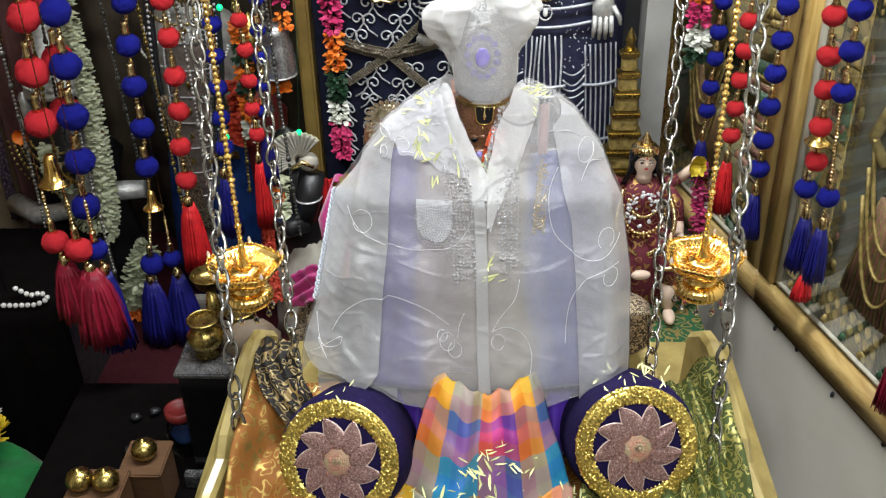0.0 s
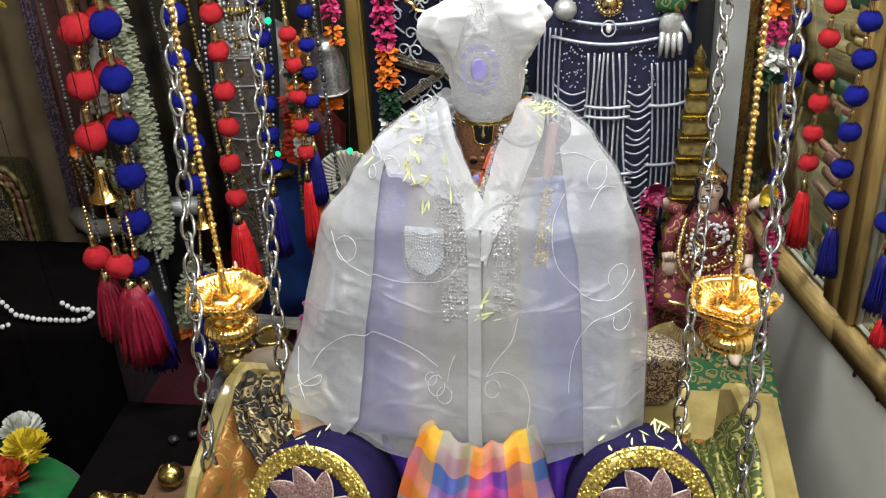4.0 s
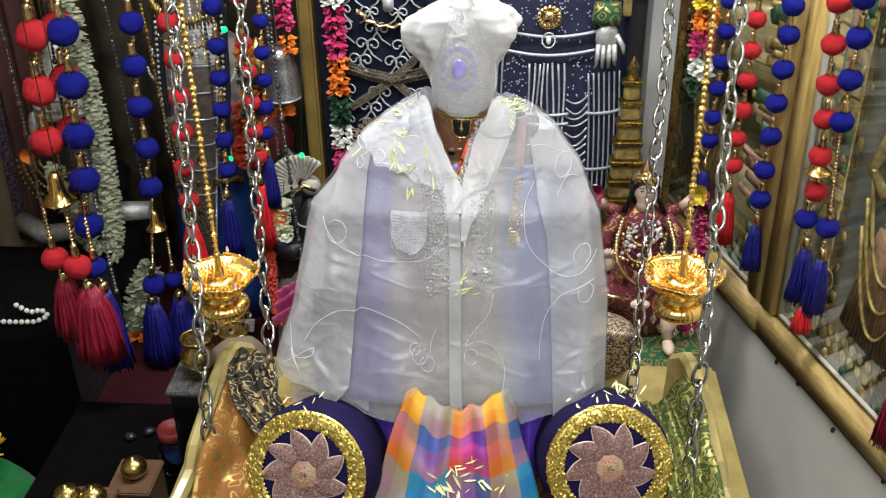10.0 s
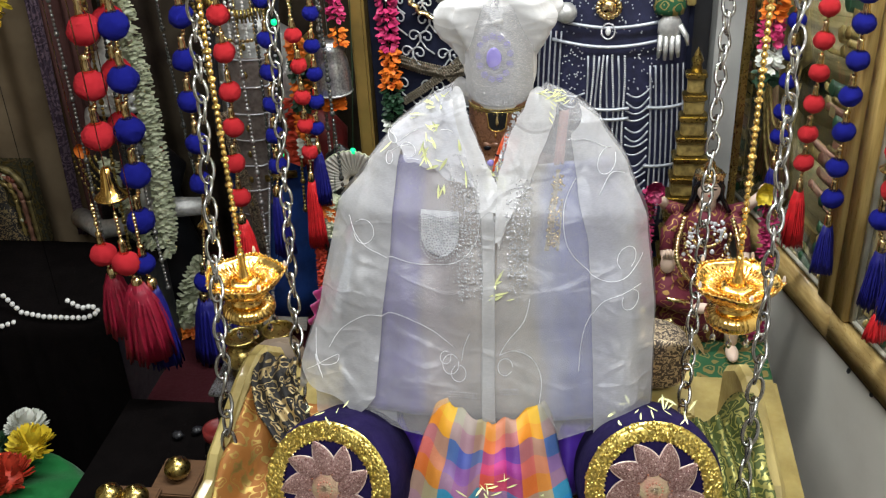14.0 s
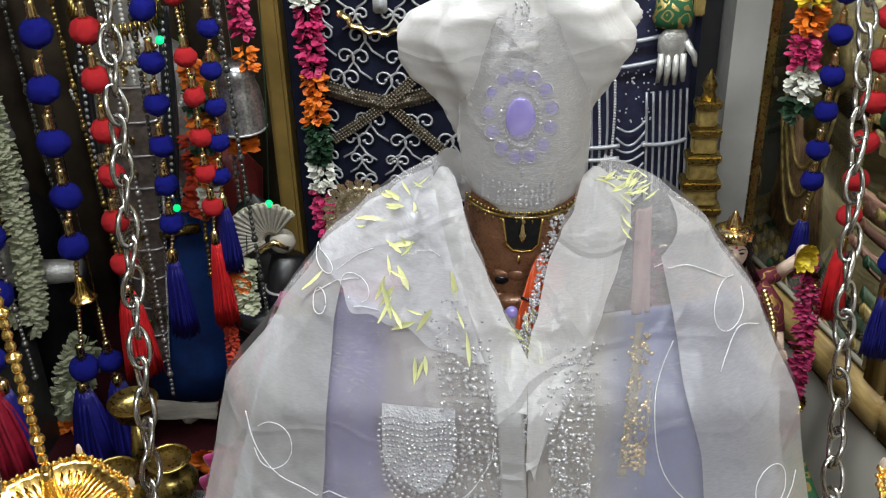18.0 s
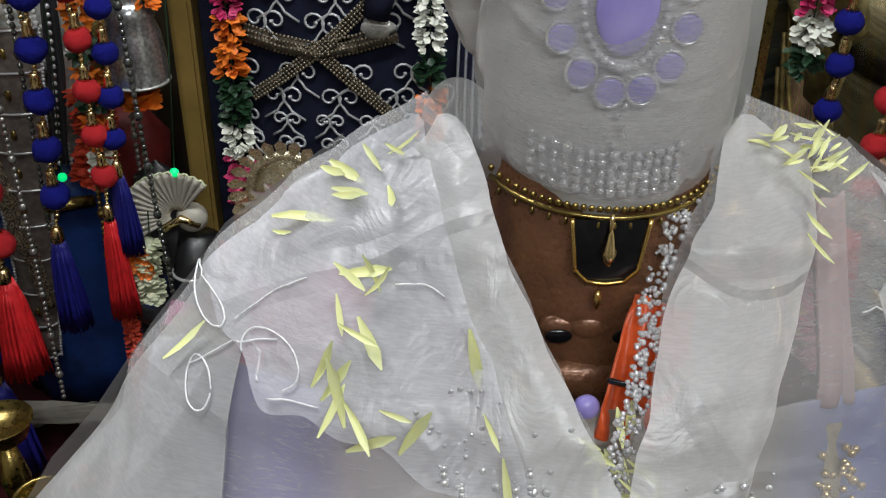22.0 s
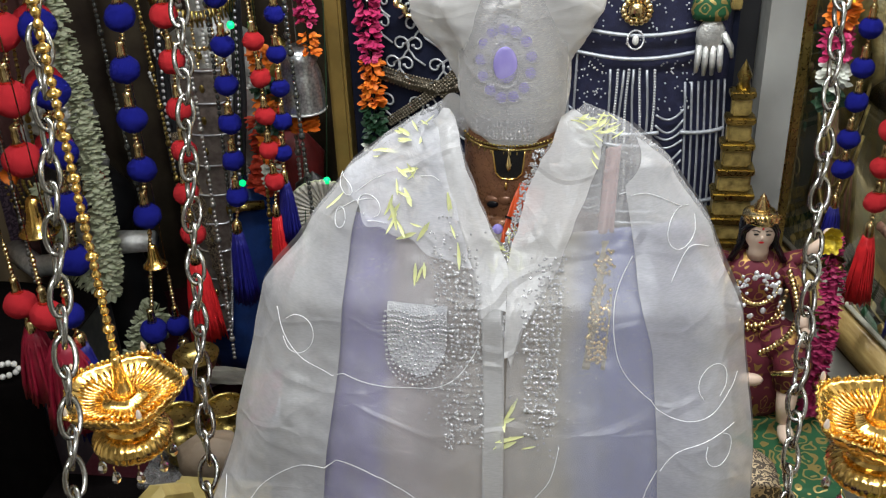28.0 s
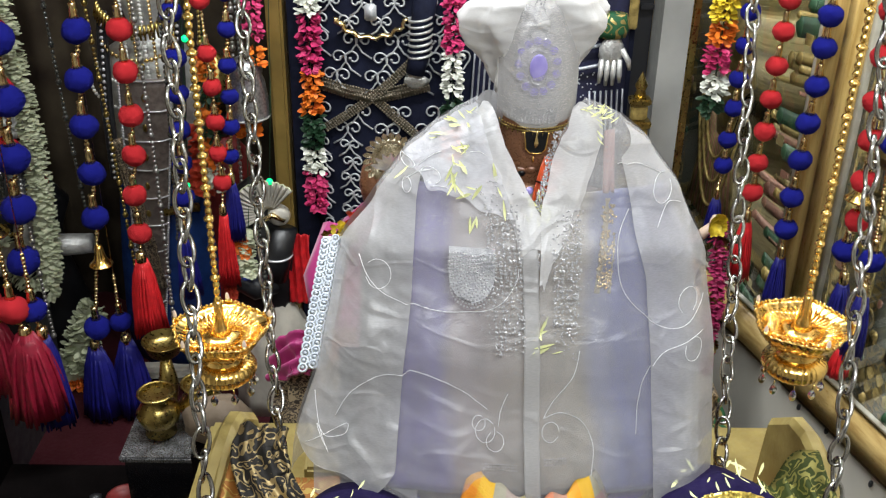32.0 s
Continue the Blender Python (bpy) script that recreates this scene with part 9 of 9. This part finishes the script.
flower_bunch_at(GX - 0.145, 2.56, 0.315, 0.040, 130, M_YELLOWF, "bunch of bright yellow marigolds in a brass vase")
flower_bunch_at(-1.52, 2.62, 0.835, 0.040, 110, M_YELLOWF, "hanging bunch of greenish yellow marigolds", True)
tg = root("tiered_pillar", (-1.755, 2.60, FLOOR), "slim pillar wrapped in tiers of red cloth and silver lace", "pillar")
for k in range(13):
    z = -0.02 + 0.062 * k
    part("red_tier", Mesh().lathe([(0.034, z), (0.042, z + 0.018), (0.036, z + 0.046)], (-1.755, 2.60, 0), 20, lambda a_, i_: 1 + 0.06 * math.sin(a_ * 8)), M_ORANGEF if k % 3 == 1 else M_REDDRESS, tg)
    part("lace_ring", Mesh().lathe([(0.035, z + 0.046), (0.044, z + 0.052), (0.035, z + 0.061)], (-1.755, 2.60, 0), 20, lambda a_, i_: 1 + 0.05 * math.cos(a_ * 14)), M_SILVER, tg)
part("pillar_core", Mesh().lathe([(0.032, FLOOR), (0.032, 0.80), (0, 0.84)], (-1.755, 2.60, 0), 16), M_OLDBRASS, tg)
M_TANCURTAIN = mat("tan_curtain", (0.17, 0.125, 0.075), 0.75, colour2=(0.10, 0.07, 0.04), scale=6, bump=0.2, spec=0.2)
thing("tan_curtain", Mesh().grid(lambda u, v: (-1.97 + 0.55 * u, 2.785 - 0.014 * math.sin(u * 26) - 0.03 * v * (1 - v), FLOOR + 2.72 * v), 60, 10, 0.006), M_TANCURTAIN, "plain tan curtain hanging in the far corner", "curtain")
thing("tan_curtain", Mesh().grid(lambda u, v: (-1.975 + 0.012 * math.sin(u * 40), 0.9 + 1.86 * u, FLOOR + 2.72 * v), 90, 6, 0.006), M_TANCURTAIN, "tan curtain drawn along the side wall", "curtain")
draped_block("black_draped_chest", (-1.90, 1.99, FLOOR), (-0.985, 2.36, 0.262), 0.69, M_BLACKMATT, M_DARKGREY, "chest under a plain black drape", "chest")
pearl = [(-1.42, 2.0, 0.25), (-1.347, 2.0, 0.243), (-1.30, 1.985, 0.205), (-1.24, 1.98, 0.198), (-1.179, 1.98, 0.198), (-1.13, 1.98, 0.20), (-1.10, 1.99, 0.212), (-1.12, 2.0, 0.222), (-1.15, 2.0, 0.214), (-1.19, 2.01, 0.23)]
pearl = [(x + 0.075, y + 0.01, z + 0.072) for x, y, z in pearl]
PEARL = Mesh().ball((0, 0, 0), 0.0066, (1, 1, 1), 12, 8).data("pearl", M_PEARL)


def pearl_string(pts, label):
    top = root("pearl_string", pts[0], label, "pearls", "pearl strings")
    pts = [Vector(p) for p in pts]
    carry = 0.0
    for a_, b_ in zip(pts, pts[1:]):
        n, d_ = (b_ - a_).length, carry
        while d_ < n:
            placed("pearl", PEARL, top, Matrix.Translation(a_.lerp(b_, d_ / n)))
            d_ += 0.0150
        carry = d_ - n


pearl_string(pearl, "string of large white pearls lying on the black drape")
pearl_string([(-1.38, 1.98, 0.262), (-1.33, 1.975, 0.247), (-1.28, 1.98, 0.243), (-1.25, 1.99, 0.25), (-1.22, 2.0, 0.243)], "second loop of white pearls lying on the black drape")

# bead strands hung among the altar figures
for k in range(11):
    x, y = -1.16 + 0.075 * k + 0.02 * math.sin(k * 2.3), 2.30 + 0.08 * math.sin(k * 1.7)
    sm = Mesh()
    z, i = 1.75, 0
    zl = 0.30 + 0.16 * math.sin(k * 1.9)
    while z > zl:
        q = (x + 0.03 * math.sin((1.75 - z) * 1.6 + k), y, z)
        r_ = 0.0075 if i % 7 == 3 else 0.0048
        sm.ball(q, r_, (1, 1, 1.15), 6, 4)
        z -= r_ * 2.3
        i += 1
    sm.tube([(x + 0.03 * math.sin(k), y, CEIL), (x + 0.03 * math.sin(k), y, 1.75)], 0.001, 4)
    thing("bead_strand", sm, (M_DULLSILVER, M_DARKBEAD, M_OLDBRASS)[k % 3], ("strand of small dull silver beads hung among the altar figures", "strand of dark glass beads hung among the altar figures", "strand of dull gold beads hung among the altar figures")[k % 3], "beads", "bead strands among the figures")

# ---- doll on the green altar ----
dx, dy = 0.398, 2.06
ld = Mesh()
# maroon sari: folded lap, thighs, one shin down, bodice and sleeves
ld.slot = 0
ld.lathe([(0.085, 0.266), (0.098, 0.285), (0.104, 0.33), (0.098, 0.385), (0.082, 0.425), (0.058, 0.445), (0.050, 0.48), (0.056, 0.53), (0.058, 0.558), (0.022, 0.588)], (dx, dy, 0), 32, lambda a, i: 1 + (0.035 * math.sin(a * 12 + i) if i < 4 else 0.01), squash=(1, 0.78))
ld.tube([(dx - 0.03, dy - 0.01, 0.425), (dx - 0.075, dy - 0.06, 0.425), (dx - 0.085, dy - 0.085, 0.405), (dx - 0.02, dy - 0.10, 0.385)], [0.042, 0.040, 0.034, 0.024], 12)
ld.tube([(dx + 0.03, dy - 0.01, 0.425), (dx + 0.066, dy - 0.06, 0.428), (dx + 0.072, dy - 0.088, 0.405), (dx + 0.068, dy - 0.095, 0.36)], [0.042, 0.040, 0.034, 0.026], 12)
for s in (-1, 1):
    ld.tube([(dx + s * 0.050, dy - 0.005, 0.56), (dx + s * 0.078, dy - 0.02, 0.525), (dx + s * 0.082, dy - 0.045, 0.49)], [0.019, 0.018, 0.015], 10)
    ld.tube([(dx + s * 0.05, dy, 0.565), (dx + s * 0.085, dy + 0.005, 0.575)], [0.016, 0.014], 10)
# cream face, hands, shin and feet
ld.slot = 1
ld.lathe([(0.018, 0.580), (0.019, 0.597), (0.026, 0.606), (0.033, 0.622), (0.036, 0.642), (0.034, 0.665), (0.016, 0.684)], (dx, dy - 0.012, 0), 24)
for s in (-1, 1):
    ld.tube([(dx + s * 0.082, dy - 0.045, 0.49), (dx + s * 0.080, dy - 0.075, 0.475)], [0.013, 0.011], 10)
    ld.tube([(dx + s * 0.085, dy + 0.005, 0.575), (dx + s * 0.108, dy - 0.012, 0.612)], [0.012, 0.010], 10)
    ld.ball((dx + s * 0.112, dy - 0.018, 0.625), 0.014, (0.8, 0.6, 1.3), 10, 8)
ld.ball((dx - 0.080, dy - 0.085, 0.482), 0.018, (0.9, 0.45, 1.35), 12, 8)
for k in range(4):
    ld.tube([(dx - 0.089 + 0.006 * k, dy - 0.090, 0.497), (dx - 0.090 + 0.0066 * k, dy - 0.092, 0.517 + 0.003 * (k in (1, 2)))], [0.0036, 0.0026], 6)
ld.ball((dx + 0.084, dy - 0.085, 0.462), 0.015, (0.8, 0.6, 1.4), 12, 8)
ld.tube([(dx + 0.068, dy - 0.098, 0.375), (dx + 0.066, dy - 0.104, 0.33), (dx + 0.066, dy - 0.106, 0.296)], [0.020, 0.017, 0.013], 12)
ld.ball((dx + 0.068, dy - 0.128, 0.284), 0.018, (0.8, 1.7, 0.75), 12, 8)
ld.ball((dx - 0.005, dy - 0.118, 0.392), 0.015, (1.6, 0.8, 0.8), 12, 8)
ld.ball((dx, dy - 0.049, 0.640), 0.0040, (0.8, 1, 1.7), 8, 6)
# gold trims: belt, pleat fan, armlets, long garlands of gold beads
ld.slot = 2
for z, r_ in ((0.452, 0.060), (0.462, 0.058)):
    for i in range(30):
        a = 2 * math.pi * i / 30
        ld.ball((dx + r_ * math.cos(a), dy + 0.80 * r_ * math.sin(a) - 0.002, z), 0.0058, (1, 1, 1), 6, 4)
for i in range(13):
    a = radians(198 + 100 * i / 12)
    ld.petal((dx - 0.035 + 0.03 * math.cos(a), dy - 0.090, 0.355 + 0.03 * math.sin(a)), (math.cos(a), -0.25, math.sin(a)), (0, -1, 0.2), 0.075, 0.012, 0.1)
for s in (-1, 1):
    for i in range(26):
        t = i / 25
        ld.ball((dx + s * (0.050 + 0.030 * math.sin(math.pi * t) - 0.035 * t), dy - 0.055 - 0.045 * math.sin(math.pi * min(1, t * 0.8)), 0.575 - 0.150 * t), 0.0062, (1, 0.8, 1), 7, 5)
    for i in range(7):
        ld.ball((dx + s * (0.071 + 0.003 * i), dy - 0.030, 0.535 - 0.006 * i), 0.0058, (1, 1, 1), 6, 4)
    ld.tube([(dx + s * 0.030, dy - 0.115, 0.405), (dx + s * 0.072, dy - 0.118, 0.412), (dx + s * 0.098, dy - 0.095, 0.41)], 0.0048, 6)
for k in range(2):
    for i in range(22):
        a = math.pi + math.pi * i / 21
        ld.ball((dx + (0.036 + 0.012 * k) * math.cos(a), dy - 0.058 - 0.006 * k, 0.555 - 0.012 * k + (0.045 + 0.03 * k) * math.sin(a)), 0.0046, (1, 0.8, 1), 6, 4)
# black hair and painted eyes
ld.slot = 3
ld.lathe([(0.034, 0.596), (0.044, 0.62), (0.045, 0.65), (0.039, 0.678), (0.02, 0.690)], (dx, dy + 0.010, 0), 18)
for s in (-1, 1):
    ld.tube([(dx + s * 0.004, dy - 0.042, 0.676), (dx + s * 0.024, dy - 0.037, 0.668), (dx + s * 0.036, dy - 0.020, 0.645), (dx + s * 0.037, dy - 0.012, 0.612), (dx + s * 0.046, dy - 0.02, 0.575)], [0.005, 0.008, 0.010, 0.009, 0.006], 8)
    ld.ball((dx + s * 0.0135, dy - 0.0465, 0.6485), 0.0050, (1.25, 0.30, 0.55), 8, 6)
    ld.tube([(dx + s * 0.006, dy - 0.0480, 0.656), (dx + s * 0.014, dy - 0.0470, 0.6595), (dx + s * 0.022, dy - 0.0420, 0.656)], 0.0012, 4)
ld.slot = 4
ld.ball((dx, dy - 0.0465, 0.628), 0.0044, (1.5, 0.4, 0.6), 8, 6)
ld.ball((dx, dy - 0.0495, 0.665), 0.0024, (1, 0.4, 1.4), 8, 6)
# silver crown with a gilt tower on it, and pearls
ld.slot = 2
ld.lathe([(0.038, 0.666), (0.043, 0.671), (0.041, 0.682), (0.034, 0.690), (0.022, 0.694)], (dx, dy - 0.008, 0), 28, lambda a, i: 1 + 0.04 * math.cos(11 * a))
for i in range(15):
    a = radians(185 + 170 * i / 14)
    ld.petal((dx + 0.041 * math.cos(a), dy - 0.008 + 0.039 * math.sin(a), 0.674), (0.25 * math.cos(a), 0.1 * math.sin(a), 1), (math.cos(a), math.sin(a), 0), 0.012 + 0.012 * math.sin(math.pi * i / 14) ** 2, 0.010, 0.1)
ld.slot = 5
for i in range(60):
    t = rnd.random()
    a = math.pi + math.pi * rnd.random()
    ld.ball((dx + (0.03 + 0.02 * t) * math.cos(a), dy - 0.058 - 0.004 * t, 0.575 - 0.09 * t), rnd.uniform(0.0032, 0.0055), (1, 0.8, 1), 6, 4)
ld.slot = 2
ld.lathe([(0.018, 0.693), (0.020, 0.700), (0.014, 0.707), (0.014, 0.713), (0.008, 0.719), (0.008, 0.724), (0.003, 0.731), (0, 0.735)], (dx, dy - 0.004, 0), 18)
ld.v = [tuple(Vector((dx, dy - 0.01, 0.603)) + (Vector(p) - Vector((dx, dy - 0.01, 0.603))) * 0.74) if p[2] > 0.603 and abs(p[0] - dx) < 0.06 else p for p in ld.v]
thing("goddess_doll", ld, [M_SARI, M_DOLLSKIN, M_GOLDBEAD, M_BLACKGLOSS, M_RED, M_SILVERBEAD], "seated doll in maroon silk with gold garlands and silver crown", "doll")
for s in (-1, 1):
    m_pts = [(dx + s * 0.120, dy - 0.005, 0.625), (dx + s * 0.132, dy - 0.025, 0.54), (dx + s * 0.130, dy - 0.045, 0.45), (dx + s * 0.122, dy - 0.055, 0.36), (dx + s * 0.122, dy - 0.055, 0.285)]
    mala("magenta_garland", m_pts, 0.040, M_DARKPINKF, "thick rope of magenta cloth flowers beside the doll", 700)
    for k in range(3):
        z = 0.36 + 0.11 * k
        m = Mesh()
        for i in range(36):
            a = rnd.uniform(0, 6.28)
            m.petal((dx + s * 0.128, dy - 0.060 + 0.02 * k, z + rnd.uniform(-0.010, 0.010)), (math.cos(a), -0.7, math.sin(a)), (0, -1, 0), 0.022, 0.012)
        thing("gold_flower_band", m, M_OLDBRASS, "band of gold leaf in the magenta garland", "flowers", "gold bands in the garlands")
for s in (-1, 1):
    m = Mesh()
    for i in range(60):
        a = rnd.uniform(0, 6.28)
        m.petal((dx + s * 0.112, dy - 0.030, 0.630 + rnd.uniform(-0.010, 0.010)), (math.cos(a), -0.5, math.sin(a)), (0, -1, 0), 0.024, 0.012)
    thing("held_flower", m, M_YELLOWF if s > 0 else M_DARKPINKF, "bunch of small cloth flowers in the doll's raised hand", "flowers", "flowers on the doll")
tw = root("gilt_shrine_tower", (0.375, 2.25, 0.263), "small gilt temple tower model standing behind the doll", "tower")
for k in range(11):
    w = 0.060 - 0.0042 * k
    z = 0.264 + 0.050 * k
    part("tier", Mesh().box((0.375 - w, 2.25 - w * 0.6, z), (0.375 + w, 2.25 + w * 0.6, z + 0.034), 0.004), M_RELIEF, tw, smooth=False)
    part("cornice", Mesh().box((0.375 - w - 0.005, 2.25 - w * 0.6 - 0.005, z + 0.035), (0.375 + w + 0.005, 2.25 + w * 0.6 + 0.005, z + 0.049), 0.003), M_OLDBRASS, tw, smooth=False)
part("finial", Mesh().lathe([(0.014, 0.814), (0.01, 0.83), (0.014, 0.84), (0, 0.87)], (0.375, 2.25, 0), 10), M_OLDBRASS, tw)
